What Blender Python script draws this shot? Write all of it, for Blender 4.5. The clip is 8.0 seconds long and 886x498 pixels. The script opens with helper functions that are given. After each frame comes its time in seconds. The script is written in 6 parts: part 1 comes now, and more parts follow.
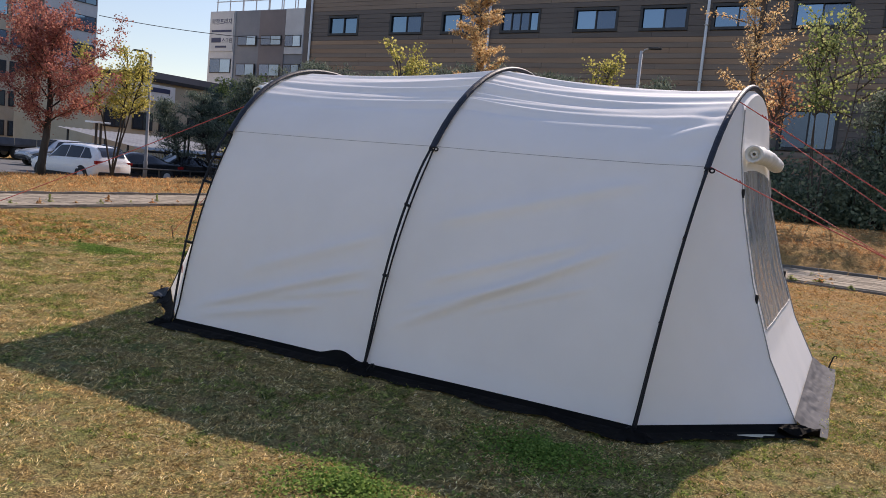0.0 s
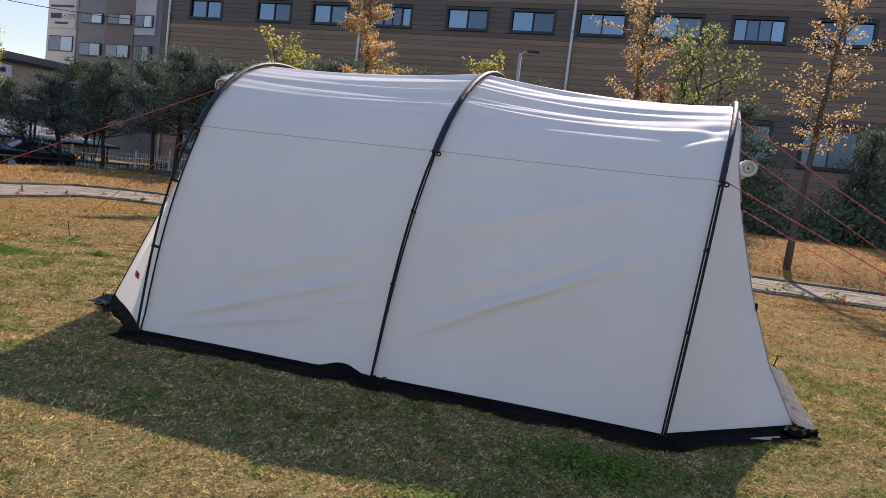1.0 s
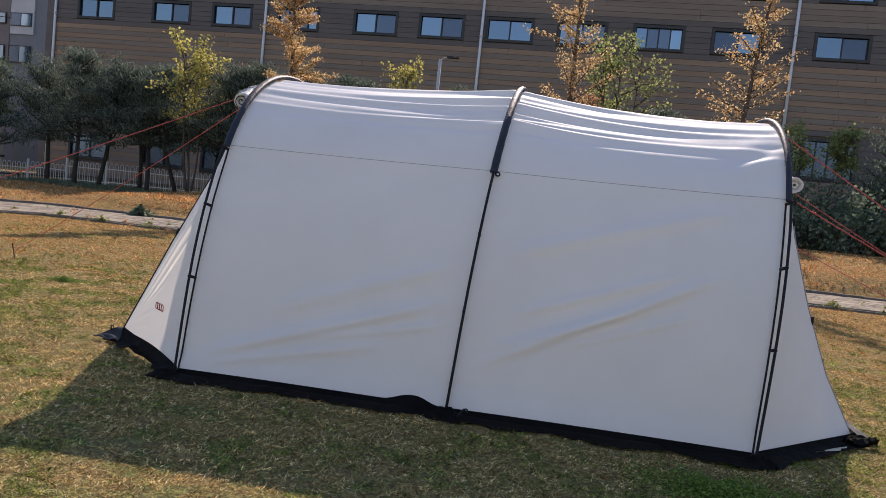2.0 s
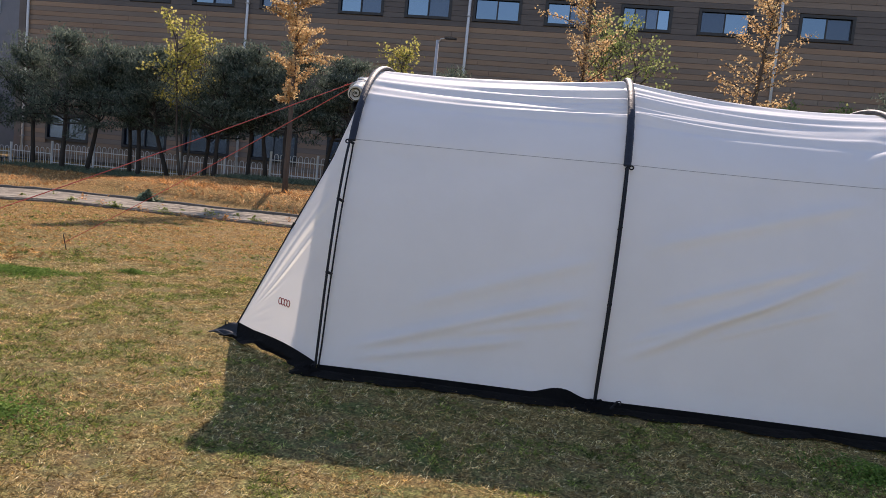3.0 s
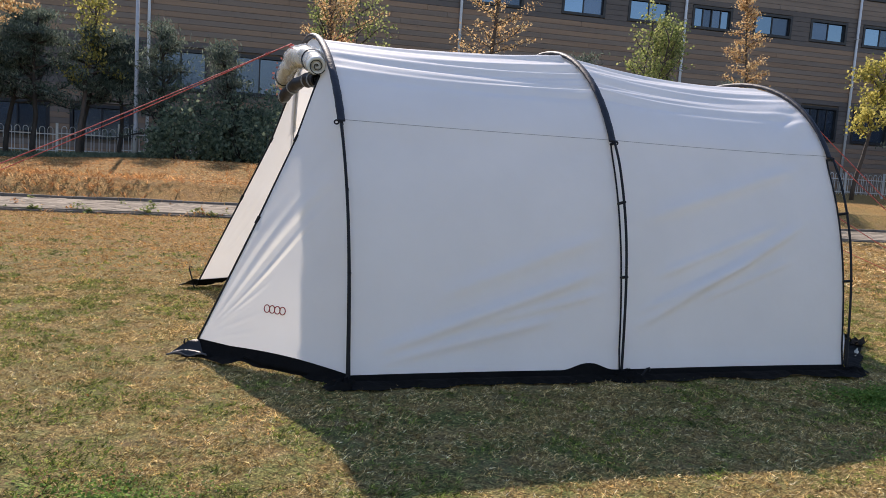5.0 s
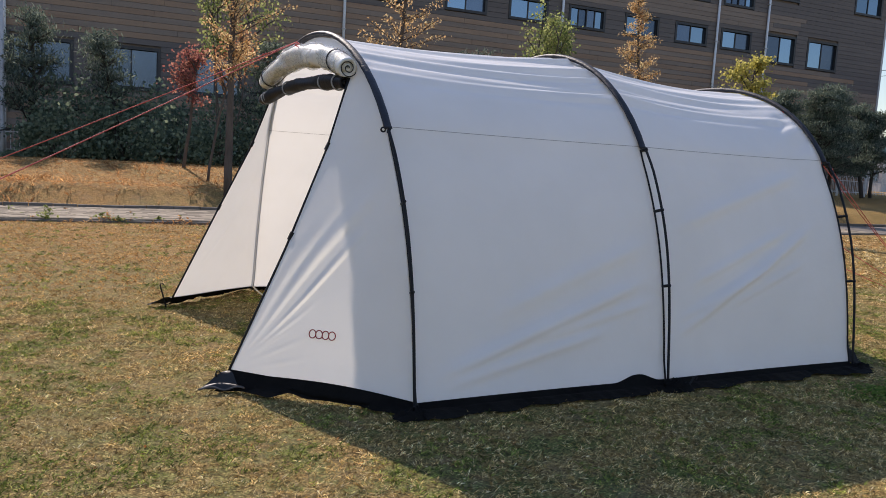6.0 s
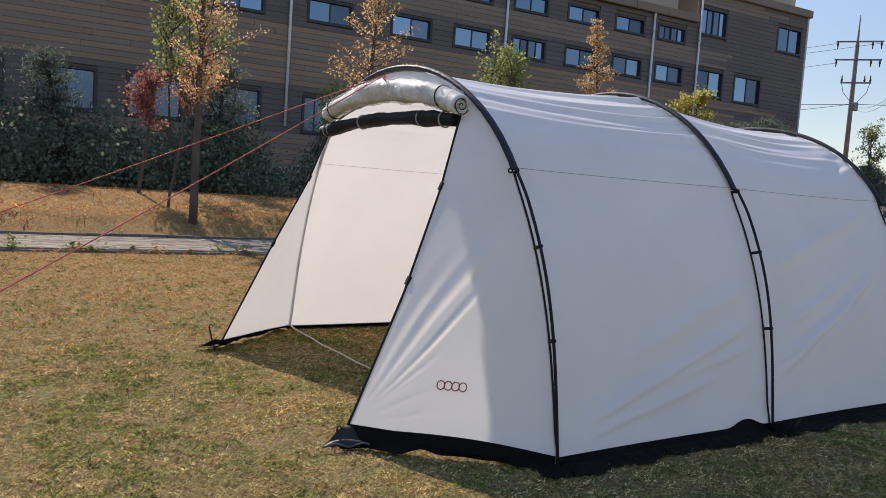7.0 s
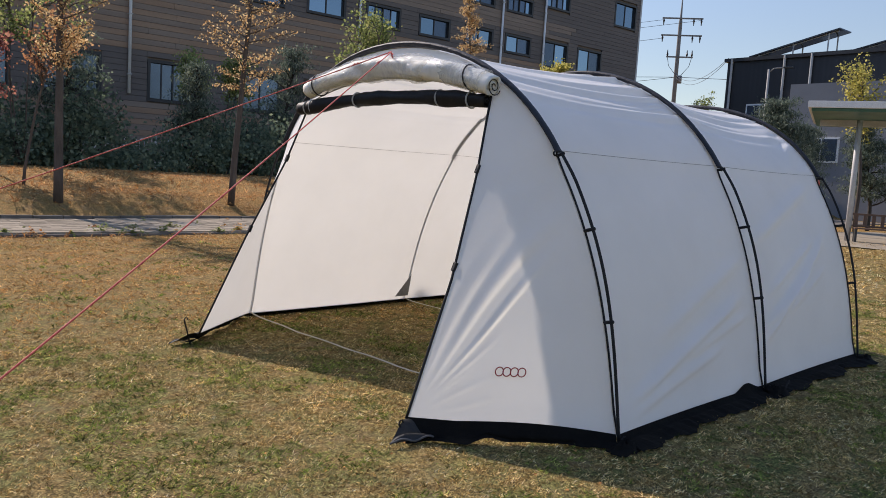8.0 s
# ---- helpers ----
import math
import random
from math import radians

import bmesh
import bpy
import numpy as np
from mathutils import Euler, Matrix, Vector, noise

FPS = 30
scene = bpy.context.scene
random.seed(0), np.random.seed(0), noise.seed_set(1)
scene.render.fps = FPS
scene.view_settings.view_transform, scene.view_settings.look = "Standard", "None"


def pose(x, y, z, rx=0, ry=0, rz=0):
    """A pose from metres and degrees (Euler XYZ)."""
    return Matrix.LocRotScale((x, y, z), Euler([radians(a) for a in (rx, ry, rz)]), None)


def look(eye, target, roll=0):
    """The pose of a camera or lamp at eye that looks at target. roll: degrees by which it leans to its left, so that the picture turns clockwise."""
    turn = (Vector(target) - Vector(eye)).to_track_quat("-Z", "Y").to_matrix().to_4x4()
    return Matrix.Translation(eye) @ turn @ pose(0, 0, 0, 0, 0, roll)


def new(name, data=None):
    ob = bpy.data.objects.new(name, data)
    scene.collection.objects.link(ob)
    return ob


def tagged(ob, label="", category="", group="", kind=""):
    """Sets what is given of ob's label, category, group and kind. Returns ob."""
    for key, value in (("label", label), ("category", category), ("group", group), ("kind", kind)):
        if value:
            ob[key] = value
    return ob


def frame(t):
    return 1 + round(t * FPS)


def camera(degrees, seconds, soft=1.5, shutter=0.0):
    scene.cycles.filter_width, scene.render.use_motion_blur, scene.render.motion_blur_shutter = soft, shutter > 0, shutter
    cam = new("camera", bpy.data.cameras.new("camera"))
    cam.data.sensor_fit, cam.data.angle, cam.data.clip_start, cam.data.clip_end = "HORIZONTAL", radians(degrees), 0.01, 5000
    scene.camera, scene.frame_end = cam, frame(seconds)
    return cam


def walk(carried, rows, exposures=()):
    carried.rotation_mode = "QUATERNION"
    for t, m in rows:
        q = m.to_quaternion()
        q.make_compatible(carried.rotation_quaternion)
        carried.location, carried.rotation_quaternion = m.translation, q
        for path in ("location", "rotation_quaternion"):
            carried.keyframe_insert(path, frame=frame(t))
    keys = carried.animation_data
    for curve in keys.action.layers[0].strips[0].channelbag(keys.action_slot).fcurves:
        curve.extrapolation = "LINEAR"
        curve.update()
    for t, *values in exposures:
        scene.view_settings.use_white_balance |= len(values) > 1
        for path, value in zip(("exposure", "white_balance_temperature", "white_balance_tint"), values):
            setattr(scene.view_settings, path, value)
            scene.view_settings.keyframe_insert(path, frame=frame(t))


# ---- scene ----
cam = camera(59.4, 8.0, soft=0.7)
PATH = [
    (0, (0.106, 0.253, 1.487), (-0.933, 1.95, 1.287), 5.3),
    (0.5, (-0.371, -0.03, 1.494), (-1.264, 1.749, 1.297), 6.0),
    (1, (-0.956, -0.105, 1.46), (-1.659, 1.759, 1.283), 6.7),
    (1.2, (-1.203, -0.136, 1.454), (-1.882, 1.737, 1.279), 6.6),
    (2.3, (-2.528, -0.33, 1.464), (-2.925, 1.626, 1.333), 6.0),
    (2.5, (-2.765, -0.372, 1.433), (-3.161, 1.584, 1.305), 6.1),
    (3, (-3.339, -0.549, 1.449), (-3.703, 1.409, 1.264), 5.6),
    (3.5, (-3.976, -0.5, 1.461), (-4.251, 1.471, 1.267), 4.5),
    (4, (-4.611, -0.577, 1.46), (-4.675, 1.415, 1.293), 5.4),
    (4.5, (-5.13, -0.412, 1.418), (-4.823, 1.554, 1.218), 4.4),
    (4.7, (-5.351, -0.311, 1.442), (-4.991, 1.644, 1.223), 3.9),
    (5.8, (-6.552, 0.28, 1.444), (-5.784, 2.113, 1.219), 3.8),
    (6, (-6.743, 0.471, 1.47), (-5.958, 2.296, 1.246), 3.4),
    (6.5, (-7.263, 0.798, 1.507), (-6.312, 2.546, 1.312), 3.8),
    (7, (-7.766, 1.19, 1.497), (-6.808, 2.94, 1.347), 4.0),
    (7.5, (-8.259, 1.582, 1.517), (-7.172, 3.255, 1.381), 3.9),
    (8, (-8.711, 1.962, 1.507), (-7.421, 3.477, 1.304), 3.5),
]
walk(cam, [(t, look(eye, target, roll)) for t, eye, target, roll in PATH], [(0.0, 0.77, 7180, 21), (0.5, 0.70, 7180, 21), (1.0, 0.80, 7180, 21), (2.5, 0.77, 7280, 22), (3.0, 0.88, 7280, 22), (3.5, 0.98, 7230, 20), (4.0, 0.78, 7230, 20), (4.5, 1.00, 7010, 18), (6.0, 0.82, 7010, 18), (6.5, 0.75, 6960, 18), (7.0, 0.74, 6960, 18), (7.5, 0.72, 6960, 19), (8.0, 0.70, 6960, 18)])

# ---------------------------------------------------------------- light
SUN_AZ, SUN_EL = 3.9, 38.2           # degrees: from +y towards -x, above the horizon
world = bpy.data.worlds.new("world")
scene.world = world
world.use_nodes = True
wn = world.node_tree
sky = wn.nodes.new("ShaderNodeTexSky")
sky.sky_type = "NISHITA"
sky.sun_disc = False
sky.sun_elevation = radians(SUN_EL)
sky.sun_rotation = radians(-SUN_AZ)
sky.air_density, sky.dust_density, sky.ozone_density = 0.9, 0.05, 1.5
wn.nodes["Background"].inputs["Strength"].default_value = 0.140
# haze put in by a ramp: whole horizon dimmed and warmed, upper sky raised
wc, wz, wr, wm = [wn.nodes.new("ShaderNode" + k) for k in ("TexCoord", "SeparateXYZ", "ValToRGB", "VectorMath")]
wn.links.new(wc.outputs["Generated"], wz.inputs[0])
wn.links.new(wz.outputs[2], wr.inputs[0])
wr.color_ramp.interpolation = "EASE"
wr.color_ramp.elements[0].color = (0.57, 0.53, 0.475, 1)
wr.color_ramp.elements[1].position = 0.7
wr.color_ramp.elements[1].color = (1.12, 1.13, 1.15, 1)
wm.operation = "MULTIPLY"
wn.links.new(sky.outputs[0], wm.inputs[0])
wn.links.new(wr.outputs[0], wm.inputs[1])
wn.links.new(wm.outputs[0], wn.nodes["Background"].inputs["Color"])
to_sun = Vector((-math.sin(radians(SUN_AZ)) * math.cos(radians(SUN_EL)),
                 math.cos(radians(SUN_AZ)) * math.cos(radians(SUN_EL)), math.sin(radians(SUN_EL))))
sun = new("sun", bpy.data.lights.new("sun", "SUN"))
sun.data.energy, sun.data.angle, sun.data.color = 3.5, radians(0.53), (1.0, 0.94, 0.86)
sun.matrix_world = look(to_sun * 100, (0, 0, 0))


# ---------------------------------------------------------------- materials
def nodes_of(name):
    m = bpy.data.materials.new(name)
    m.use_nodes = True
    nt = m.node_tree
    return m, nt, nt.nodes["Principled BSDF"]


def ramp(nt, fac, stops):
    r = nt.nodes.new("ShaderNodeValToRGB")
    el = r.color_ramp.elements
    el[0].position, el[0].color = stops[0][0], (*stops[0][1], 1)
    el[1].position, el[1].color = stops[-1][0], (*stops[-1][1], 1)
    for p, c in stops[1:-1]:
        e = el.new(p)
        e.color = (*c, 1)
    nt.links.new(fac, r.inputs[0])
    return r.outputs[0]


def noise_tex(nt, scale, detail=4, rough=0.55, stretch=(1, 1, 1), coord="Object"):
    tc = nt.nodes.new("ShaderNodeTexCoord")
    mp = nt.nodes.new("ShaderNodeMapping")
    mp.inputs["Scale"].default_value = stretch
    nt.links.new(tc.outputs[coord], mp.inputs[0])
    n = nt.nodes.new("ShaderNodeTexNoise")
    n.inputs["Scale"].default_value, n.inputs["Detail"].default_value, n.inputs["Roughness"].default_value = scale, detail, rough
    nt.links.new(mp.outputs[0], n.inputs["Vector"])
    return n.outputs[0]


def mix(nt, a, b, fac, mode="MIX"):
    m = nt.nodes.new("ShaderNodeMix")
    m.data_type, m.blend_type = "RGBA", mode
    for sock, val in ((m.inputs[0], fac), (m.inputs[6], a), (m.inputs[7], b)):
        if isinstance(val, (int, float)):
            sock.default_value = val
        elif isinstance(val, tuple):
            sock.default_value = (*val, 1)
        else:
            nt.links.new(val, sock)
    return m.outputs[2]


def bump(nt, bsdf, height, strength=0.3, dist=0.01):
    b = nt.nodes.new("ShaderNodeBump")
    b.inputs["Strength"].default_value, b.inputs["Distance"].default_value = strength, dist
    nt.links.new(height, b.inputs["Height"])
    nt.links.new(b.outputs[0], bsdf.inputs["Normal"])


def mat(name, c1, c2, scale=5.0, rough=0.7, metal=0.0, bumps=0.2, fine=40.0, stretch=(1, 1, 1), spec=0.5, vary=0.0, island=False):
    """Two tones mixed by a coarse and a fine noise, with fine relief; vary: a random shade for each object or island."""
    m, nt, b = nodes_of(name)
    big = noise_tex(nt, scale, 5, 0.6, stretch)
    small = noise_tex(nt, fine, 3, 0.6, stretch)
    col = ramp(nt, big, [(0.3, c1), (0.7, c2)])
    col = mix(nt, col, ramp(nt, small, [(0.3, (0.72, 0.72, 0.72)), (0.7, (1.15, 1.15, 1.15))]), 0.5, "MULTIPLY")
    if vary:
        src = nt.nodes.new("ShaderNodeNewGeometry").outputs["Random Per Island"] if island else nt.nodes.new("ShaderNodeObjectInfo").outputs["Random"]
        col = mix(nt, col, ramp(nt, src, [(0.0, (1 - vary,) * 3), (1.0, (1 + vary,) * 3)]), 1.0, "MULTIPLY")
    nt.links.new(col, b.inputs["Base Color"])
    b.inputs["Roughness"].default_value, b.inputs["Metallic"].default_value = rough, metal
    b.inputs["Specular IOR Level"].default_value = spec
    if bumps:
        bump(nt, b, small, bumps, 0.01)
    return m


def leaf_mat(name, stops, trans=0.55, rough=0.75):
    """Leaves: a tone for each leaf, part of the light passing through."""
    m, nt, b = nodes_of(name)
    geo = nt.nodes.new("ShaderNodeNewGeometry")
    col = ramp(nt, geo.outputs["Random Per Island"], stops)
    nt.links.new(col, b.inputs["Base Color"])
    b.inputs["Roughness"].default_value = rough
    b.inputs["Specular IOR Level"].default_value = 0.08
    tr = nt.nodes.new("ShaderNodeBsdfTranslucent")
    nt.links.new(col, tr.inputs[0])
    mx = nt.nodes.new("ShaderNodeMixShader")
    mx.inputs[0].default_value = trans
    nt.links.new(b.outputs[0], mx.inputs[1])
    nt.links.new(tr.outputs[0], mx.inputs[2])
    nt.links.new(mx.outputs[0], nt.nodes["Material Output"].inputs[0])
    return m


def blade_mat(name, stops, trans=0.3):
    """Grass blades: a tone for each tuft, lighter and darker drifts in the turf."""
    m = leaf_mat(name, stops, trans)
    nt = m.node_tree
    b = nt.nodes["Principled BSDF"]
    col = b.inputs["Base Color"].links[0].from_socket
    drift = ramp(nt, noise_tex(nt, 6.5, 4, 0.65), [(0.36, (0.58, 0.54, 0.50)), (0.5, (1.04, 1.04, 1.02)), (0.68, (1.34, 1.32, 1.22))])
    wide = ramp(nt, noise_tex(nt, 1.1, 3, 0.6), [(0.34, (0.82, 0.86, 0.84)), (0.66, (1.14, 1.08, 1.0))])
    tuft = ramp(nt, noise_tex(nt, 48, 3, 0.6), [(0.36, (0.38, 0.36, 0.33)), (0.5, (1.0, 1.0, 1.0)), (0.64, (1.65, 1.62, 1.55))])
    col = mix(nt, mix(nt, mix(nt, col, drift, 1.0, "MULTIPLY"), wide, 1.0, "MULTIPLY"), tuft, 1.0, "MULTIPLY")
    nt.links.new(col, b.inputs["Base Color"])
    for n in nt.nodes:
        if n.bl_idname == "ShaderNodeBsdfTranslucent":
            nt.links.new(col, n.inputs[0])
    return m


def fabric_mat():
    """Cream polyester: woven relief, soft blotches, light passing through."""
    m, nt, b = nodes_of("tent_cloth")
    big = noise_tex(nt, 1.7, 4, 0.55)
    col = ramp(nt, big, [(0.3, (0.83, 0.825, 0.815)), (0.7, (0.88, 0.872, 0.862))])
    nt.links.new(col, b.inputs["Base Color"])
    b.inputs["Roughness"].default_value = 0.6
    b.inputs["Specular IOR Level"].default_value = 0.3
    weave = noise_tex(nt, 9, 3, 0.5)
    bump(nt, b, weave, 0.12, 0.02)
    tr = nt.nodes.new("ShaderNodeBsdfTranslucent")
    nt.links.new(mix(nt, col, (0.985, 0.98, 0.935), 1.0, "MULTIPLY"), tr.inputs[0])
    mx = nt.nodes.new("ShaderNodeMixShader")
    mx.inputs[0].default_value = 0.33
    nt.links.new(b.outputs[0], mx.inputs[1])
    nt.links.new(tr.outputs[0], mx.inputs[2])
    nt.links.new(mx.outputs[0], nt.nodes["Material Output"].inputs[0])
    return m


def grass_colour(nt):
    """Autumn lawn: straw with green and reddish drifts."""
    straw = ramp(nt, noise_tex(nt, 9.0, 5, 0.65), [(0.3, (0.26, 0.165, 0.06)), (0.5, (0.45, 0.315, 0.13)), (0.72, (0.64, 0.48, 0.235))])
    green = ramp(nt, noise_tex(nt, 14.0, 4, 0.6), [(0.3, (0.12, 0.155, 0.04)), (0.7, (0.30, 0.33, 0.11))])
    drift = ramp(nt, noise_tex(nt, 0.5, 6, 0.7), [(0.34, (0.35, 0.35, 0.35)), (0.60, (1, 1, 1))])
    tufts = ramp(nt, noise_tex(nt, 4.5, 5, 0.7), [(0.42, (0.05, 0.05, 0.05)), (0.56, (0.95, 0.95, 0.95))])
    col = mix(nt, straw, green, mix(nt, drift, tufts, 1.0, "MULTIPLY"))
    # drier and redder towards the path
    sep = nt.nodes.new("ShaderNodeSeparateXYZ")
    nt.links.new(nt.nodes.new("ShaderNodeTexCoord").outputs["Object"], sep.inputs[0])
    far = nt.nodes.new("ShaderNodeMapRange")
    for i, v in enumerate((6.0, 15.0, 0.0, 1.0), 1):
        far.inputs[i].default_value = v
    nt.links.new(sep.outputs[1], far.inputs[0])
    red = ramp(nt, noise_tex(nt, 0.3, 5, 0.65), [(0.34, (0.3, 0.3, 0.3)), (0.60, (0.92, 0.92, 0.92))])
    red = mix(nt, (0.0, 0.0, 0.0), red, far.outputs[0])
    return mix(nt, col, (0.54, 0.30, 0.105), red)


def lying_straw(nt, fine=1.0):
    """Thin blades lying across one another in four directions, 0 to 1."""
    top = None
    tc = nt.nodes.new("ShaderNodeTexCoord")
    for turn, push in ((0.75, 0.0), (1.57, 3.7), (2.35, 8.1), (0.1, 5.3)):
        mp = nt.nodes.new("ShaderNodeMapping")
        mp.inputs["Location"].default_value = (push, push * 0.6, 0)
        mp.inputs["Rotation"].default_value = (0, 0, turn)
        mp.inputs["Scale"].default_value = (62 * fine, 150 * fine, 1)
        nt.links.new(tc.outputs["Object"], mp.inputs[0])
        n = nt.nodes.new("ShaderNodeTexNoise")
        n.inputs["Scale"].default_value, n.inputs["Detail"].default_value, n.inputs["Roughness"].default_value = 1.0, 2, 0.6
        nt.links.new(mp.outputs[0], n.inputs["Vector"])
        if top is None:
            top = n.outputs[0]
        else:
            m = nt.nodes.new("ShaderNodeMath")
            m.operation = "MAXIMUM"
            nt.links.new(top, m.inputs[0])
            nt.links.new(n.outputs[0], m.inputs[1])
            top = m.outputs[0]
    return top


def ground_mat():
    m, nt, b = nodes_of("dry_lawn")
    col = grass_colour(nt)
    straw = lying_straw(nt)
    soil = ramp(nt, straw, [(0.52, (0.12, 0.115, 0.10)), (0.60, (0.60, 0.60, 0.58)), (0.70, (1.75, 1.78, 1.8))])
    clump = ramp(nt, noise_tex(nt, 26, 5, 0.7), [(0.38, (0.34, 0.33, 0.31)), (0.58, (1.25, 1.23, 1.2))])
    earth = ramp(nt, noise_tex(nt, 60, 4, 0.7), [(0.35, (0.11, 0.075, 0.042)), (0.65, (0.32, 0.235, 0.145))])
    bare = ramp(nt, noise_tex(nt, 3.2, 5, 0.65), [(0.52, (0.03, 0.03, 0.03)), (0.68, (0.42, 0.42, 0.42))])
    col = mix(nt, mix(nt, col, soil, 0.9, "MULTIPLY"), clump, 0.8, "MULTIPLY")
    nt.links.new(mix(nt, col, earth, bare), b.inputs["Base Color"])
    b.inputs["Roughness"].default_value = 0.95
    b.inputs["Specular IOR Level"].default_value = 0.1
    bump(nt, b, mix(nt, straw, noise_tex(nt, 35, 5, 0.7), 0.4), 0.9, 0.03)
    return m


def clear_mat():
    """Thin clear vinyl with a creased gloss."""
    m, nt, b = nodes_of("clear_vinyl")
    b.inputs["Base Color"].default_value = (0.33, 0.33, 0.32, 1)
    b.inputs["Roughness"].default_value = 0.12
    tr = nt.nodes.new("ShaderNodeBsdfTransparent")
    tr.inputs[0].default_value = (0.40, 0.40, 0.39, 1)
    mx = nt.nodes.new("ShaderNodeMixShader")
    mx.inputs[0].default_value = 0.88
    bump(nt, b, noise_tex(nt, 7, 3, 0.5, (1, 1, 0.15)), 0.9, 0.03)
    nt.links.new(tr.outputs[0], mx.inputs[1])
    nt.links.new(b.outputs[0], mx.inputs[2])
    nt.links.new(mx.outputs[0], nt.nodes["Material Output"].inputs[0])
    return m


def film_mat():
    """Crinkled clear film round the rolled door."""
    m, nt, b = nodes_of("clear_film")
    b.inputs["Base Color"].default_value = (0.86, 0.86, 0.85, 1)
    b.inputs["Roughness"].default_value = 0.08
    tr = nt.nodes.new("ShaderNodeBsdfTransparent")
    tr.inputs[0].default_value = (0.97, 0.97, 0.95, 1)
    mx = nt.nodes.new("ShaderNodeMixShader")
    mx.inputs[0].default_value = 0.30
    bump(nt, b, noise_tex(nt, 22, 5, 0.65), 1.0, 0.05)
    nt.links.new(tr.outputs[0], mx.inputs[1])
    nt.links.new(b.outputs[0], mx.inputs[2])
    nt.links.new(mx.outputs[0], nt.nodes["Material Output"].inputs[0])
    return m


CLOTH = fabric_mat()
FILM = film_mat()
GROUND = ground_mat()
VINYL = clear_mat()
BLACK = mat("black_webbing", (0.009, 0.009, 0.010), (0.016, 0.016, 0.018), 6, 0.6, bumps=0.3, spec=0.25)
SLEEVE = mat("navy_sleeve", (0.013, 0.014, 0.020), (0.024, 0.026, 0.035), 8, 0.6, bumps=0.4, spec=0.35)
SKIRT = mat("black_tarpaulin", (0.0055, 0.005, 0.0045), (0.011, 0.010, 0.009), 4, 0.8, bumps=0.8, fine=18, spec=0.06)
TARP = mat("glossy_tarpaulin", (0.010, 0.0095, 0.009), (0.022, 0.021, 0.020), 5, 0.5, bumps=0.9, fine=14, spec=0.4)
SATIN = mat("grey_satin", (0.075, 0.075, 0.08), (0.12, 0.12, 0.125), 3, 0.8, spec=0.08, bumps=0.4, fine=14)
SEAM = mat("grey_seam", (0.30, 0.295, 0.29), (0.38, 0.37, 0.36), 6, 0.7)
ROPE = mat("red_cord", (0.60, 0.055, 0.045), (0.80, 0.17, 0.13), 40, 0.6, bumps=0.6, fine=300)
PRINT = mat("dark_red_print", (0.27, 0.008, 0.025), (0.33, 0.014, 0.035), 6, 0.6)
ROLL = mat("rolled_cloth", (0.74, 0.72, 0.66), (0.82, 0.80, 0.75), 4, 0.55, bumps=0.5, fine=14)
STRAP = mat("pale_strap", (0.42, 0.38, 0.28), (0.5, 0.46, 0.36), 8, 0.8)
TIE = mat("grey_tie_cord", (0.34, 0.34, 0.34), (0.42, 0.42, 0.41), 9, 0.8)
STEEL = mat("dull_steel", (0.25, 0.25, 0.26), (0.4, 0.4, 0.41), 8, 0.4, 0.8)
GALV = mat("pale_grey_paint", (0.42, 0.42, 0.42), (0.52, 0.52, 0.51), 3, 0.5, bumps=0.15)
POLE_GREY = mat("weathered_pole", (0.15, 0.15, 0.15), (0.22, 0.22, 0.22), 1, 0.8, bumps=0.2)
WHITE = mat("white_paint", (0.70, 0.70, 0.69), (0.80, 0.80, 0.79), 2, 0.5, bumps=0.1)
BOARD_TAN = mat("tan_boards", (0.29, 0.178, 0.112), (0.37, 0.24, 0.155), 0.8, 0.7, stretch=(0.25, 1, 3), vary=0.05, island=True)
BOARD_DARK = mat("dark_boards", (0.125, 0.102, 0.09), (0.165, 0.137, 0.12), 0.8, 0.7, stretch=(0.25, 1, 3), vary=0.05, island=True)
BOARD_GREY = mat("grey_brown_boards", (0.225, 0.165, 0.125), (0.285, 0.215, 0.165), 0.8, 0.7, stretch=(0.25, 1, 3), vary=0.05, island=True)
JOINT = mat("board_joint", (0.15, 0.112, 0.085), (0.18, 0.137, 0.105), 2, 0.9)
FRAME = mat("dark_window_frame", (0.018, 0.018, 0.02), (0.03, 0.03, 0.033), 3, 0.45)
BEIGE = mat("beige_panel", (0.44, 0.37, 0.27), (0.52, 0.45, 0.34), 0.6, 0.7, vary=0.06)
ASPHALT = mat("asphalt", (0.07, 0.07, 0.072), (0.11, 0.11, 0.108), 0.7, 0.9, bumps=0.6)
PAVER = mat("grey_paver", (0.225, 0.19, 0.145), (0.31, 0.265, 0.205), 1.5, 0.95, spec=0.1, bumps=0.5, vary=0.38)
PAVER_FAR = mat("grey_paver_joined", (0.225, 0.19, 0.145), (0.31, 0.265, 0.205), 1.5, 0.95, spec=0.1, bumps=0.5, vary=0.38, island=True)
KERB = mat("kerb_stone", (0.12, 0.108, 0.095), (0.20, 0.18, 0.16), 2.5, 0.95, spec=0.1, bumps=0.5)
BARK = mat("bark", (0.065, 0.05, 0.04), (0.12, 0.095, 0.075), 6, 0.9, bumps=0.9, fine=30, stretch=(1, 1, 0.3))
BARK_DARK = mat("dark_bark", (0.03, 0.025, 0.02), (0.06, 0.05, 0.042), 6, 0.9, bumps=0.9, fine=30, stretch=(1, 1, 0.3))
LEAF_ORANGE = leaf_mat("orange_needles", [(0.0, (0.42, 0.24, 0.09)), (0.45, (0.60, 0.39, 0.195)), (0.8, (0.72, 0.53, 0.29)), (1.0, (0.60, 0.50, 0.26))])
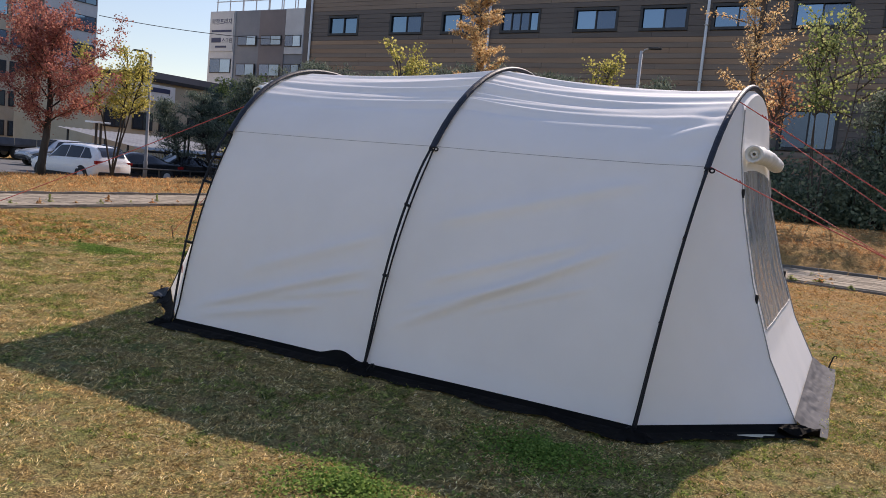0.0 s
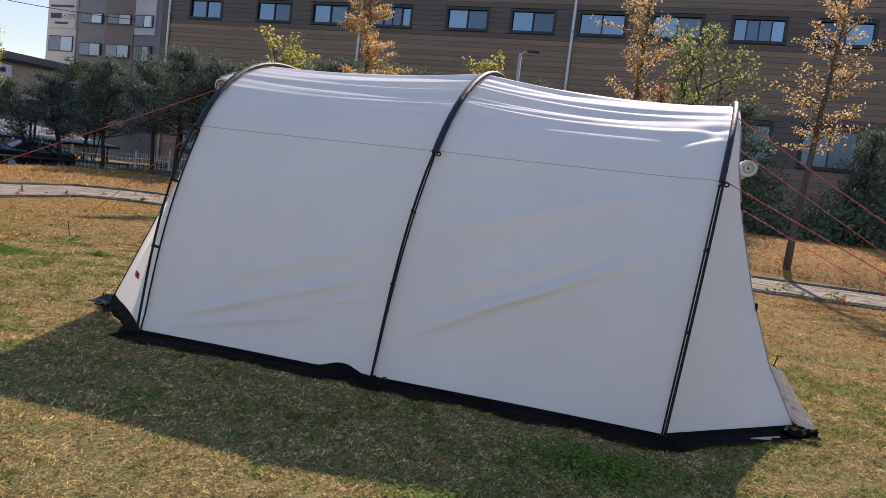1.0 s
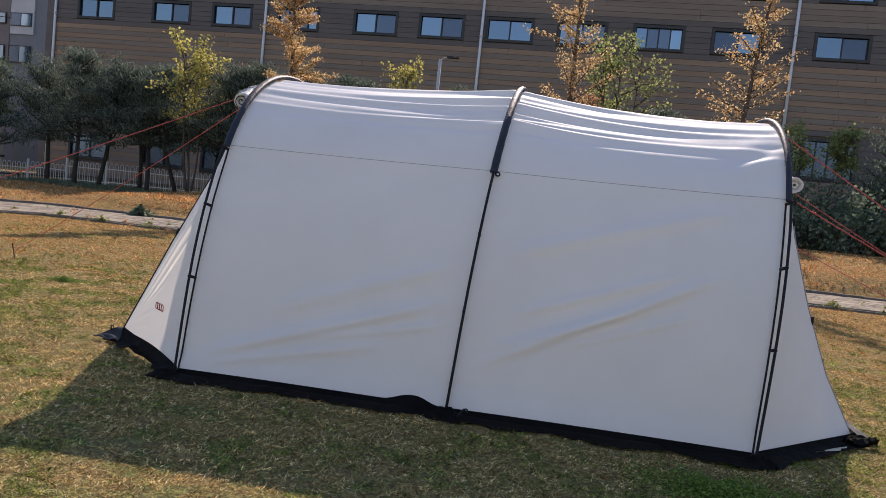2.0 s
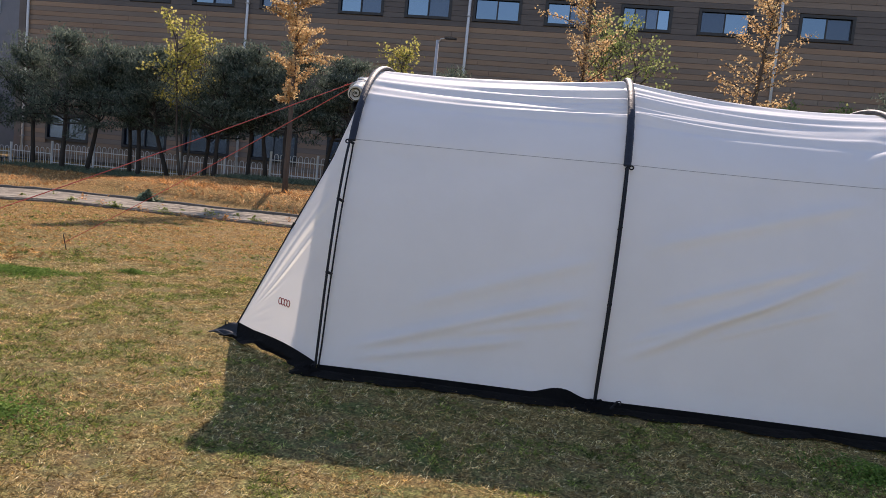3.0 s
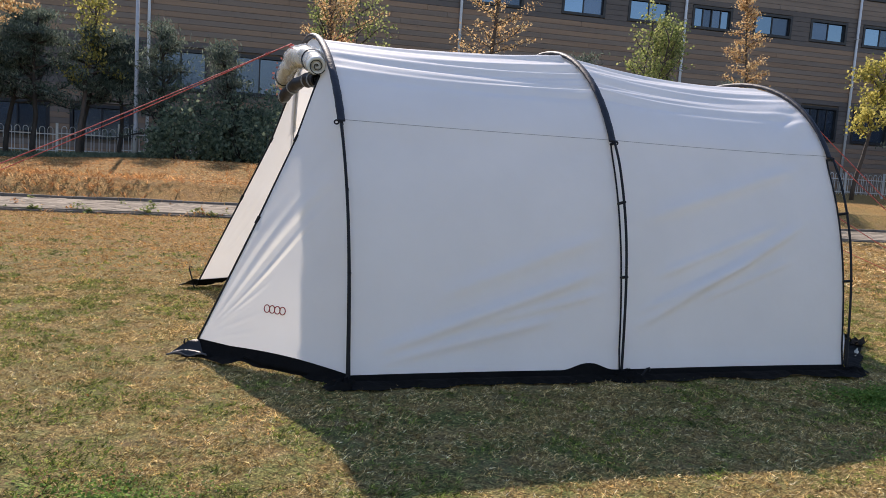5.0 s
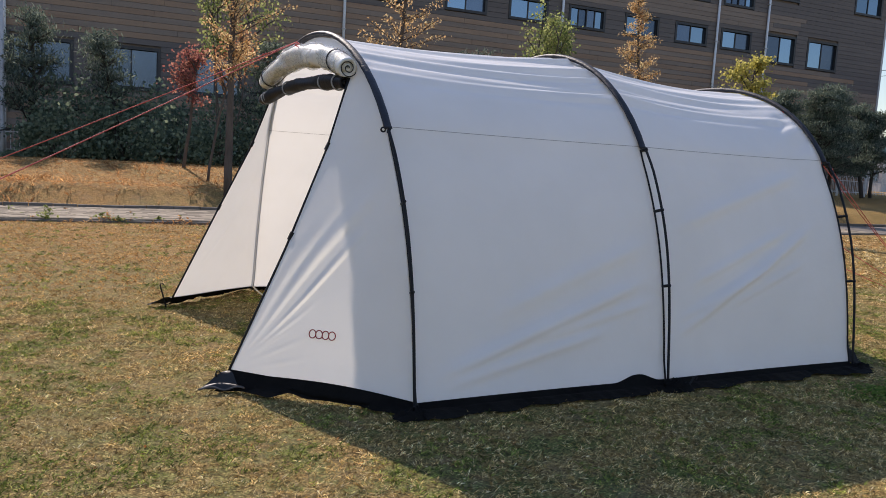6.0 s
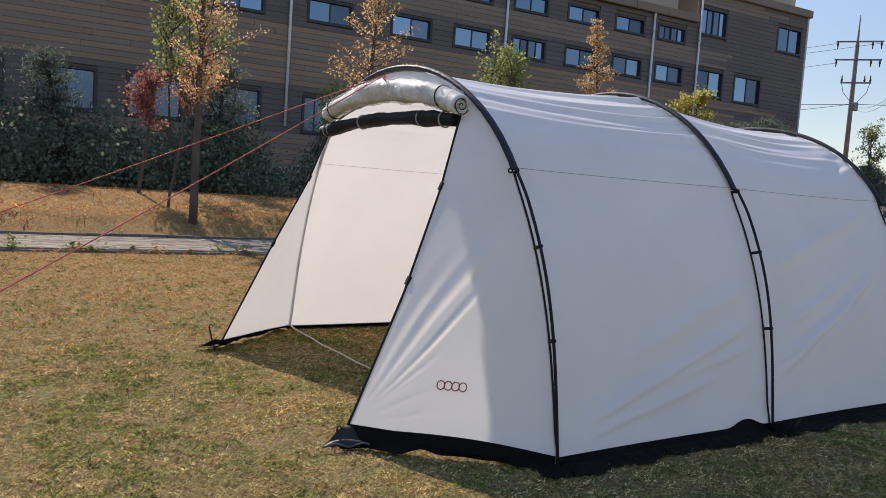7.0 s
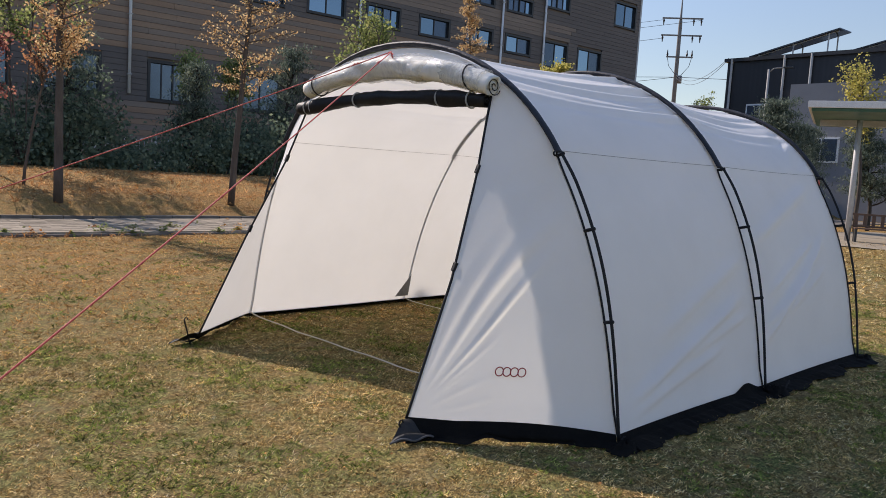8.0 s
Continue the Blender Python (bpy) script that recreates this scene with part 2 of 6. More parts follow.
LEAF_YELLOW = leaf_mat("yellow_leaves", [(0.0, (0.26, 0.26, 0.07)), (0.5, (0.48, 0.43, 0.12)), (1.0, (0.62, 0.53, 0.17))])
LEAF_GREEN = leaf_mat("yellow_green_leaves", [(0.0, (0.14, 0.19, 0.06)), (0.5, (0.27, 0.31, 0.11)), (1.0, (0.42, 0.42, 0.17))])
LEAF_RED = leaf_mat("red_leaves", [(0.0, (0.22, 0.08, 0.07)), (0.5, (0.36, 0.135, 0.11)), (1.0, (0.48, 0.24, 0.16))])
LEAF_RUST = leaf_mat("rust_leaves", [(0.0, (0.28, 0.11, 0.06)), (0.5, (0.42, 0.20, 0.10)), (1.0, (0.5, 0.30, 0.15))])
LEAF_PINE = leaf_mat("pine_needles", [(0.0, (0.06, 0.085, 0.062)), (0.55, (0.12, 0.155, 0.118)), (0.85, (0.20, 0.235, 0.18)), (1.0, (0.30, 0.34, 0.26))], 0.42)
LEAF_HEDGE = leaf_mat("hedge_leaves", [(0.0, (0.095, 0.135, 0.09)), (0.6, (0.17, 0.22, 0.15)), (1.0, (0.29, 0.34, 0.22))], 0.45)
STRAW = blade_mat("straw_blades", [(0.0, (0.13, 0.08, 0.03)), (0.30, (0.38, 0.26, 0.10)), (0.65, (0.67, 0.50, 0.245)), (0.93, (0.86, 0.70, 0.41)), (1.0, (0.95, 0.85, 0.62))], 0.3)
STRAW_RED = blade_mat("reddish_straw_blades", [(0.0, (0.22, 0.10, 0.035)), (0.4, (0.48, 0.265, 0.095)), (0.75, (0.70, 0.42, 0.17)), (1.0, (0.86, 0.60, 0.30))], 0.25)
SPROUT = blade_mat("green_blades", [(0.0, (0.05, 0.075, 0.018)), (0.5, (0.17, 0.23, 0.05)), (0.85, (0.34, 0.40, 0.095)), (1.0, (0.54, 0.54, 0.19))], 0.3)
CLOVER = leaf_mat("clover_leaves", [(0.0, (0.07, 0.13, 0.025)), (0.6, (0.15, 0.25, 0.045)), (1.0, (0.29, 0.38, 0.09))], 0.35)
TUFT = blade_mat("dry_tufts", [(0.0, (0.30, 0.13, 0.055)), (0.5, (0.58, 0.30, 0.125)), (1.0, (0.80, 0.55, 0.30))], 0.35)
SHEETING = mat("weathered_sheet", (0.24, 0.235, 0.23), (0.34, 0.33, 0.32), 0.8, 0.7, bumps=0.3)
CONCRETE = mat("pale_concrete", (0.50, 0.50, 0.50), (0.60, 0.60, 0.59), 0.5, 0.8, bumps=0.3)
GREYWALL = mat("grey_cladding", (0.17, 0.18, 0.20), (0.23, 0.24, 0.26), 0.3, 0.6, bumps=0.2)
MAROON = mat("brown_grey_cladding", (0.16, 0.135, 0.135), (0.21, 0.18, 0.175), 0.3, 0.6, bumps=0.2)
DARKWALL = mat("black_metal_cladding", (0.018, 0.019, 0.022), (0.03, 0.031, 0.035), 0.5, 0.5, stretch=(6, 6, 0.2), bumps=0.5)
# distance haze is mixed into this blue-grey hill colour
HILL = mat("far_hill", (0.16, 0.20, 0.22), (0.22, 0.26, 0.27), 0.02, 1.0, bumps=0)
CARWHITE = mat("white_car_paint", (0.74, 0.75, 0.77), (0.8, 0.81, 0.82), 2, 0.22, bumps=0)
CARBLACK = mat("black_car_paint", (0.012, 0.013, 0.016), (0.018, 0.019, 0.022), 2, 0.15, bumps=0)
CARSILVER = mat("silver_car_paint", (0.45, 0.46, 0.47), (0.5, 0.51, 0.52), 2, 0.25, 0.4, bumps=0)
TYRE = mat("tyre_rubber", (0.012, 0.012, 0.012), (0.02, 0.02, 0.02), 9, 0.85)
TAILLAMP = mat("red_lamp_lens", (0.28, 0.012, 0.012), (0.35, 0.02, 0.02), 6, 0.15, bumps=0)
TRUCKBLUE = mat("blue_grey_steel", (0.06, 0.075, 0.10), (0.10, 0.12, 0.15), 1.5, 0.6)
GREENROOF = mat("green_roof_sheet", (0.03, 0.11, 0.085), (0.05, 0.15, 0.115), 1.5, 0.4)
WOOD = mat("brown_bench_slats", (0.10, 0.055, 0.035), (0.16, 0.09, 0.06), 6, 0.6, stretch=(6, 1, 1))
SOLAR = mat("solar_panel_glass", (0.02, 0.03, 0.05), (0.03, 0.04, 0.07), 2, 0.12, bumps=0)
TEXTBLUE = mat("navy_lettering", (0.03, 0.04, 0.09), (0.04, 0.05, 0.11), 5, 0.6)


def glass_mat(name, tint, metal, rough):
    m, nt, b = nodes_of(name)
    col = ramp(nt, nt.nodes.new("ShaderNodeObjectInfo").outputs["Random"], [(0.0, tuple(c * 0.7 for c in tint)), (1.0, tuple(min(1, c * 1.25) for c in tint))])
    nt.links.new(col, b.inputs["Base Color"])
    b.inputs["Roughness"].default_value, b.inputs["Metallic"].default_value = rough, metal
    bump(nt, b, noise_tex(nt, 0.5, 2, 0.4), 0.12, 0.1)
    return m


PANE_LIGHT = glass_mat("reflective_pane", (0.19, 0.28, 0.37), 0.95, 0.06)
PANE_DARK = glass_mat("screened_pane", (0.10, 0.14, 0.20), 0.85, 0.25)
GLASS_CAR = glass_mat("tinted_car_glass", (0.02, 0.022, 0.026), 0.35, 0.05)


# ---------------------------------------------------------------- mesh helpers
def mesh_from(name, verts, faces, material=None, smooth=False):
    me = bpy.data.meshes.new(name)
    me.from_pydata([tuple(v) for v in verts], [], faces)
    if smooth:
        me.polygons.foreach_set("use_smooth", [True] * len(me.polygons))
    if material:
        me.materials.append(material)
    me.update()
    return me


def part(name, bm, material, parent=None, label="", smooth=False):
    """Link a bmesh, a mesh or (verts, faces) as one mesh object under a thing or a part."""
    if isinstance(bm, bmesh.types.BMesh):
        me = bpy.data.meshes.new(name)
        bm.to_mesh(me)
        bm.free()
        me.materials.append(material)
        if smooth:
            me.polygons.foreach_set("use_smooth", [True] * len(me.polygons))
    elif isinstance(bm, tuple):
        me = mesh_from(name, bm[0], bm[1], material, smooth)
    else:
        me = bm
    ob = new(name, me)
    if parent:
        ob.parent = parent
        base = WORLD_OF[parent.name]
        ob.matrix_parent_inverse = base.inverted()
    WORLD_OF[ob.name] = Matrix.Identity(4)
    if label:
        ob["label"] = label
    return ob


WORLD_OF = {}


def thing(name, at, label, category, group="", kind=""):
    e = new(name)
    e.empty_display_size = 0.2
    e.matrix_basis = Matrix.Translation(at)
    WORLD_OF[e.name] = e.matrix_basis.copy()
    return tagged(e, label, category, group, kind)


def solid(name, bm, material, label, category, group="", kind="", smooth=False):
    return tagged(part(name, bm, material, None, "", smooth), label, category, group, kind)


def box(x0, x1, y0, y1, z0, z1, bev=0.0, m=None):
    bm = bmesh.new()
    bmesh.ops.create_cube(bm, size=1)
    for v in bm.verts:
        v.co = Vector(((x0 + x1) / 2 + v.co.x * (x1 - x0), (y0 + y1) / 2 + v.co.y * (y1 - y0), (z0 + z1) / 2 + v.co.z * (z1 - z0)))
    if bev:
        bmesh.ops.bevel(bm, geom=bm.edges[:], offset=bev, segments=2, affect="EDGES", profile=0.7)
    if m:
        bm.transform(m)
    return bm


def boxes(rows):
    """Many plain boxes as verts and faces."""
    verts, faces = [], []
    for x0, x1, y0, y1, z0, z1 in rows:
        k = len(verts)
        verts += [(x, y, z) for x in (x0, x1) for y in (y0, y1) for z in (z0, z1)]
        faces += [tuple(k + i for i in f) for f in ((0, 1, 3, 2), (4, 6, 7, 5), (0, 4, 5, 1), (2, 3, 7, 6), (0, 2, 6, 4), (1, 5, 7, 3))]
    return verts, faces


def tube(points, radius, sides=8, cap=True):
    """A round tube along points; radius: one number or one for each point."""
    pts = [Vector(p) for p in points]
    rad = radius if isinstance(radius, (list, tuple)) else [radius] * len(pts)
    verts, faces = [], []
    ref = None
    for i, p in enumerate(pts):
        d = (pts[min(i + 1, len(pts) - 1)] - pts[max(i - 1, 0)]).normalized()
        if ref is None:
            ref = d.orthogonal().normalized()
        ref = (ref - d * ref.dot(d)).normalized()
        side = d.cross(ref)
        for j in range(sides):
            a = 2 * math.pi * j / sides
            verts.append(p + (ref * math.cos(a) + side * math.sin(a)) * rad[i])
    for i in range(len(pts) - 1):
        for j in range(sides):
            a, b = i * sides + j, i * sides + (j + 1) % sides
            faces.append((a, b, b + sides, a + sides))
    if cap:
        faces.append(tuple(range(sides))[::-1])
        faces.append(tuple(range((len(pts) - 1) * sides, len(pts) * sides)))
    return verts, faces


def join(*pieces):
    verts, faces = [], []
    for v, f in pieces:
        k = len(verts)
        verts += list(v)
        faces += [tuple(i + k for i in q) for q in f]
    return verts, faces


def sheet(fn, ns, nt):
    """A grid of points fn(s, t), s and t from 0 to 1."""
    verts = [fn(i / ns, j / nt) for j in range(nt + 1) for i in range(ns + 1)]
    faces = [(j * (ns + 1) + i, j * (ns + 1) + i + 1, (j + 1) * (ns + 1) + i + 1, (j + 1) * (ns + 1) + i) for j in range(nt) for i in range(ns)]
    return verts, faces


def smooth01(a):
    a = min(1.0, max(0.0, a))
    return a * a * (3 - 2 * a)


# ---------------------------------------------------------------- ground
def path_near(x):
    return 17.05 + 0.06 * x


LOW_PATH = 0.075


def ground_z(x, y):
    z = 0.006 * math.sin(x * 1.1 + 0.7 * math.sin(y * 0.9)) * math.cos(y * 1.3 + 0.5 * math.sin(x * 0.7))
    beyond = y - path_near(x) - 3.3
    z += (0.44 + LOW_PATH) * smooth01(beyond / 1.2) * smooth01((x + 20.5) / 3)
    z += (0.14 + 0.28 * smooth01((x + 15) / 7)) * smooth01((beyond - 1.5) / 5) * smooth01((x + 33) / 4)
    z -= LOW_PATH * max(smooth01((y - 9) / 6.5) * smooth01((x + 22) / 2), smooth01((-11.5 - x) / 3.5) * smooth01((x + 22) / 2) * smooth01((20 - y) / 1.0))
    z -= 0.52 * smooth01((-28.2 - x) / 1.2) * smooth01((34 - y) / 4)
    z += 0.08 * smooth01((x - 8) / 6) * smooth01((18 - y) / 4) * smooth01((y + 30) / 20)
    return z


def axis(near, far, step):
    a = list(np.arange(-near, near + 1e-6, step))
    s = step
    while a[-1] < far:
        s *= 1.35
        a.append(a[-1] + s)
    s = step
    while a[0] > -far:
        s *= 1.35
        a.insert(0, a[0] - s)
    return a


gx, gy = axis(36, 2600, 0.8), [v + 12 for v in axis(36, 2600, 0.8)]
gverts = [(x, y, ground_z(x, y)) for y in gy for x in gx]
gfaces = [(j * len(gx) + i, j * len(gx) + i + 1, (j + 1) * len(gx) + i + 1, (j + 1) * len(gx) + i) for j in range(len(gy) - 1) for i in range(len(gx) - 1)]
solid("ground", (gverts, gfaces), GROUND, "dry autumn lawn, straw-coloured with green patches", "ground", kind="structure", smooth=True)


# ---------------------------------------------------------------- the tunnel tent
TURN_T = radians(3.85)
TC = Vector((-3.320, 6.734, 0.0))     # ground point under the middle hoop
AX_U = Vector((math.cos(TURN_T), math.sin(TURN_T), 0))
AX_V = Vector((-math.sin(TURN_T), math.cos(TURN_T), 0))


def tent(u, v, z):
    return TC + AX_U * u + AX_V * v + Vector((0, 0, z))


# hoop: foot place along the tent, top height, lean of the top
HOOPS = {"front": (-1.925, 2.365, -0.085, 3.0), "middle": (0.0, 2.44, 0.135, 1.0), "rear": (1.96, 2.335, 0.215, 1.0)}
SEAM_Z = 1.665


def hoop_half(z):
    """Half width of a hoop at height z, below the seam."""
    pts = ((0.06, 2.045), (0.70, 1.912), (1.22, 1.725), (1.67, 1.468))
    total = 0.0
    for i, (zi, vi) in enumerate(pts):
        w = vi
        for j, (zj, _) in enumerate(pts):
            if j != i:
                w *= (z - zj) / (zi - zj)
        total += w
    return total


def hoop(name, s, inset=0.0):
    """Point of a hoop; s from -1 (near foot) over 0 (top) to 1 (far foot)."""
    u0, top, lean, power = HOOPS[name]
    a = 1 - abs(s)
    if a < 0.5:
        z = 0.02 + (SEAM_Z - 0.02) * a / 0.5
        h = hoop_half(max(z, 0.02))
        nz, nh = 0.25, 1.0
    else:
        k = (a - 0.5) / 0.5
        p0, p1 = Vector((hoop_half(SEAM_Z), SEAM_Z)), Vector((0, top))
        t0, t1 = Vector((-math.cos(radians(55)), math.sin(radians(55)))) * 1.72, Vector((-1, 0)) * 1.80
        q = (2 * k**3 - 3 * k**2 + 1) * p0 + (k**3 - 2 * k**2 + k) * t0 + (-2 * k**3 + 3 * k**2) * p1 + (k**3 - k**2) * t1
        h, z = q.x, q.y
        nz, nh = k, 1 - k * 0.95
    ln = math.hypot(nz, nh)
    h, z = h - inset * nh / ln, z - inset * nz / ln
    return tent(u0 + lean * (max(z, 0) / 2.4) ** power, math.copysign(h, s) if s else 0.0, z)


def inset_at(s):
    """The cloth hangs a little inside the hoop below the seam."""
    a = 1 - abs(s)
    return 0.010 + 0.018 * smooth01(a / 0.06) * smooth01((0.52 - a) / 0.06)


def ridge(k, z, k0, z0, k1, z1, width, height):
    """A soft fold along a line on a wall."""
    t = (k - k0) / (k1 - k0)
    fade = smooth01(t / 0.25) * smooth01((1 - t) / 0.25) if 0 < t < 1 else 0.0
    d = (z - (z0 + (z1 - z0) * t)) / (width * 1.75)
    return height * fade * math.exp(-d * d)


FOLD_DEPTH = 3.9
FOLDS = {
    "front": ((0.02, 0.14, 0.98, 0.76, 0.026, 0.010), (0.05, 0.10, 0.80, 0.42, 0.022, 0.007), (0.25, 0.50, 1.0, 1.02, 0.030, 0.006), (0.45, 0.36, 0.98, 0.60, 0.018, 0.005)),
    "rear": ((0.02, 0.30, 0.88, 1.16, 0.024, 0.0095), (0.04, 0.42, 0.64, 0.88, 0.018, 0.006), (0.10, 0.66, 0.74, 1.12, 0.020, 0.006), (0.04, 1.06, 0.92, 1.60, 0.030, 0.007), (0.30, 0.50, 0.80, 0.86, 0.016, 0.004)),
}


def bay_point(a, b, bay, s, k):
    """Cloth between two hoops: k from hoop a to hoop b."""
    p = hoop(a, s, inset_at(s)).lerp(hoop(b, s, inset_at(s)), k)
    slack = 4 * k * (1 - k)
    top = smooth01((0.55 - abs(s)) / 0.25)
    p.z -= slack * 0.045 * top * (1.35 if bay == "rear" else 0.8)
    out = AX_V * math.copysign(1, s)
    p -= out * slack * 0.018 * (1 - top)
    # gathers on the roof that run from the middle hoop
    d = (1 - k) if bay == "front" else k
    amp = 0.013 * math.exp(-d * 1.6) + 0.003
    wave = math.sin(s * 88 + 1.3 * math.sin(k * 4 + s * 9)) + 0.7 * math.sin(s * 143 + 2.1 * k)
    wave += 0.42 * math.sin(s * 262 + 3.0 * math.sin(s * 17) + 1.1 * k) * math.exp(-d * 2.2)
    mask = top * smooth01((abs(s) - 0.02) / 0.06) * smooth01(k / 0.02) * smooth01((1 - k) / 0.02)
    p.z += amp * wave * mask * smooth01((0.42 - abs(s)) / 0.1)
    if s < -0.5:
        f = FOLD_DEPTH * sum(ridge(k, p.z, *r) for r in FOLDS[bay])
        p -= AX_V * f * smooth01((-s - 0.5) / 0.05) * smooth01(k / 0.03) * smooth01((1 - k) / 0.03)
    elif s > 0.5:
        p += AX_V * 0.006 * noise.noise((k * 3, p.z * 2.5, 7.0 + (bay == "rear"))) * slack
    # pull at the top corner by the rear hoop
    if bay == "rear":
        c = math.hypot((k - 0.93) * 2.0, (abs(s) - 0.40) * 2.6)
        p.z += 0.020 * math.exp(-(c / 0.19) ** 2) * math.sin((abs(s) - 0.40) * 60 + k * 22) * smooth01((1 - k) / 0.03)
    return p


def HUMP(k):
    """The skirt rides up beside the middle hoop."""
    return 0.014 * smooth01((k - 0.77) / 0.10) * smooth01((0.975 - k) / 0.09)


tunnel_tent = thing("tunnel_tent", TC, "cream tunnel tent with black hoops and rolled-up front door", "tent")

for bay, a, b in (("front", "front", "middle"), ("rear", "middle", "rear")):
    hem = (lambda k: -0.992 + HUMP(k)) if bay == "front" else (lambda k: -0.992)
    part("side_wall", sheet(lambda x, y: bay_point(a, b, bay, hem(x) + (-0.5 - hem(x)) * y, x), 128, 120), CLOTH, tunnel_tent, smooth=True)
    part("roof", sheet(lambda x, y: bay_point(a, b, bay, -0.5 + y, x), 48, 320), CLOTH, tunnel_tent, smooth=True)
    part("side_wall", sheet(lambda x, y: bay_point(a, b, bay, 0.5 + 0.492 * y, x), 48, 40), CLOTH, tunnel_tent, smooth=True)
    for s in (-0.5, 0.5):
        part("seam", tube([bay_point(a, b, bay, s, k / 24) - AX_V * math.copysign(0.001, -s) for k in range(25)], 0.0018, 5), SEAM, tunnel_tent)

def pole_out(s):
    """The bare pole bows outside the cloth below the seam."""
    a = (1 - abs(s)) / 0.5
    return -0.016 - 0.034 * smooth01(a / 0.7) * (1 - 0.4 * smooth01((a - 0.88) / 0.12))


# hoops: sleeve over the top, bare pole below with clips and a dark edge on the cloth
for name in HOOPS:
    verts, faces = [], []
    n, sides = 168, 12
    slim = 0.74 if name == "rear" else 1.0
    for i in range(n + 1):
        s = -0.505 + 1.01 * i / n
        c, o = hoop(name, s), hoop(name, s, -0.02)
        out = (o - c).normalized()
        for j in range(sides):
            q = 2 * math.pi * j / sides
            pucker = 1 + 0.018 * math.sin(i * 2.4 + 0.6 * j) + 0.03 * math.sin(i * 0.9 + j)
            verts.append(c + out * (0.017 + 0.019 * math.cos(q) * pucker) + AX_U * 0.028 * slim * math.sin(q) * pucker)
    for i in range(n):
        for j in range(sides):
            p, q = i * sides + j, i * sides + (j + 1) % sides
            faces.append((p, q, q + sides, p + sides))
    faces += [tuple(range(sides))[::-1], tuple(range(n * sides, n * sides + sides))]
    part("sleeve", (verts, faces), SLEEVE, tunnel_tent, "dark navy pole sleeve", smooth=True)
    for side in (-1, 1):
        run = [side * (1 - 0.49 * i / 30) for i in range(31)]
        shift = AX_U * {"front": -0.009, "middle": 0.003, "rear": 0.009}[name]
        pole = part("pole", tube([hoop(name, s, pole_out(s)) + shift for s in run], 0.0095, 10), BLACK, tunnel_tent, "black tent pole", smooth=True)
        part("piping", tube([hoop(name, s, inset_at(s) - 0.008) - shift for s in run], 0.0065, 8), BLACK, tunnel_tent, smooth=True)
        for z in (0.69, 1.205, SEAM_Z - 0.03):
            s = side * (1 - 0.5 * (z - 0.02) / (SEAM_Z - 0.02))
            p, q = hoop(name, s, pole_out(s) - 0.012) + shift * 1.0, hoop(name, s, inset_at(s) - 0.006) - shift
            part("clip", tube([p, p.lerp(q, 0.5), q], 0.011, 7), BLACK, pole, smooth=True)
        p = hoop(name, side * 0.497, -0.03)
        part("ring", tube([p + AX_U * (0.015 * math.cos(t) + (-0.03 if name == "front" else 0.03)) + Vector((0, 0, 0.013 * math.sin(t) - 0.03)) for t in [i * math.pi / 6 for i in range(13)]], 0.0055, 6), BLACK, pole, smooth=True)

# front end: two wings beside the open door and the strip above it
DOOR = ((-2.833, 1.245, 0.10), (-2.486, 1.19, 0.864), (-2.205, 1.075, 1.503), (-2.045, 1.0, 1.985))
S_TOP = -0.262


def along(pts, t):
    x = t * (len(pts) - 1)
    i = min(int(x), len(pts) - 2)
    return Vector(pts[i]).lerp(Vector(pts[i + 1]), x - i)


# folds that fan out from the pegged corner: angle, half width, height, length
CREASES = ((1.04, 0.05, 0.012, 1.5), (0.94, 0.055, 0.024, 1.8), (0.825, 0.032, 0.019, 1.45), (0.745, 0.03, 0.007, 0.8), (0.68, 0.025, 0.004, 0.55), (0.45, 0.05, 0.004, 0.6), (0.24, 0.05, 0.0035, 0.6))


def wing_point(a, b, side):
    """a: from the hoop to the door edge; b: from the ground up."""
    s = -0.990 + (S_TOP + 0.990) * b
    p = hoop("front", s * -side if side > 0 else s, inset_at(s))
    d = along(DOOR, b ** 1.08)
    q = tent(d.x, side * d.y, d.z)
    sag = -0.004 * math.sin(math.pi * b) * 4 * a * (1 - a)
    r = p.lerp(q, a)
    if b < 0.15:
        r.z += 0.022 * math.sin(math.pi * min(1, a * 1.3)) * (1 - b / 0.15) * (1 if side < 0 else 0.2)
    corner = tent(DOOR[0][0], side * DOOR[0][1], DOOR[0][2])
    rel = r - corner
    dist = rel.length
    ang = math.atan2(rel.z, math.hypot(rel.x, rel.y))
    inward = tent(-2.2, 0, 0.9) - tent(-2.4, side * 1.6, 0.9)
    inward.z = 0
    inward.normalize()
    fold = 0.0
    for at, wide, high, reach in CREASES:
        x = abs(ang - at + 0.03 * math.sin(dist * 3 + at * 9)) / wide
        if x < 1.0:
            fold -= high * (1 - x * x * (3 - 2 * x) if x > 0.3 else 1 - x * 0.72) * smooth01((dist - 0.05) / (0.55 * reach)) * smooth01((reach - dist) / (0.45 * reach))
    fold *= (1 if side < 0 else 0.35)
    edge = smooth01(a / 0.08) * smooth01((1 - a) / 0.05)
    return r + inward * (sag + fold * edge)


for side in (-1, 1):
    part("front_wing", sheet(lambda x, y: wing_point(x, y, side), 150, 170), CLOTH, tunnel_tent, smooth=True)
    edge = part("door_edge", tube([wing_point(1.0, i / 30, side) for i in range(31)], 0.008, 8), BLACK, tunnel_tent, "black bound door edge", smooth=True)
    for t in (0.40, 0.70):
        c = wing_point(1.0, t, side)
        part("toggle", box(-0.012, 0.012, -0.012, 0.012, -0.028, 0.028, 0.004, Matrix.Translation(c) @ Matrix.Rotation(TURN_T, 4, "Z") @ Matrix.Rotation(radians(24), 4, "Y")), BLACK, edge)


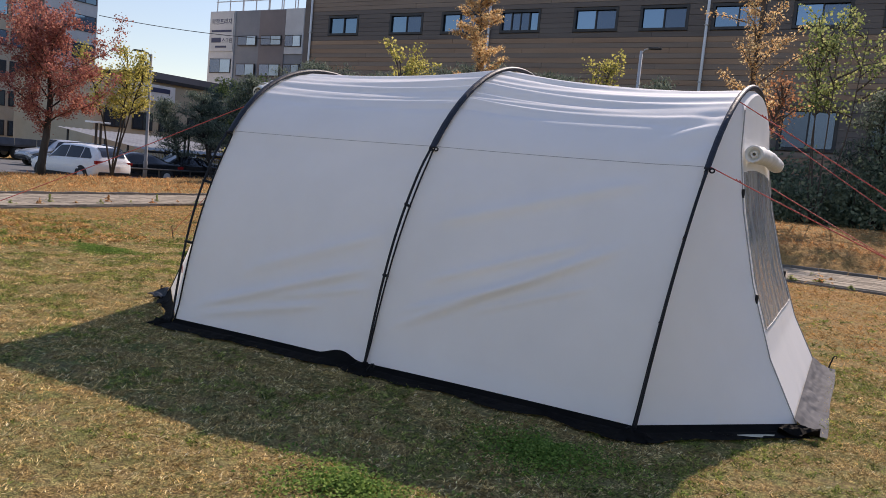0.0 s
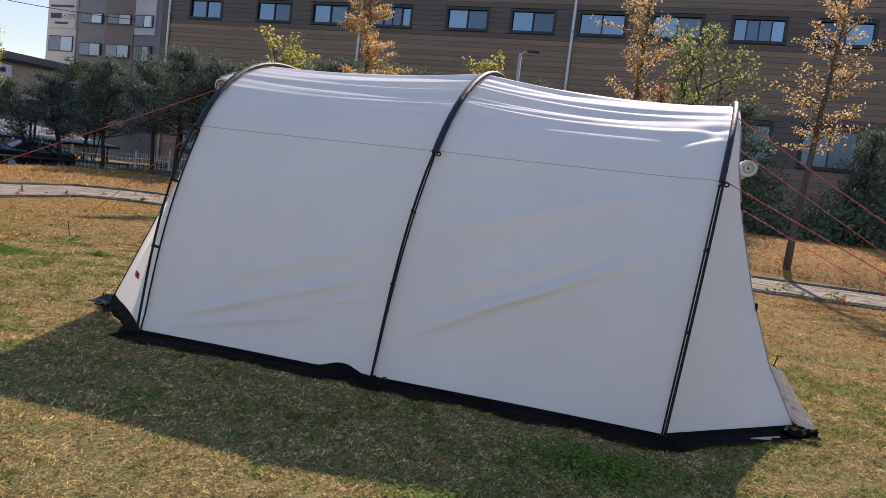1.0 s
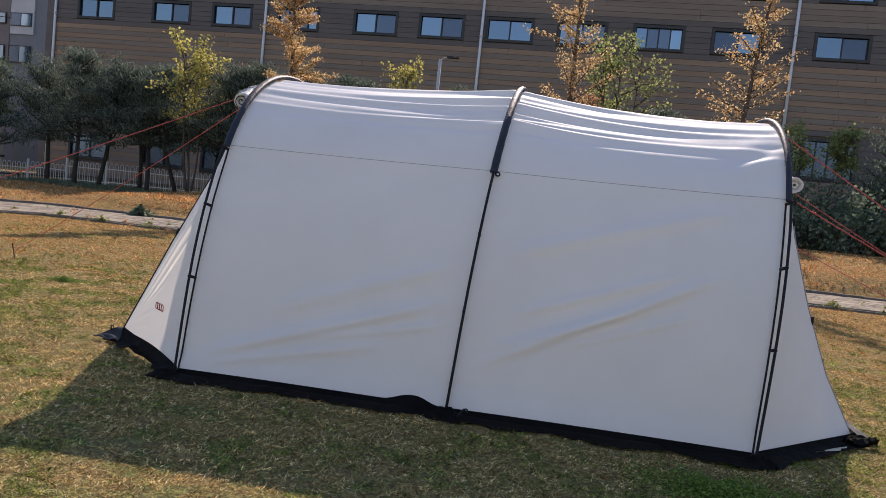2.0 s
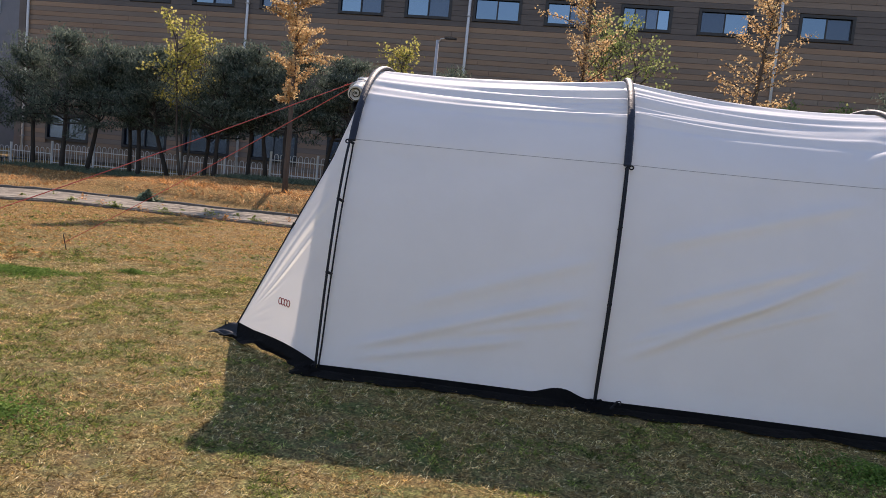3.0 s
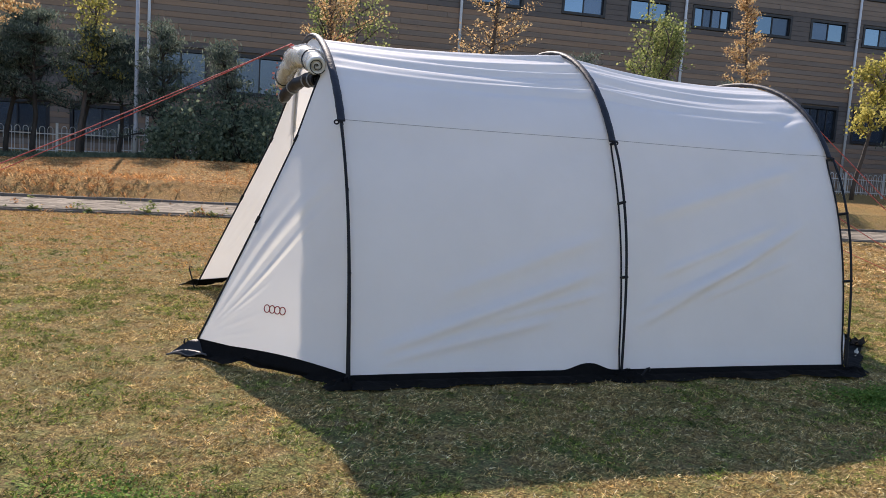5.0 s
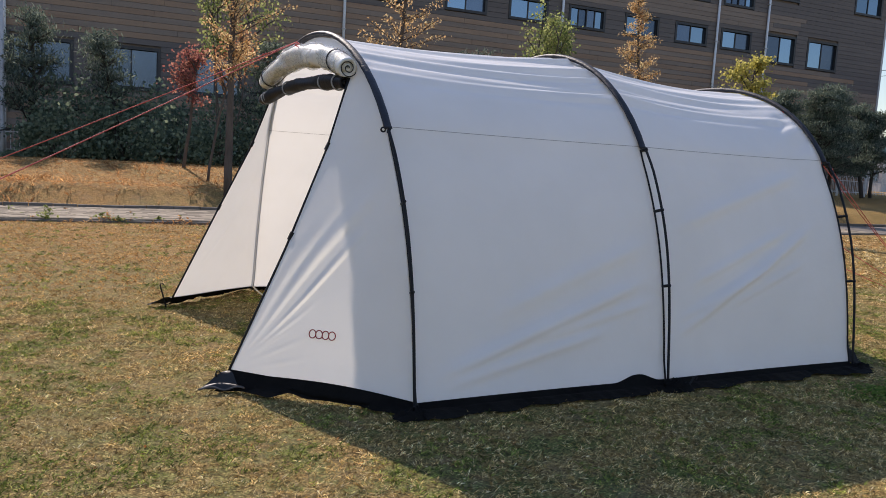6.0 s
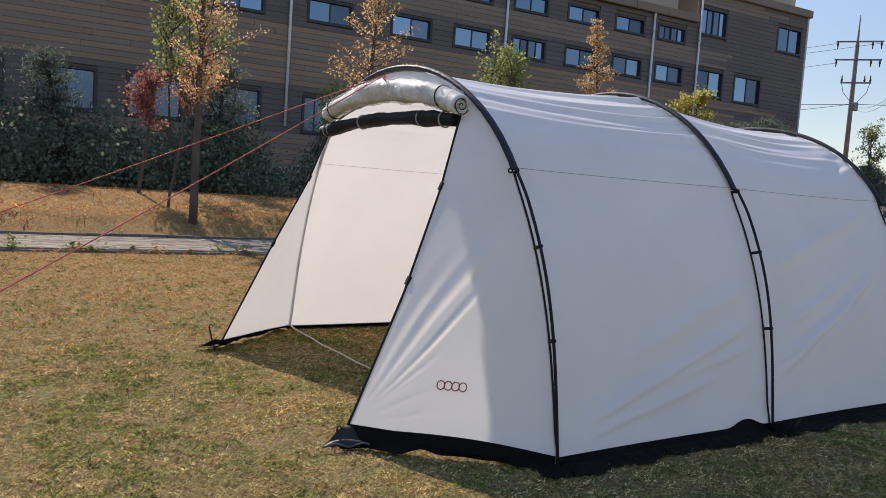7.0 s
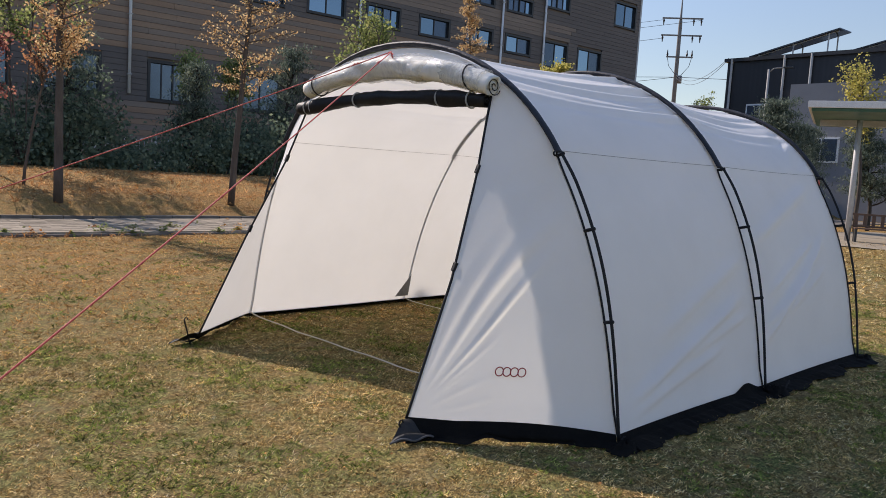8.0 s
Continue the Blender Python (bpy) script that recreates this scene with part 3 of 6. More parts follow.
def lintel(w, y):
    """Strip between the front hoop and the top of the door."""
    s = S_TOP + 2 * abs(S_TOP) * w
    p = hoop("front", s, 0.012)
    v = -1.0 + 2.0 * w
    q = tent(-2.045 - 0.03 * (1 - v * v), v, 1.985 + 0.15 * (1 - v * v))
    return p.lerp(q, y)


part("front_lintel", sheet(lintel, 40, 6), CLOTH, tunnel_tent, smooth=True)


part("door_edge", tube([lintel(i / 40, 1.0) for i in range(41)], 0.005, 6), SEAM, tunnel_tent, "grey bound upper door edge", smooth=True)


def bundle(path, radii, wob, seed, crush=0.0):
    """A rolled-up sheet along a path, lumpy, with spiral ends."""
    rnd = random.Random(seed)
    n, sides = (120, 28) if crush else (60, 18)
    verts, faces = [], []
    pts = [path(i / n) for i in range(n + 1)]
    for i, p in enumerate(pts):
        d = (pts[min(i + 1, n)] - pts[max(i - 1, 0)]).normalized()
        ref = Vector((0, 0, 1)) - d * d.z
        ref.normalize()
        sd = d.cross(ref)
        for j in range(sides):
            q = 2 * math.pi * j / sides
            r = radii(i / n) * (1 + wob * noise.noise((i * 9.6 / n + seed, math.cos(q) * 1.2, math.sin(q) * 1.2)) + 0.4 * wob * noise.noise((i * 36 / n, math.cos(q) * 2.4, seed + math.sin(q) * 2.4)))
            if crush:
                r *= 1 + crush * (0.5 - abs(noise.noise((i * 18 / n, math.cos(q) * 2.4, seed + math.sin(q) * 3.1))) * 2.2) + 0.5 * crush * noise.noise((i * 80 / n, math.cos(q) * 6, math.sin(q) * 6))
            verts.append(p + ref * r * math.cos(q) + sd * r * math.sin(q))
    for i in range(n):
        for j in range(sides):
            a, b = i * sides + j, i * sides + (j + 1) % sides
            faces.append((a, b, b + sides, a + sides))
    for ring, p, d in ((0, pts[0], pts[0] - pts[1]), (n, pts[-1], pts[-1] - pts[-2])):
        d = d.normalized()
        k = len(verts)
        for f, push in ((0.72, -0.01), (0.62, -0.05), (0.45, -0.05), (0.38, -0.008), (0.2, -0.012), (0.12, -0.05)):
            verts += [p + (Vector(verts[ring * sides + j]) - p) * f + d * push for j in range(sides)]
        prev = ring * sides
        for m in range(6):
            cur = k + m * sides
            for j in range(sides):
                faces.append((prev + j, prev + (j + 1) % sides, cur + (j + 1) % sides, cur + j) if ring else (prev + (j + 1) % sides, prev + j, cur + j, cur + (j + 1) % sides))
            prev = cur
        faces.append(tuple(range(prev, prev + sides)))
    return verts, faces


roll = part("rolled_door", bundle(lambda t: tent(-2.07 - 0.06 * t, -1.04 + 1.93 * t, 2.045 + 0.145 * math.sin(math.pi * t) ** 0.8 + 0.02 * t), lambda t: 0.064 + 0.018 * math.sin(math.pi * min(1, t * 1.1)), 0.26, 5), ROLL, tunnel_tent, "cream door rolled up under clear vinyl", smooth=True)
wrap = part("vinyl_wrap", bundle(lambda t: tent(-2.072 - 0.055 * t, -0.97 + 1.78 * t, 2.048 + 0.145 * math.sin(math.pi * (0.04 + 0.92 * t)) ** 0.8 + 0.02 * t), lambda t: (0.077 + 0.018 * math.sin(math.pi * min(1, t * 1.1))) * (1 - 0.22 * math.exp(-((t - 0.24) / 0.05) ** 2)), 0.22, 5, 0.07), FILM, roll, "clear vinyl", smooth=True)
for end, t0 in ((-1.045, 0.0), (0.895, 1.0)):
    part("roll_end", tube([tent(-2.07 - 0.06 * t0 + (0.006 + 0.0085 * q) * math.cos(q * 1.9), end, 2.045 + 0.02 * t0 + (0.006 + 0.0085 * q) * math.sin(q * 1.9)) for q in np.linspace(0, 6.4, 40)], 0.0035, 5), BLACK, roll, "black spiral edge")
for t in (0.10, 0.93):
    c = tent(-2.07 - 0.06 * t, -1.04 + 1.93 * t, 2.045 + 0.145 * math.sin(math.pi * t) ** 0.8 + 0.02 * t)
    part("strap", tube([c + AX_U * 0.082 * math.cos(q) + Vector((0, 0, 0.082 * math.sin(q))) + AX_V * 0.01 * math.sin(q) for q in [i * math.pi / 10 for i in range(21)]], 0.0055, 6), BLACK, roll, "black strap round the roll", smooth=True)
mesh_roll = part("rolled_screen", bundle(lambda t: tent(-2.06 - 0.05 * t, -0.99 + 2.03 * t, 1.955 - 0.03 * t + 0.055 * math.sin(math.pi * t)), lambda t: 0.044 + 0.010 * math.sin(9 * t) ** 2, 0.22, 9), BLACK, tunnel_tent, "black insect screen rolled up", smooth=True)
for t in (0.07, 0.21, 0.64, 0.91, 0.945):
    c = tent(-2.06 - 0.05 * t, -0.99 + 2.03 * t, 1.955 - 0.03 * t + 0.055 * math.sin(math.pi * t))
    part("tie", tube([c + AX_U * 0.053 * math.cos(q) + Vector((0, 0, 0.053 * math.sin(q))) for q in [i * math.pi / 8 for i in range(17)]], 0.006, 6), TIE, mesh_roll)

# rear end
REAR = ((2.815, 1.19, 0.05), (2.60, 1.17, 0.45), (2.43, 1.12, 0.92), (2.30, 1.04, 1.40), (2.225, 0.95, 1.80), (2.205, 0.88, 2.10))
S_REAR = -0.222


def rear_wing(a, b, side):
    s = -0.990 + (S_REAR + 0.990) * b
    p = hoop("rear", s if side < 0 else -s, inset_at(s))
    d = along(REAR, b)
    q = tent(d.x, side * d.y, d.z)
    r = p.lerp(q, a)
    return r - AX_V * side * 0.02 * math.sin(math.pi * a) * math.sin(math.pi * b)


def rear_panel(w, b):
    d = along(REAR, b)
    v = -d.y + 2 * d.y * w
    return tent(d.x + 0.04 * w * (1 - w) * noise.noise((w * 6, b * 2, 2)), v, d.z + (0.22 * smooth01((b - 0.6) / 0.4) * (1 - (v / max(d.y, 0.01)) ** 2)) * 0.9)


for side in (-1, 1):
    part("rear_wing", sheet(lambda x, y: rear_wing(x, y, side), 50, 60), CLOTH, tunnel_tent, smooth=True)
    zip_edge = part("zip", tube([rear_wing(1.0, i / 40, side) + AX_U * 0.004 for i in range(41)], 0.0045, 6), SEAM, tunnel_tent, "grey zip seam")
    for t in (0.36, 0.66):
        c = rear_wing(1.0, t, side) + AX_U * 0.006
        part("toggle", box(-0.010, 0.010, -0.010, 0.010, -0.03, 0.03, 0.003, Matrix.Translation(c)), BLACK, zip_edge)


def rear_lintel(w, y):
    """Strip between the rear hoop and the top of the rear door."""
    s = S_REAR + 2 * abs(S_REAR) * w
    return hoop("rear", s, 0.012).lerp(rear_panel(w, 1.0), y)


part("rear_lintel", sheet(rear_lintel, 40, 4), CLOTH, tunnel_tent, smooth=True)


def frame_strip(w0, w1, b0, b1, ns, nt):
    return sheet(lambda x, y: rear_panel(w0 + (w1 - w0) * x, b0 + (b1 - b0) * y), ns, nt)


rear_door = part("rear_door", join(frame_strip(0, 1, 0.0, 0.27, 24, 14), frame_strip(0, 0.06, 0.27, 0.73, 4, 16), frame_strip(0.94, 1, 0.27, 0.73, 4, 16), frame_strip(0, 1, 0.73, 1.0, 24, 10)), CLOTH, tunnel_tent, "cream rear door with a clear window", smooth=True)
part("window", sheet(lambda x, y: rear_panel(0.06 + 0.88 * x, 0.27 + 0.46 * y) + AX_U * 0.004 + AX_U * (0.003 * math.sin(x * 37 + math.sin(y * 5)) + 0.002 * math.sin(x * 91 + 2 * math.sin(y * 4 + x * 9))), 120, 20), VINYL, rear_door, "clear vinyl window with upright creases", smooth=True)
for w in (0.06, 0.94):
    part("window_tape", tube([rear_panel(w, 0.27 + 0.46 * i / 20) + AX_U * 0.006 for i in range(21)], 0.004, 5), SEAM, rear_door)
part("window_tape", tube([rear_panel(0.06 + 0.88 * i / 20, 0.27) + AX_U * 0.006 for i in range(21)], 0.004, 5), SEAM, rear_door)
part("window_cover", bundle(lambda t: tent(2.30, -0.86 + 1.72 * t, 1.80 + 0.02 * math.sin(math.pi * t)), lambda t: 0.062, 0.12, 14), ROLL, rear_door, "cream window cover rolled up", smooth=True)

# mud skirt: black flap from the hem to the grass
def skirt(points, outs, seed, reach=0.17, raised=lambda t: 0.0):
    n = len(points)
    rows = []
    for i, (p, o) in enumerate(zip(points, outs)):
        t = i / (n - 1)
        up = raised(t)
        w = (reach(t) if callable(reach) else reach) * (1 + 0.45 * noise.noise((i * 0.13, seed, 0.3)) + 0.18 * noise.noise((i * 0.47, seed, 8.3)))
        lift = 0.5 + 0.5 * noise.noise((i * 0.21, seed, 4.4))
        h = p.z
        rows.append([p + Vector((0, 0, 0.012)) + o * 0.004,
                     Vector((p.x, p.y, h)) + o * 0.012,
                     Vector((p.x, p.y, h * 0.55 + 0.3 * up)) + o * (0.02 + 0.025 * lift),
                     Vector((p.x, p.y, 0.022 + 0.02 * lift + up)) + o * (0.055 + 0.02 * lift),
                     Vector((p.x, p.y, 0.018 + 0.03 * lift * abs(math.sin(i * 0.9 + seed)) + up)) + o * (w * 0.62),
                     Vector((p.x, p.y, 0.010 + 0.012 * lift + 1.2 * up)) + o * w])
    verts = [q for r in rows for q in r]
    faces = [(i * 6 + j, i * 6 + j + 1, (i + 1) * 6 + j + 1, (i + 1) * 6 + j) for i in range(n - 1) for j in range(5)]
    return verts, faces


def hem_line(fn, n):
    return [fn(i / n) for i in range(n + 1)]


near_front = hem_line(lambda t: bay_point("front", "middle", "front", -0.992 + HUMP(t), t), 60)
near_rear = hem_line(lambda t: bay_point("middle", "rear", "rear", -0.992, t), 60)
part("mud_skirt", skirt(near_front, [-AX_V] * 61, 1), SKIRT, tunnel_tent, "black tarpaulin mud skirt", smooth=True)
part("mud_skirt", skirt(near_rear, [-AX_V] * 61, 2), SKIRT, tunnel_tent, smooth=True)
for bay, a, b in (("front", "front", "middle"), ("rear", "middle", "rear")):
    part("mud_skirt", skirt(hem_line(lambda t: bay_point(a, b, bay, 0.992, t), 30), [AX_V] * 31, 3), SKIRT, tunnel_tent, smooth=True)
for side in (-1, 1):
    o = (AX_V * side * 0.75 - AX_U * 0.66).normalized()
    part("mud_skirt", skirt(hem_line(lambda t: wing_point(t, 0.0, side), 40), [o] * 41, 5 + side, reach=lambda t: 0.16 - 0.09 * math.sin(math.pi * min(1, t * 1.25)), raised=lambda t: 0.022 * math.exp(-((t - 0.62) / 0.055) ** 2)), SKIRT, tunnel_tent, smooth=True)
    o = (AX_V * side * 0.75 + AX_U * 0.66).normalized()
    part("mud_skirt", skirt(hem_line(lambda t: rear_wing(t, 0.0, side), 40), [o] * 41, 8 + side, reach=0.15), SKIRT, tunnel_tent, smooth=True)
    c = tent(DOOR[0][0], side * DOOR[0][1], 0.10)
    low = c + AX_V * side * 0.17 + AX_U * 0.06 - Vector((0, 0, 0.08))
    tip = c - AX_U * 0.20 + AX_V * side * 0.10 - Vector((0, 0, 0.078))
    part("corner_flap", sheet(lambda x, y: c.lerp(low, y).lerp(tip, x) + Vector((0, 0, 0.018 * math.sin(8 * y + 5 * x) * (1 - x) + 0.012 * math.sin(math.pi * x))), 14, 10), TARP, tunnel_tent, "creased black corner flap", smooth=True)
    part("flap_rim", tube([low.lerp(tip, i / 12) + Vector((0, 0, 0.012 + 0.010 * math.sin(i * 0.9))) for i in range(13)], 0.006, 6), SATIN, tunnel_tent, "grey bound flap rim", smooth=True)
part("ground_flap", sheet(lambda x, y: tent(2.80 + 0.20 * x + 0.006 * math.sin(y * 9 + 1) * x, -1.22 + 2.42 * y, 0.012 + 0.085 * (1 - x) ** 2.2 + (0.030 * abs(noise.noise((x * 2.2 + 1.5 * y, y * 7, 3.3))) + 0.012 * noise.noise((x * 6, y * 22, 1.1))) * min(1, x * 5) * (1.15 - x)), 24, 120), SATIN, tunnel_tent, "crumpled dark grey satin ground flap", smooth=True)
part("corner_flap", sheet(lambda x, y: tent(2.72 + 0.24 * x, -1.32 - 0.10 * y + 0.1 * x, 0.03 + 0.05 * math.sin(3 * x + 5 * y) ** 2), 8, 6), SKIRT, tunnel_tent, smooth=True)

part("skirt_edge", sheet(lambda x, y: tent(2.18 + 0.55 * x, -1.80 + 0.37 * x - 0.07 * y * math.sin(math.pi * (0.15 + 0.8 * x)), 0.016 + 0.012 * math.sin(5 * x + 2 * y) ** 2), 20, 4), STRAP, tunnel_tent, "pale turned-up skirt edge", smooth=True)


def bunch(name, u, v, w, d, h, seed):
    """A crumpled heap of skirt cloth."""
    n, m = 20, 12
    def p(x, y):
        a = 2 * math.pi * x
        r = 1 - y
        k = 1 + 0.45 * noise.noise((2 * math.cos(a), 2 * math.sin(a), seed + 2.5 * y))
        return tent(u + w * r * k * math.cos(a), v + d * r * k * math.sin(a), 0.008 + h * (1 - r * r) * k * (1 + 0.5 * noise.noise((5 * r * math.cos(a), 5 * r * math.sin(a), seed))))
    return part(name, sheet(p, n, m), SKIRT, tunnel_tent, smooth=True)


bunch("skirt_fold", 0.02, -2.12, 0.15, 0.09, 0.06, 3.0)
bunch("skirt_fold", -1.97, -2.13, 0.13, 0.08, 0.045, 5.0)
bunch("skirt_fold", 1.98, -2.12, 0.12, 0.08, 0.05, 8.0)

# printed mark on the near front wing: rings without letters
def wing_at(u, z):
    """Place on the near front wing at distance u along the tent and height z, just outside the cloth."""
    best, pt = 9.0, None
    for i in range(61):
        for j in range(61):
            p = wing_point(0.15 + 0.6 * i / 60, 0.05 + 0.3 * j / 60, -1)
            e = abs((p - TC).dot(AX_U) - u) + abs(p.z - z)
            if e < best:
                best, pt = e, p
    return pt


m0, m1 = wing_at(-2.408, 0.378), wing_at(-2.27, 0.378)
along_m = (m1 - m0).normalized()
out_m = along_m.cross(Vector((0, 0, 1))).normalized()
if out_m.dot(AX_V) > 0:
    out_m = -out_m
up_m = Vector((0.08 * along_m.x, 0.08 * along_m.y, 1)).normalized()
mark = []
for i, (gap0, gap1) in enumerate(((0, 360), (0, 360), (0, 360), (0, 360))):
    c = m0 + along_m * (0.03 + 0.043 * i) + out_m * 0.012
    c = c + Vector((0, 0, 0))
    mark.append(tube([c + along_m * 0.0225 * math.cos(radians(q)) + up_m * 0.026 * math.sin(radians(q)) for q in np.linspace(gap0, gap1, 25)], 0.0034, 5))
part("printed_mark", join(*mark), PRINT, tunnel_tent, "dark red ring mark printed on the cloth")

# grey corner patch inside and straps across the floor
q0 = hoop("middle", 0.975, 0.05)
part("corner_patch", ([q0 + AX_U * -0.17, q0 + AX_U * 0.02, hoop("middle", 0.90, 0.055)], [(0, 1, 2)]), SEAM, tunnel_tent, "grey reinforcing patch")
for name in HOOPS:
    a, b = hoop(name, -0.99, 0.03), hoop(name, 0.99, 0.03)
    run = [a.lerp(b, i / 30) for i in range(31)]
    verts, faces = [], []
    for i, p in enumerate(run):
        z = 0.026 + 0.016 * noise.noise((i * 0.4, 1, 1)) + 0.03 * abs(2 * i / 30 - 1) ** 6
        verts += [Vector((p.x, p.y, z)) - AX_U * 0.010, Vector((p.x, p.y, z + 0.003)) + AX_U * 0.010]
    faces = [(2 * i, 2 * i + 1, 2 * i + 3, 2 * i + 2) for i in range(30)]
    part("floor_strap", (verts, faces), STRAP, tunnel_tent, "pale webbing strap")


def guy_line(name, top, foot, label):
    ends = [Vector(top), Vector(foot)]
    pts = [ends[0].lerp(ends[1], i / 24) - Vector((0, 0, 0.03 * math.sin(math.pi * i / 24))) for i in range(25)]
    line = part(name, tube(pts, 0.0040, 6), ROPE, tunnel_tent, label, smooth=True)
    k = ends[0].lerp(ends[1], 0.045)
    part("slider", tube([k + (ends[1] - ends[0]).normalized() * 0.012 * t + Vector((0, 0, 0.006 * (-1) ** t)) for t in (0, 1, 2, 3)], 0.0045, 6), ROPE, line)
    return line


KNOT = tent(-2.165, -0.14, 2.30)
guy_line("guy_line", KNOT, (-9.43, 4.0, 0.06), "red front guy line")
guy_line("guy_line", KNOT, (-10.12, 8.58, 0.10), "red front guy line")
part("knot", tube([KNOT + Vector((0.02 * math.sin(3 * t), 0.03 * math.cos(2 * t), -0.05 * t / 3)) for t in np.linspace(0, 3, 14)], 0.005, 6), ROPE, tunnel_tent, "red knot at the hoop")
for side in (-1, 1):
    foot = (2.66, 6.82, 0.05) if side < 0 else (2.25, 6.42, 0.05)
    guy_line("guy_line", hoop("rear", side * 0.27, -0.02), foot, "red rear guy line")
    guy_line("guy_line", hoop("rear", side * 0.497, -0.03), foot, "red rear guy line")


def peg(x, y, lean, height=0.16):
    bm = bmesh.new()
    bmesh.ops.create_cone(bm, cap_ends=True, segments=8, radius1=0.006, radius2=0.007, depth=height)
    me, f = tube([(0, 0, height / 2), (0.012, 0, height / 2 + 0.014), (0.024, 0, height / 2 + 0.010), (0.028, 0, height / 2 - 0.008)], 0.0045, 6)
    k = [bm.verts.new(v) for v in me]
    for q in f:
        bm.faces.new([k[i] for i in q])
    bm.transform(Matrix.Translation((x, y, ground_z(x, y) + height * 0.32)) @ Matrix.Rotation(radians(lean), 4, "Y"))
    return solid("tent_peg", bm, BLACK, "black steel tent peg driven into the grass", "tent peg", "pegs of the tent")


p = tent(-2.90, -1.29, 0)
peg(p.x, p.y, -20, 0.13)
p = tent(-2.90, 1.30, 0)
peg(p.x, p.y, -15, 0.26)
p = tent(0.10, -2.17, 0)
peg(p.x, p.y, 35, 0.13)
p = tent(2.95, 1.25, 0)
peg(p.x, p.y, 15, 0.15)
for x, y in ((-10.13, 8.60), (-9.44, 3.99), (2.66, 6.82), (2.25, 6.42)):
    peg(x, y, -15, 0.24)
for name in HOOPS:
    p = hoop(name, -1.0)
    peg(p.x - 0.03, p.y - 0.05, 8, 0.07)


# ---------------------------------------------------------------- the long building behind
BY = 46.08            # its front
B_X0, B_X1, B_STEP = -41.7, 50.45, 37.7
ROOF_LOW, ROOF_HIGH = 16.0, 18.45
ROW_X = [-39.7, -34.0, -29.6, -25.0, -19.84, -15.62, -11.43, -7.17, -2.85, 1.47, 6.82, 12.18, 16.60, 21.06, 25.52, 29.81, 33.95]
OPENINGS = [(x, x + 2.57, 10.95, 12.08) for x in ROW_X]
OPENINGS += [(x, x + 2.57, 14.05, 14.98) for x in ROW_X]
OPENINGS += [(x, x + 2.62, 4.45, 6.42) for x in ROW_X if x > -12.5]
OPENINGS += [(x, x + 2.9, 1.50, 3.02) for x in ROW_X if x < -12.5]
OPENINGS += [(38.2, 40.95, 10.42, 12.25), (42.45, 45.35, 10.35, 12.25), (38.2, 40.85, 15.1, 16.92), (47.0, 49.75, 15.05, 16.9), (41.4, 44.1, 4.45, 6.42)]
FRAME_W = 0.16


def board_rows():
    """Horizontal cladding boards, broken at the openings: boxes in three shades."""
    rnd = random.Random(4)
    out = {"tan": [], "dark": [], "grey": []}
    h = 0.31
    z = 0.2
    i = 0
    while z < ROOF_HIGH - 0.1:
        z1 = z + h
        tone = "tan" if z < 10.35 else "grey"
        if 10.35 <= z < 12.55 or 13.7 < z < 15.6:
            tone = "dark"
        if tone == "tan" and i % 2 == 1:
            tone = "grey"
        if 4.05 < z < 6.75:
            tone = "dark"
        if z < 4.0:
            tone = "tan" if i % 2 else "grey"
        x_start = B_X0 if z < ROOF_LOW - 0.3 else B_STEP
        cuts = sorted((a - FRAME_W, b + FRAME_W) for a, b, c, d in OPENINGS if c - FRAME_W < z1 - 0.02 and d + FRAME_W > z + 0.02)
        spans, x = [], x_start
        for a, b in cuts:
            if a > x:
                spans.append((x, a))
            x = max(x, b)
        if x < B_X1:
            spans.append((x, B_X1))
        for a, b in spans:
            while b - a > 0.05:
                e = min(b, a + rnd.uniform(5, 11))
                if b - e < 1.5:
                    e = b
                t = tone
                if tone != "dark" and a > B_STEP:
                    t = "grey" if z > 7.5 or i % 2 == 0 else "tan"
                    if z > 8.6:
                        t = "dark"
                out[t].append((a, e - 0.012, BY - 0.02 - rnd.uniform(0, 0.012), BY + 0.08, z, z1 - 0.016))
                a = e
        z = z1
        i += 1
    return out


long_building = thing("long_building", (4.3, BY + 12, 0), "long brown boarded factory building with reflective windows", "building")
def wall_core():
    xs = sorted({B_X0, B_X1, B_STEP} | {v for o in OPENINGS for v in o[:2]})
    cells = []
    for a, b in zip(xs, xs[1:]):
        top = ROOF_HIGH if a >= B_STEP - 0.01 else ROOF_LOW
        holes = sorted((c, d) for x0, x1, c, d in OPENINGS if x0 <= a + 0.001 and x1 >= b - 0.001)
        z = -0.5
        for c, d in holes:
            cells.append((a, b, BY + 0.085, BY + 0.45, z, c))
            z = d
        cells.append((a, b, BY + 0.085, BY + 0.45, z, top))
    cells += [(B_X0, B_X1, BY + 24, BY + 24.4, -0.5, ROOF_LOW), (B_X0, B_X0 + 0.4, BY + 0.45, BY + 24, -0.5, ROOF_LOW), (B_X1 - 0.4, B_X1, BY + 0.45, BY + 24, -0.5, ROOF_HIGH),
              (B_STEP, B_STEP + 0.3, BY + 0.45, BY + 24, ROOF_LOW, ROOF_HIGH), (B_X0 + 0.4, B_X1 - 0.4, BY + 1.6, BY + 1.8, -0.5, ROOF_LOW - 0.2)]
    return boxes(cells)


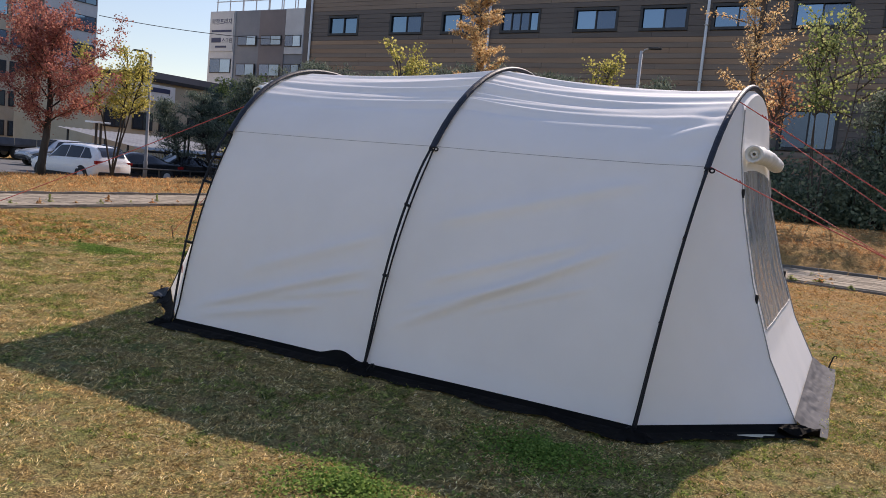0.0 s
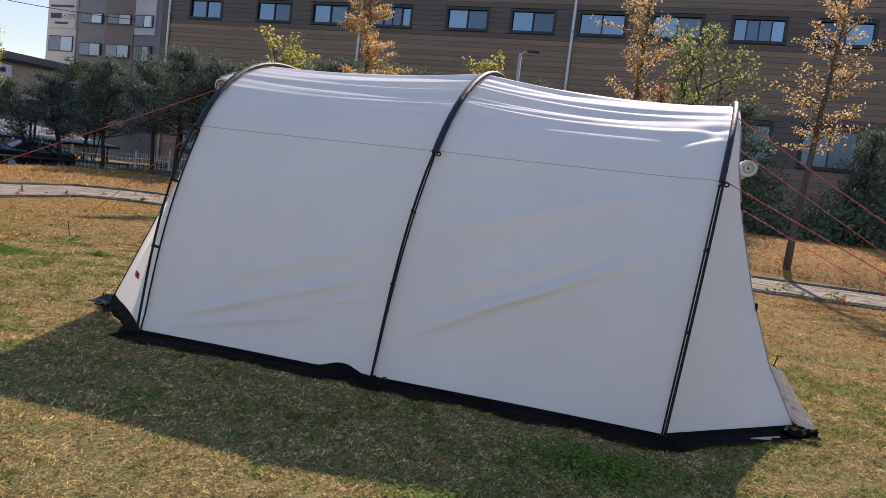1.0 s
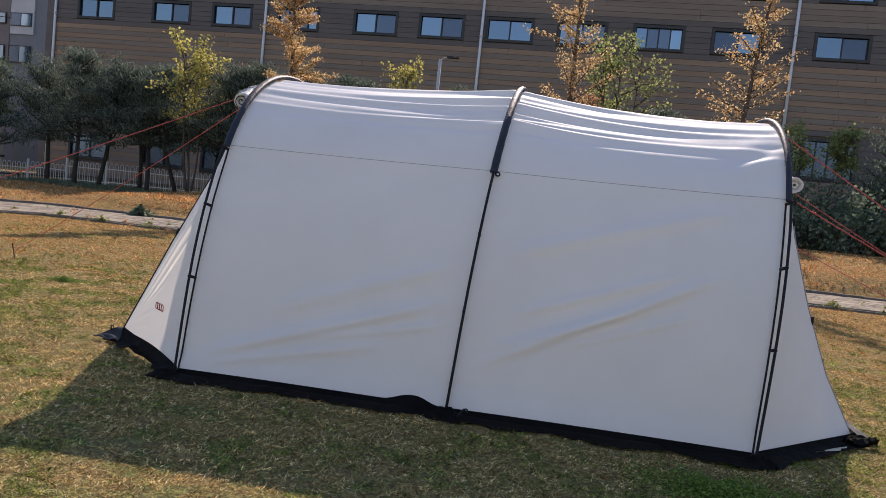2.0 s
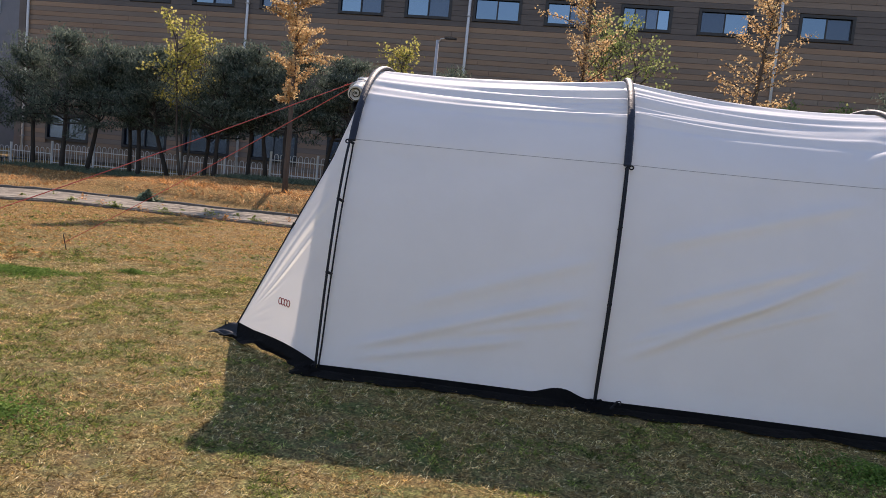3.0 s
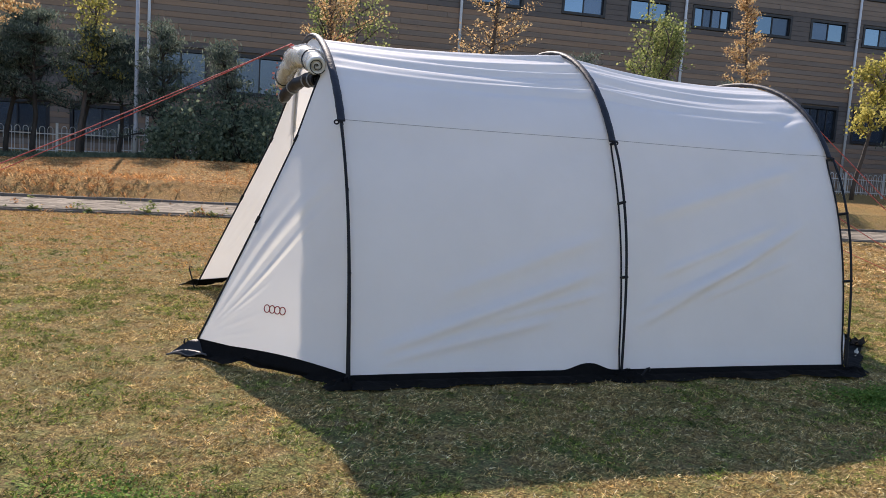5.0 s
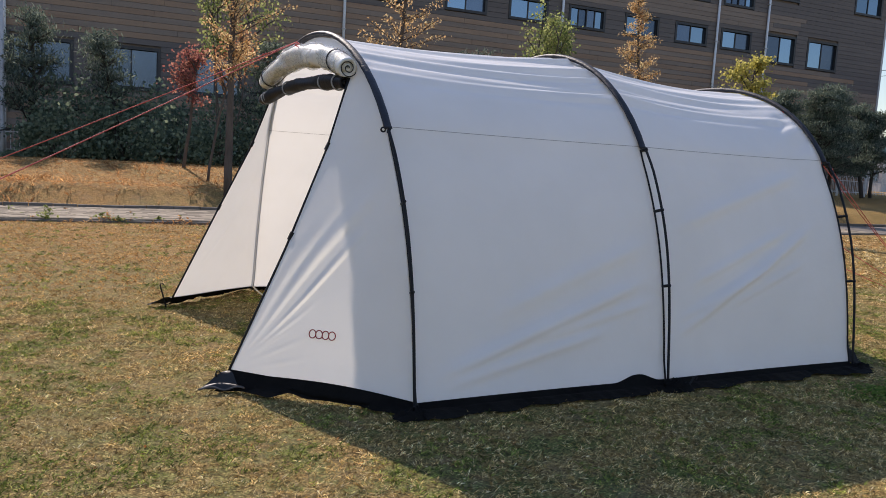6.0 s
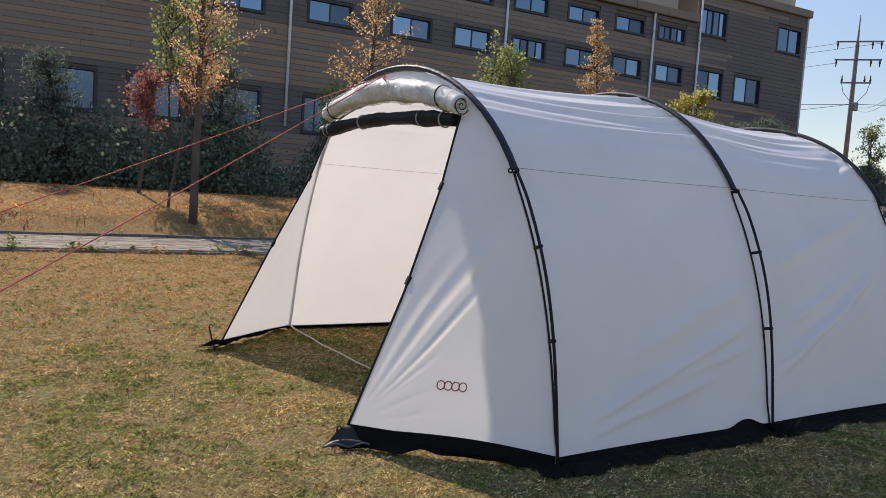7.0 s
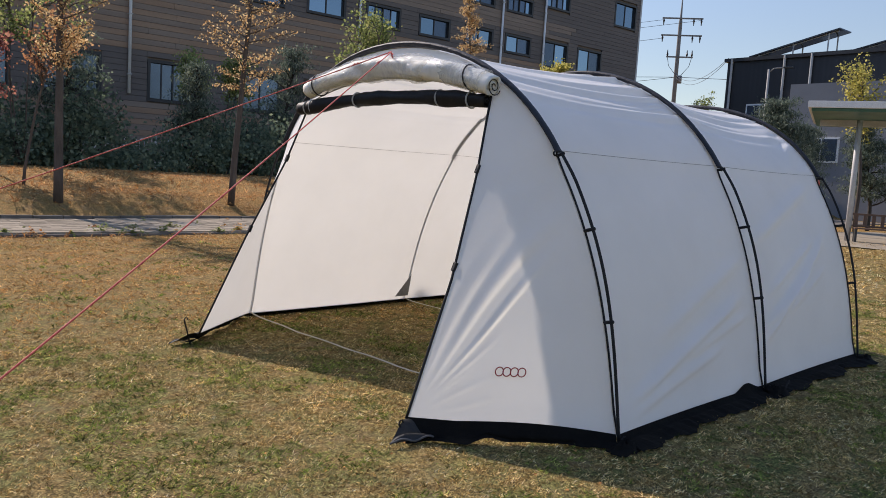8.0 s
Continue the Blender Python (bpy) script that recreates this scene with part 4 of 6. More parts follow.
wall = part("wall", wall_core(), JOINT, long_building, "board-clad wall")
for tone, rows in board_rows().items():
    ob = part("cladding", boxes(rows), {"tan": BOARD_TAN, "dark": BOARD_DARK, "grey": BOARD_GREY}[tone], wall)
    ob["kind"] = "stuff"
part("roof", boxes([(B_X0, B_STEP, BY + 0.4, BY + 24, ROOF_LOW - 0.2, ROOF_LOW), (B_STEP, B_X1, BY + 0.4, BY + 24, ROOF_HIGH - 0.2, ROOF_HIGH)]), GREYWALL, long_building)
for x0, x1, z in ((B_X0 - 0.15, B_STEP - 0.02, ROOF_LOW), (B_STEP, B_X1 + 0.25, ROOF_HIGH)):
    n = int((x1 - x0) / 3.1)
    cornice = part("cornice", boxes([(x0, x1, BY - 0.30, BY + 0.5, z - 0.28, z + 0.32)]), BOARD_GREY, long_building, "grey-brown metal cornice")
    for i in range(n):
        part("cornice_panel", boxes([(x0 + (x1 - x0) * i / n + 0.02, x0 + (x1 - x0) * (i + 1) / n - 0.02, BY - 0.335, BY - 0.303, z - 0.24, z + 0.28)]), BOARD_GREY, cornice)
part("roof_house", box(41.5, B_X1 - 0.2, BY + 1.2, BY + 14, ROOF_HIGH, ROOF_HIGH + 4.2, 0.05), BEIGE, long_building, "beige panelled roof house")
part("roof_house", box(31.5, 36.6, BY + 1.0, BY + 9, ROOF_LOW, ROOF_LOW + 4.6, 0.05), BEIGE, long_building, "beige panelled roof house")
part("corner_trim", boxes([(B_X1 - 0.02, B_X1 + 0.18, BY - 0.06, BY + 0.2, 0.0, ROOF_HIGH - 0.3)]), GALV, long_building, "pale metal corner trim")
part("corner_trim", boxes([(B_X0 - 0.5, B_X0, BY - 0.10, BY + 0.4, 0.0, ROOF_LOW - 0.3)]), BOARD_DARK, long_building)

pane_mesh = {}


def facade_window(x0, x1, z0, z1, k):
    w, h = x1 - x0, z1 - z0
    fr = part("window", boxes([(x0 - FRAME_W, x1 + FRAME_W, BY - 0.06, BY + 0.2, z0 - FRAME_W, z0), (x0 - FRAME_W, x1 + FRAME_W, BY - 0.06, BY + 0.2, z1, z1 + FRAME_W),
                               (x0 - FRAME_W, x0, BY - 0.06, BY + 0.2, z0, z1), (x1, x1 + FRAME_W, BY - 0.06, BY + 0.2, z0, z1)]), FRAME, long_building, "dark framed sliding window")
    n = 4 if k % 5 == 3 else 2
    for i in range(n):
        a, b = x0 + w * i / n, x0 + w * (i + 1) / n
        light = (i == 0 or (n == 4 and i == 3)) if k % 3 else (i == n - 1 or k % 2 == 0)
        y = BY + 0.10 + 0.04 * (i % 2)
        tilt = 0.012 * math.sin(k * 3.7 + i)
        v = [(a + 0.035, y + tilt, z0 + 0.03), (b - 0.035, y, z0 + 0.03), (b - 0.035, y, z1 - 0.03), (a + 0.035, y + tilt, z1 - 0.03)]
        v += [(p[0], p[1] + 0.02, p[2]) for p in v]
        part("pane", (v, [(0, 1, 2, 3), (7, 6, 5, 4), (0, 4, 5, 1), (1, 5, 6, 2), (2, 6, 7, 3), (3, 7, 4, 0)]), PANE_LIGHT if light and z0 > 8 else PANE_DARK, fr)
        part("mullion", boxes([(b - 0.04, b + 0.03 if i < n - 1 else b, BY + 0.05, BY + 0.18, z0, z1)]), FRAME, fr)


for k, o in enumerate(OPENINGS):
    facade_window(*o, k)
for x, z0 in ((B_X0 + 0.2, 0.4), (-25.9, 0.4), (-11.8, 0.4), (5.65, 4.6), (20.36, 0.6), (33.3, 0.6), (38.0, 0.6)):
    z1 = ROOF_LOW - 0.3 if x < 37.5 else ROOF_HIGH - 0.3
    dp = part("downpipe", tube([(x, BY - 0.16, z0), (x, BY - 0.16, z1)], 0.085, 10), WHITE, long_building, "white downpipe", smooth=True)
    for z in np.arange(z0 + 1, z1, 3.2):
        part("pipe_clip", boxes([(x - 0.11, x + 0.11, BY - 0.26, BY - 0.03, z, z + 0.06)]), GALV, dp)


# ---------------------------------------------------------------- paved path and kerbs
def path_edge(t):
    """Inner edge of the L-shaped path, from the west limb round the corner to the east."""
    pts = [(-14.4, 2.0), (-15.56, 8.93), (-16.3, 12.6), (-16.9, 15.2), (-16.0, 16.15), (-14.0, 16.2), (-6.0, 16.7), (4.0, 17.3), (14.0, 17.9), (40.0, 19.5)]
    return along([(a, b, 0) for a, b in pts], t)


def path_outer(t):
    pts = [(-17.1, 2.0), (-18.25, 9.4), (-18.95, 13.3), (-19.6, 17.7), (-18.4, 18.9), (-14.0, 19.0), (-6.0, 19.6), (4.0, 20.3), (14.0, 21.0), (40.0, 22.7)]
    return along([(a, b, 0) for a, b in pts], t)


path_bed = solid("pavement", sheet(lambda x, y: path_edge(x).lerp(path_outer(x), y) + Vector((0, 0, 0.022 - LOW_PATH)), 120, 6), KERB, "grey paved footpath with weeds in the joints", "pavement", kind="structure")
kerb = thing("kerb", (-6, 20.0, 0), "low grey stone kerb along the footpath", "kerb", kind="structure")
knum = 150
kerb_rows = []
for i in range(knum):
    a, b = path_outer(i / knum), path_outer((i + 0.97) / knum)
    d = (b - a).normalized()
    nrm = Vector((-d.y, d.x, 0))
    v = [a, b, b + nrm * 0.12, a + nrm * 0.12]
    top = 0.045 + 0.01 * math.sin(i * 5.3)
    kerb_rows.append(([Vector((q.x, q.y, -0.1)) for q in v] + [Vector((q.x, q.y, top)) for q in v], [(0, 1, 5, 4), (1, 2, 6, 5), (2, 3, 7, 6), (3, 0, 4, 7), (4, 5, 6, 7)]))
for i, kr in enumerate(kerb_rows):
    if 20 < i < 130:
        part("kerb_stone", kr, KERB, kerb)
far_k = part("kerb_stones", join(*(kerb_rows[:21] + kerb_rows[130:])), KERB, kerb)
far_k["kind"] = "stuff"
edge_rows = []
for i in range(150):
    a, b = path_edge(i / 150), path_edge((i + 0.97) / 150)
    d = (b - a).normalized()
    nrm = Vector((d.y, -d.x, 0))
    v = [a, b, b + nrm * 0.09, a + nrm * 0.09]
    edge_rows.append(([Vector((q.x, q.y, -0.1)) for q in v] + [Vector((q.x, q.y, 0.04 - LOW_PATH)) for q in v], [(0, 1, 5, 4), (1, 2, 6, 5), (2, 3, 7, 6), (3, 0, 4, 7), (4, 5, 6, 7)]))
ob = part("edging_stones", join(*edge_rows), KERB, path_bed)
ob["kind"] = "stuff"


# ---------------------------------------------------------------- plants
def leaf_cloud(rng, centres, spread, size, count, droop=0.0, thin=1.0):
    """count leaves round each centre: four-cornered blades of random turn."""
    c = np.repeat(np.asarray(centres, float), count, axis=0)
    n = len(c)
    c = c + rng.normal(0, 1, (n, 3)) * np.asarray(spread)
    a = rng.normal(0, 1, (n, 3))
    a[:, 2] -= droop
    a /= np.linalg.norm(a, axis=1, keepdims=True)
    b = np.cross(a, rng.normal(0, 1, (n, 3)))
    b /= np.linalg.norm(b, axis=1, keepdims=True) + 1e-9
    ln = size * rng.uniform(0.6, 1.4, (n, 1))
    wd = ln * 0.45 * thin
    v = np.stack([c - a * ln * 0.5, c + b * wd, c + a * ln * 0.5, c - b * wd], axis=1).reshape(-1, 3)
    return v, np.arange(4 * n).reshape(-1, 4)


def fast_mesh(name, verts, quads, material):
    me = bpy.data.meshes.new(name)
    k = quads.shape[1]
    me.vertices.add(len(verts))
    me.vertices.foreach_set("co", np.asarray(verts, np.float32).ravel())
    me.loops.add(quads.size)
    me.loops.foreach_set("vertex_index", quads.astype(np.int32).ravel())
    me.polygons.add(len(quads))
    me.polygons.foreach_set("loop_start", np.arange(0, quads.size, k, dtype=np.int32))
    me.update(calc_edges=True)
    me.materials.append(material)
    return me


def wander(rng, start, direction, length, n, wob, lift=0.0):
    p, d = Vector(start), Vector(direction).normalized()
    pts = [p.copy()]
    for _ in range(n):
        d = (d + Vector(rng.normal(0, wob, 3)) + Vector((0, 0, lift))).normalized()
        p = p + d * (length / n)
        pts.append(p.copy())
    return pts


def tree(name, x, y, height, low, width, leaf, bark, seed, habit, label, size=0.11, density=1.0, category="tree", girth=1.0):
    rng = np.random.default_rng(seed)
    z = ground_z(x, y)
    base = Vector((x, y, z - 0.1))
    top_thing = thing(name, (x, y, z), label, category)
    centres, wood = [], []
    if habit == "spire":
        r0 = 0.009 * height + 0.015
        trunk = wander(rng, base, (0, 0, 1), height + 0.1, 14, 0.02, 0.05)
        wood.append(tube(trunk, [r0 * (1 - 0.9 * i / 14) + 0.006 for i in range(15)], 8))
        h = low
        while h < height - 0.15:
            f = (h - low) / (height - low)
            reach = width * (0.45 + 0.55 * smooth01(f / 0.18)) * (1 - f) ** 0.75 * rng.uniform(0.55, 1.15)
            i = h / height * 14
            o = trunk[int(i)].lerp(trunk[min(14, int(i) + 1)], i - int(i))
            az = rng.uniform(0, 2 * math.pi)
            br = wander(rng, o, (math.cos(az), math.sin(az), 0.42), reach, 6, 0.12, 0.02)
            wood.append(tube(br, [0.018 * (1 - i / 7) + 0.004 for i in range(7)], 4, False))
            for q in range(1, 7):
                centres += [br[q], br[q - 1].lerp(br[q], 0.5)]
            h += rng.uniform(0.07, 0.17) * height / 8
        v, f = leaf_cloud(rng, centres, (0.085, 0.085, 0.045), size * 0.72, int(20 * density), 0.3, 0.55)
    elif habit == "pine":
        r0 = 0.013 * height + 0.02
        trunk = wander(rng, base, (rng.normal(0, 0.1), rng.normal(0, 0.1), 1), height * 0.93, 10, 0.07, 0.08)
        wood.append(tube(trunk, [r0 * (1 - 0.8 * i / 10) + 0.01 for i in range(11)], 8))
        h = low
        while h < height - 0.2:
            f = (h - low) / (height - low)
            reach = width * (1 - 0.74 * f ** 1.4) * rng.uniform(0.5, 1.05)
            i = min(9.99, h / height * 10)
            o = trunk[int(i)].lerp(trunk[int(i) + 1], i - int(i))
            az = rng.uniform(0, 2 * math.pi)
            br = wander(rng, o, (math.cos(az), math.sin(az), 0.25), reach, 5, 0.22, 0.05)
            wood.append(tube(br, [0.035 * (1 - i / 6) + 0.006 for i in range(6)], 5, False))
            for q in range(2, 6):
                centres.append(br[q] + Vector((rng.normal(0, 0.12), rng.normal(0, 0.12), 0.06)))
                centres.append(br[q].lerp(br[q - 1], 0.5) + Vector((rng.normal(0, 0.16), rng.normal(0, 0.16), 0.08)))
            h += rng.uniform(0.055, 0.13)
        v, f = leaf_cloud(rng, centres, (0.20, 0.20, 0.085), size * 0.8, int(48 * density), -1.1, 0.24)
    else:
        stems = 1 if habit == "round" else 4
        for s in range(stems):
            az = 2 * math.pi * s / stems + rng.uniform(0, 1)
            lean = 0.06 if stems == 1 else 0.22
            trunk = wander(rng, base, (lean * math.cos(az), lean * math.sin(az), 1), low + (height - low) * 0.55, 9, 0.06, 0.05)
            r0 = (0.010 * height + 0.015) / math.sqrt(stems) * girth
            wood.append(tube(trunk, [r0 * (1 - 0.6 * i / 9) for i in range(10)], 8))
            for b in range(int(15 / math.sqrt(stems))):
                hh = low + (height * 0.9 - low) * (b + rng.uniform(0, 1)) / (15 / math.sqrt(stems))
                i = min(8.99, hh / (low + (height - low) * 0.55) * 9 * 0.85)
                o = trunk[int(i)].lerp(trunk[int(i) + 1], i - int(i))
                a2 = rng.uniform(0, 2 * math.pi)
                f = (hh - low) / (height - low)
                reach = width * (0.65 + 0.5 * math.sin(math.pi * min(1, f + 0.15))) * rng.uniform(0.6, 1.0)
                br = wander(rng, o, (math.cos(a2), math.sin(a2), 0.55 + f), reach, 6, 0.18, 0.06)
                wood.append(tube(br, [0.03 * (1 - i / 7) + 0.005 for i in range(7)], 5, False))
                for q in range(2, 7):
                    tw = wander(rng, br[q], rng.normal(0, 1, 3) + np.array((0, 0, 0.4)), reach * 0.42, 3, 0.3)
                    wood.append(tube(tw, 0.006, 3, False))
                    centres += [tw[1], tw[2], tw[3], br[q]]
        v, f = leaf_cloud(rng, centres, (0.14, 0.14, 0.09), size * 0.8, int(17 * density), 0.3)
    part("trunk", join(*wood), bark, top_thing, "bare trunk and limbs", smooth=True)
    part("crown", fast_mesh("crown", v, f, leaf), leaf, top_thing, "autumn leaves" if habit != "pine" else "dark needles")
    return top_thing


ORANGE = "slender dawn redwood with thin orange-yellow autumn foliage"
tree("redwood_tree", -12.76, 22.3, 8.9, 2.9, 1.5, LEAF_ORANGE, BARK, 11, "spire", ORANGE, 0.11, 1.25)
tree("redwood_tree", -4.03, 20.9, 9.6, 3.0, 1.8, LEAF_ORANGE, BARK, 12, "spire", ORANGE, 0.10, 0.62)
tree("redwood_tree", 0.24, 21.2, 8.6, 2.9, 1.6, LEAF_ORANGE, BARK, 13, "spire", ORANGE, 0.10, 0.48)
tree("redwood_tree", 9.35, 21.9, 7.2, 2.6, 1.1, LEAF_ORANGE, BARK, 14, "spire", ORANGE, 0.10, 0.45)
tree("maple_tree", -4.75, 25.5, 4.3, 2.5, 0.75, LEAF_RED, BARK, 15, "round", "small maple with dark red leaves beside the hedge", 0.10, 0.35)
tree("maple_tree", -4.3, 23.0, 5.2, 3.0, 0.85, LEAF_RUST, BARK, 16, "round", "small maple with rust-orange leaves beside the hedge", 0.085, 0.22, girth=0.6)
tree("zelkova_tree", -20.3, 29.4, 8.5, 3.5, 1.35, LEAF_YELLOW, BARK, 17, "multi", "yellow-leaved young tree in front of dark pines", 0.14, 0.34)
tree("zelkova_tree", -12.05, 30.2, 7.7, 3.0, 1.2, LEAF_YELLOW, BARK, 18, "round", "thin yellow-green young tree near the lamp", 0.13, 0.3)
tree("zelkova_tree", -3.14, 28.9, 8.6, 4.3, 1.4, LEAF_GREEN, BARK, 19, "multi", "green-leaved tree with several stems", 0.12, 0.3, girth=0.55)
tree("zelkova_tree", 4.97, 33.2, 5.9, 3.6, 0.9, LEAF_GREEN, BARK, 20, "multi", "small green-leaved tree behind the hedge", 0.13, 0.4)
tree("zelkova_tree", 10.2, 30.4, 8.4, 4.6, 1.5, LEAF_GREEN, BARK, 21, "multi", "green-leaved tree behind the hedge", 0.13, 0.42)
tree("zelkova_tree", 18.1, 27.2, 7.4, 3.0, 1.3, LEAF_YELLOW, BARK, 22, "round", "bright yellow-green tree near the building's end", 0.14, 0.7)
PINE = "dark green pine with a bent trunk beside the white fence"
PINES = ((-34.5, 31.0, 5.6, 2.2), (-31.4, 30.6, 6.4, 2.4), (-28.6, 30.9, 6.0, 2.6), (-26.3, 29.9, 6.5, 2.9), (-25.4, 30.3, 6.1, 2.7), (-24.0, 31.4, 5.7, 2.4), (-22.7, 30.0, 6.2, 2.8), (-21.6, 30.6, 6.0, 2.6), (-20.4, 31.4, 5.8, 2.4), (-19.2, 30.0, 6.2, 2.8),
         (-18.2, 31.2, 5.8, 2.4), (-17.2, 30.8, 6.0, 2.5), (-16.0, 30.0, 5.9, 2.5), (-14.7, 31.2, 5.6, 2.3), (-13.6, 30.4, 5.5, 2.2), (-12.2, 31.5, 5.2, 2.1), (-10.9, 31.6, 4.9, 1.8), (-9.5, 30.2, 5.4, 1.6), (-6.3, 30.3, 4.8, 1.2))
for i, (x, y, h, w) in enumerate(PINES):
    tree("pine_tree", x, y, h, 2.2 if x < -10 else 1.2, w, LEAF_PINE, BARK_DARK, 40 + i, "pine", PINE, 0.2, 0.7 if x < -10 else 0.36)
for i, (x, y, h, w) in enumerate(((22.9, 29.0, 5.6, 1.7), (24.9, 28.6, 5.9, 2.0), (26.8, 29.4, 5.8, 2.0), (28.6, 28.8, 5.6, 1.9), (30.2, 29.6, 5.0, 1.7), (36.0, 30.2, 4.0, 1.7), (38.6, 31.2, 4.4, 1.8), (23.0, 17.4, 5.9, 1.6), (27.2, 15.8, 5.2, 1.5), (6.1, 30.4, 5.9, 1.7), (2.6, 30.3, 4.4, 1.0), (10.6, 31.4, 4.8, 1.3), (-1.15, 30.4, 5.1, 1.5), (14.2, 28.0, 5.0, 1.5), (30.5, 20.5, 5.5, 1.7))):
    tree("pine_tree", x, y, h, 1.3, w, LEAF_PINE, BARK_DARK, 60 + i, "pine", "dark green pine standing behind the lawn", 0.2, 0.7 if x > 12 else 0.3)
tree("zelkova_tree", 24.7, 15.3, 8.2, 4.6, 1.4, LEAF_YELLOW, BARK, 70, "round", "yellow-green tree beside the shelter", 0.13, 0.45)
tree("zelkova_tree", 34.6, 29.1, 7.3, 2.6, 1.7, LEAF_GREEN, BARK, 71, "round", "thin pale-leaved tree near the power pole", 0.13, 0.3, girth=0.7)
# to the west
tree("maple_tree", -27.2, 16.55, 6.4, 2.0, 2.6, LEAF_RED, BARK_DARK, 80, "round", "broad maple with dark red leaves by the car park", 0.085, 4.4, girth=2.0)
tree("zelkova_tree", -28.0, 20.0, 6.6, 2.9, 0.85, LEAF_YELLOW, BARK_DARK, 81, "multi", "yellow-leaved tree by the car park", 0.10, 0.62)
for i, (x, y, h, w) in enumerate(((-35.5, 29.5, 5.2, 1.3), (-37.0, 33.0, 5.6, 1.5), (-39.5, 37.0, 6.4, 1.6), (-30.5, 12.5, 4.4, 1.4))):
    tree("pine_tree", x, y, h, 1.6, w, LEAF_PINE, BARK_DARK, 85 + i, "pine", "dark green pine by the car park", 0.2, 0.38)
tree("zelkova_tree", -36.5, 35.0, 7.0, 2.5, 1.5, LEAF_GREEN, BARK_DARK, 90, "multi", "yellow-green tree behind the parked cars", 0.16, 0.7)


def shrub(x, y, w, d, h, seed, leaf=LEAF_HEDGE, label="dense dark green hedge shrub"):
    rng = np.random.default_rng(seed)
    z = ground_z(x, y)
    t = thing("hedge_shrub", (x, y, z), label, "shrub", "hedge")
    n = int(330 * w * h / 6)
    a, e = rng.uniform(0, 2 * math.pi, n), rng.uniform(0, 1, n)
    rad = rng.uniform(0.72, 1.0, n)
    c = np.stack([x + w * rad * np.cos(a) * np.sqrt(1 - (e * 0.92) ** 2), y + d * rad * np.sin(a) * np.sqrt(1 - (e * 0.92) ** 2), z + h * rad * e * (0.85 + 0.2 * np.sin(a * 3 + seed)) + 0.1], axis=1)
    v, f = leaf_cloud(rng, c, (0.17, 0.17, 0.17), 0.135, 13, 0.0, 0.8)
    part("crown", fast_mesh("crown", v, f, leaf), leaf, t)
    for _ in range(3):
        part("stem", tube(wander(rng, (x + rng.normal(0, 0.3), y + rng.normal(0, 0.2), z - 0.05), (rng.normal(0, 0.4), rng.normal(0, 0.3), 1), h * 0.8, 4, 0.15), [0.03, 0.025, 0.02, 0.014, 0.008], 5, False), BARK_DARK, t)


for i, x in enumerate(np.arange(-8.3, 16, 1.75)):
    shrub(x, 28.9 + 0.4 * math.sin(i * 2.2), 1.35, 1.1, 0.7 if i == 5 else 1.85 + 0.30 * math.sin(i * 1.7), 100 + i)
for i, x in enumerate(np.arange(-8.0, 15, 2.3)):
    shrub(x, 30.0 + 0.4 * math.sin(i * 1.3), 1.6, 1.2, 0.95 if i == 4 else 2.75 + 0.35 * math.sin(i * 2.6), 130 + i)

for i in range(3):
    shrub(-44.6 + 1.3 * i, 36.6 + 1.2 * i, 1.1, 0.9, 1.35, 160 + i, LEAF_YELLOW, "yellowing clipped shrub behind the parked cars")

# white hooped fence
fence = thing("fence", (-26, 32.2, 0), "white steel fence with hooped tops along the building", "fence")
FY = 32.2


def post_mesh():
    return mesh_from("post", *boxes([(-0.04, 0.04, -0.04, 0.04, -0.1, 1.24)]), WHITE)


def hoop_mesh():
    pts = [(-0.09, 0, 0.12), (-0.09, 0, 1.03)] + [(-0.09 * math.cos(a), 0, 1.03 + 0.10 * math.sin(a)) for a in (0.6, 1.2, 1.9, 2.5)] + [(0.09, 0, 1.03), (0.09, 0, 0.12)]
    v, f = tube(pts, 0.013, 5)
    return mesh_from("hoop", v, f, WHITE)


pm, hm, rm = post_mesh(), hoop_mesh(), mesh_from("rail", *boxes([(0, 2.16, -0.015, 0.015, 0.22, 0.26), (0, 2.16, -0.015, 0.015, 0.84, 0.88)]), WHITE)
for i in range(36):
    x = -44 + 2.2 * i
    z = ground_z(x, FY)
    for name, me, px in (("post", pm, x), ("rail", rm, x + 0.02)):
        part(name, me, WHITE, fence).matrix_basis = Matrix.Translation((px, FY, z))
    for k in range(7):
        part("picket_hoop", hm, WHITE, fence).matrix_basis = Matrix.Translation((x + 0.26 + 0.285 * k, FY, z))


# ---------------------------------------------------------------- lamps, poles, wires
def street_lamp(x, y, h, arm, label, paint=GALV):
    z = ground_z(x, y)
    t = thing("street_lamp", (x, y, z), label, "street lamp")
    part("pole", tube([(x, y, z - 0.1), (x, y, z + 1.1), (x, y, z + 1.12), (x, y, z + h)], [0.10, 0.095, 0.075, 0.06], 12), paint, t, smooth=True)
    a = Vector(arm)
    part("arm", tube([(x, y, z + h - 0.15), Vector((x, y, z + h + 0.05)) + a * 0.3, Vector((x, y, z + h + 0.1)) + a], 0.03, 8), paint, t, smooth=True)
    c = Vector((x, y, z + h + 0.1)) + a * 1.2
    part("lamp_head", box(-0.24, 0.24, -0.11, 0.11, -0.04, 0.04, 0.025, Matrix.Translation(c) @ Matrix.Rotation(math.atan2(a.y, a.x), 4, "Z")), FRAME, t, "flat dark lamp head")


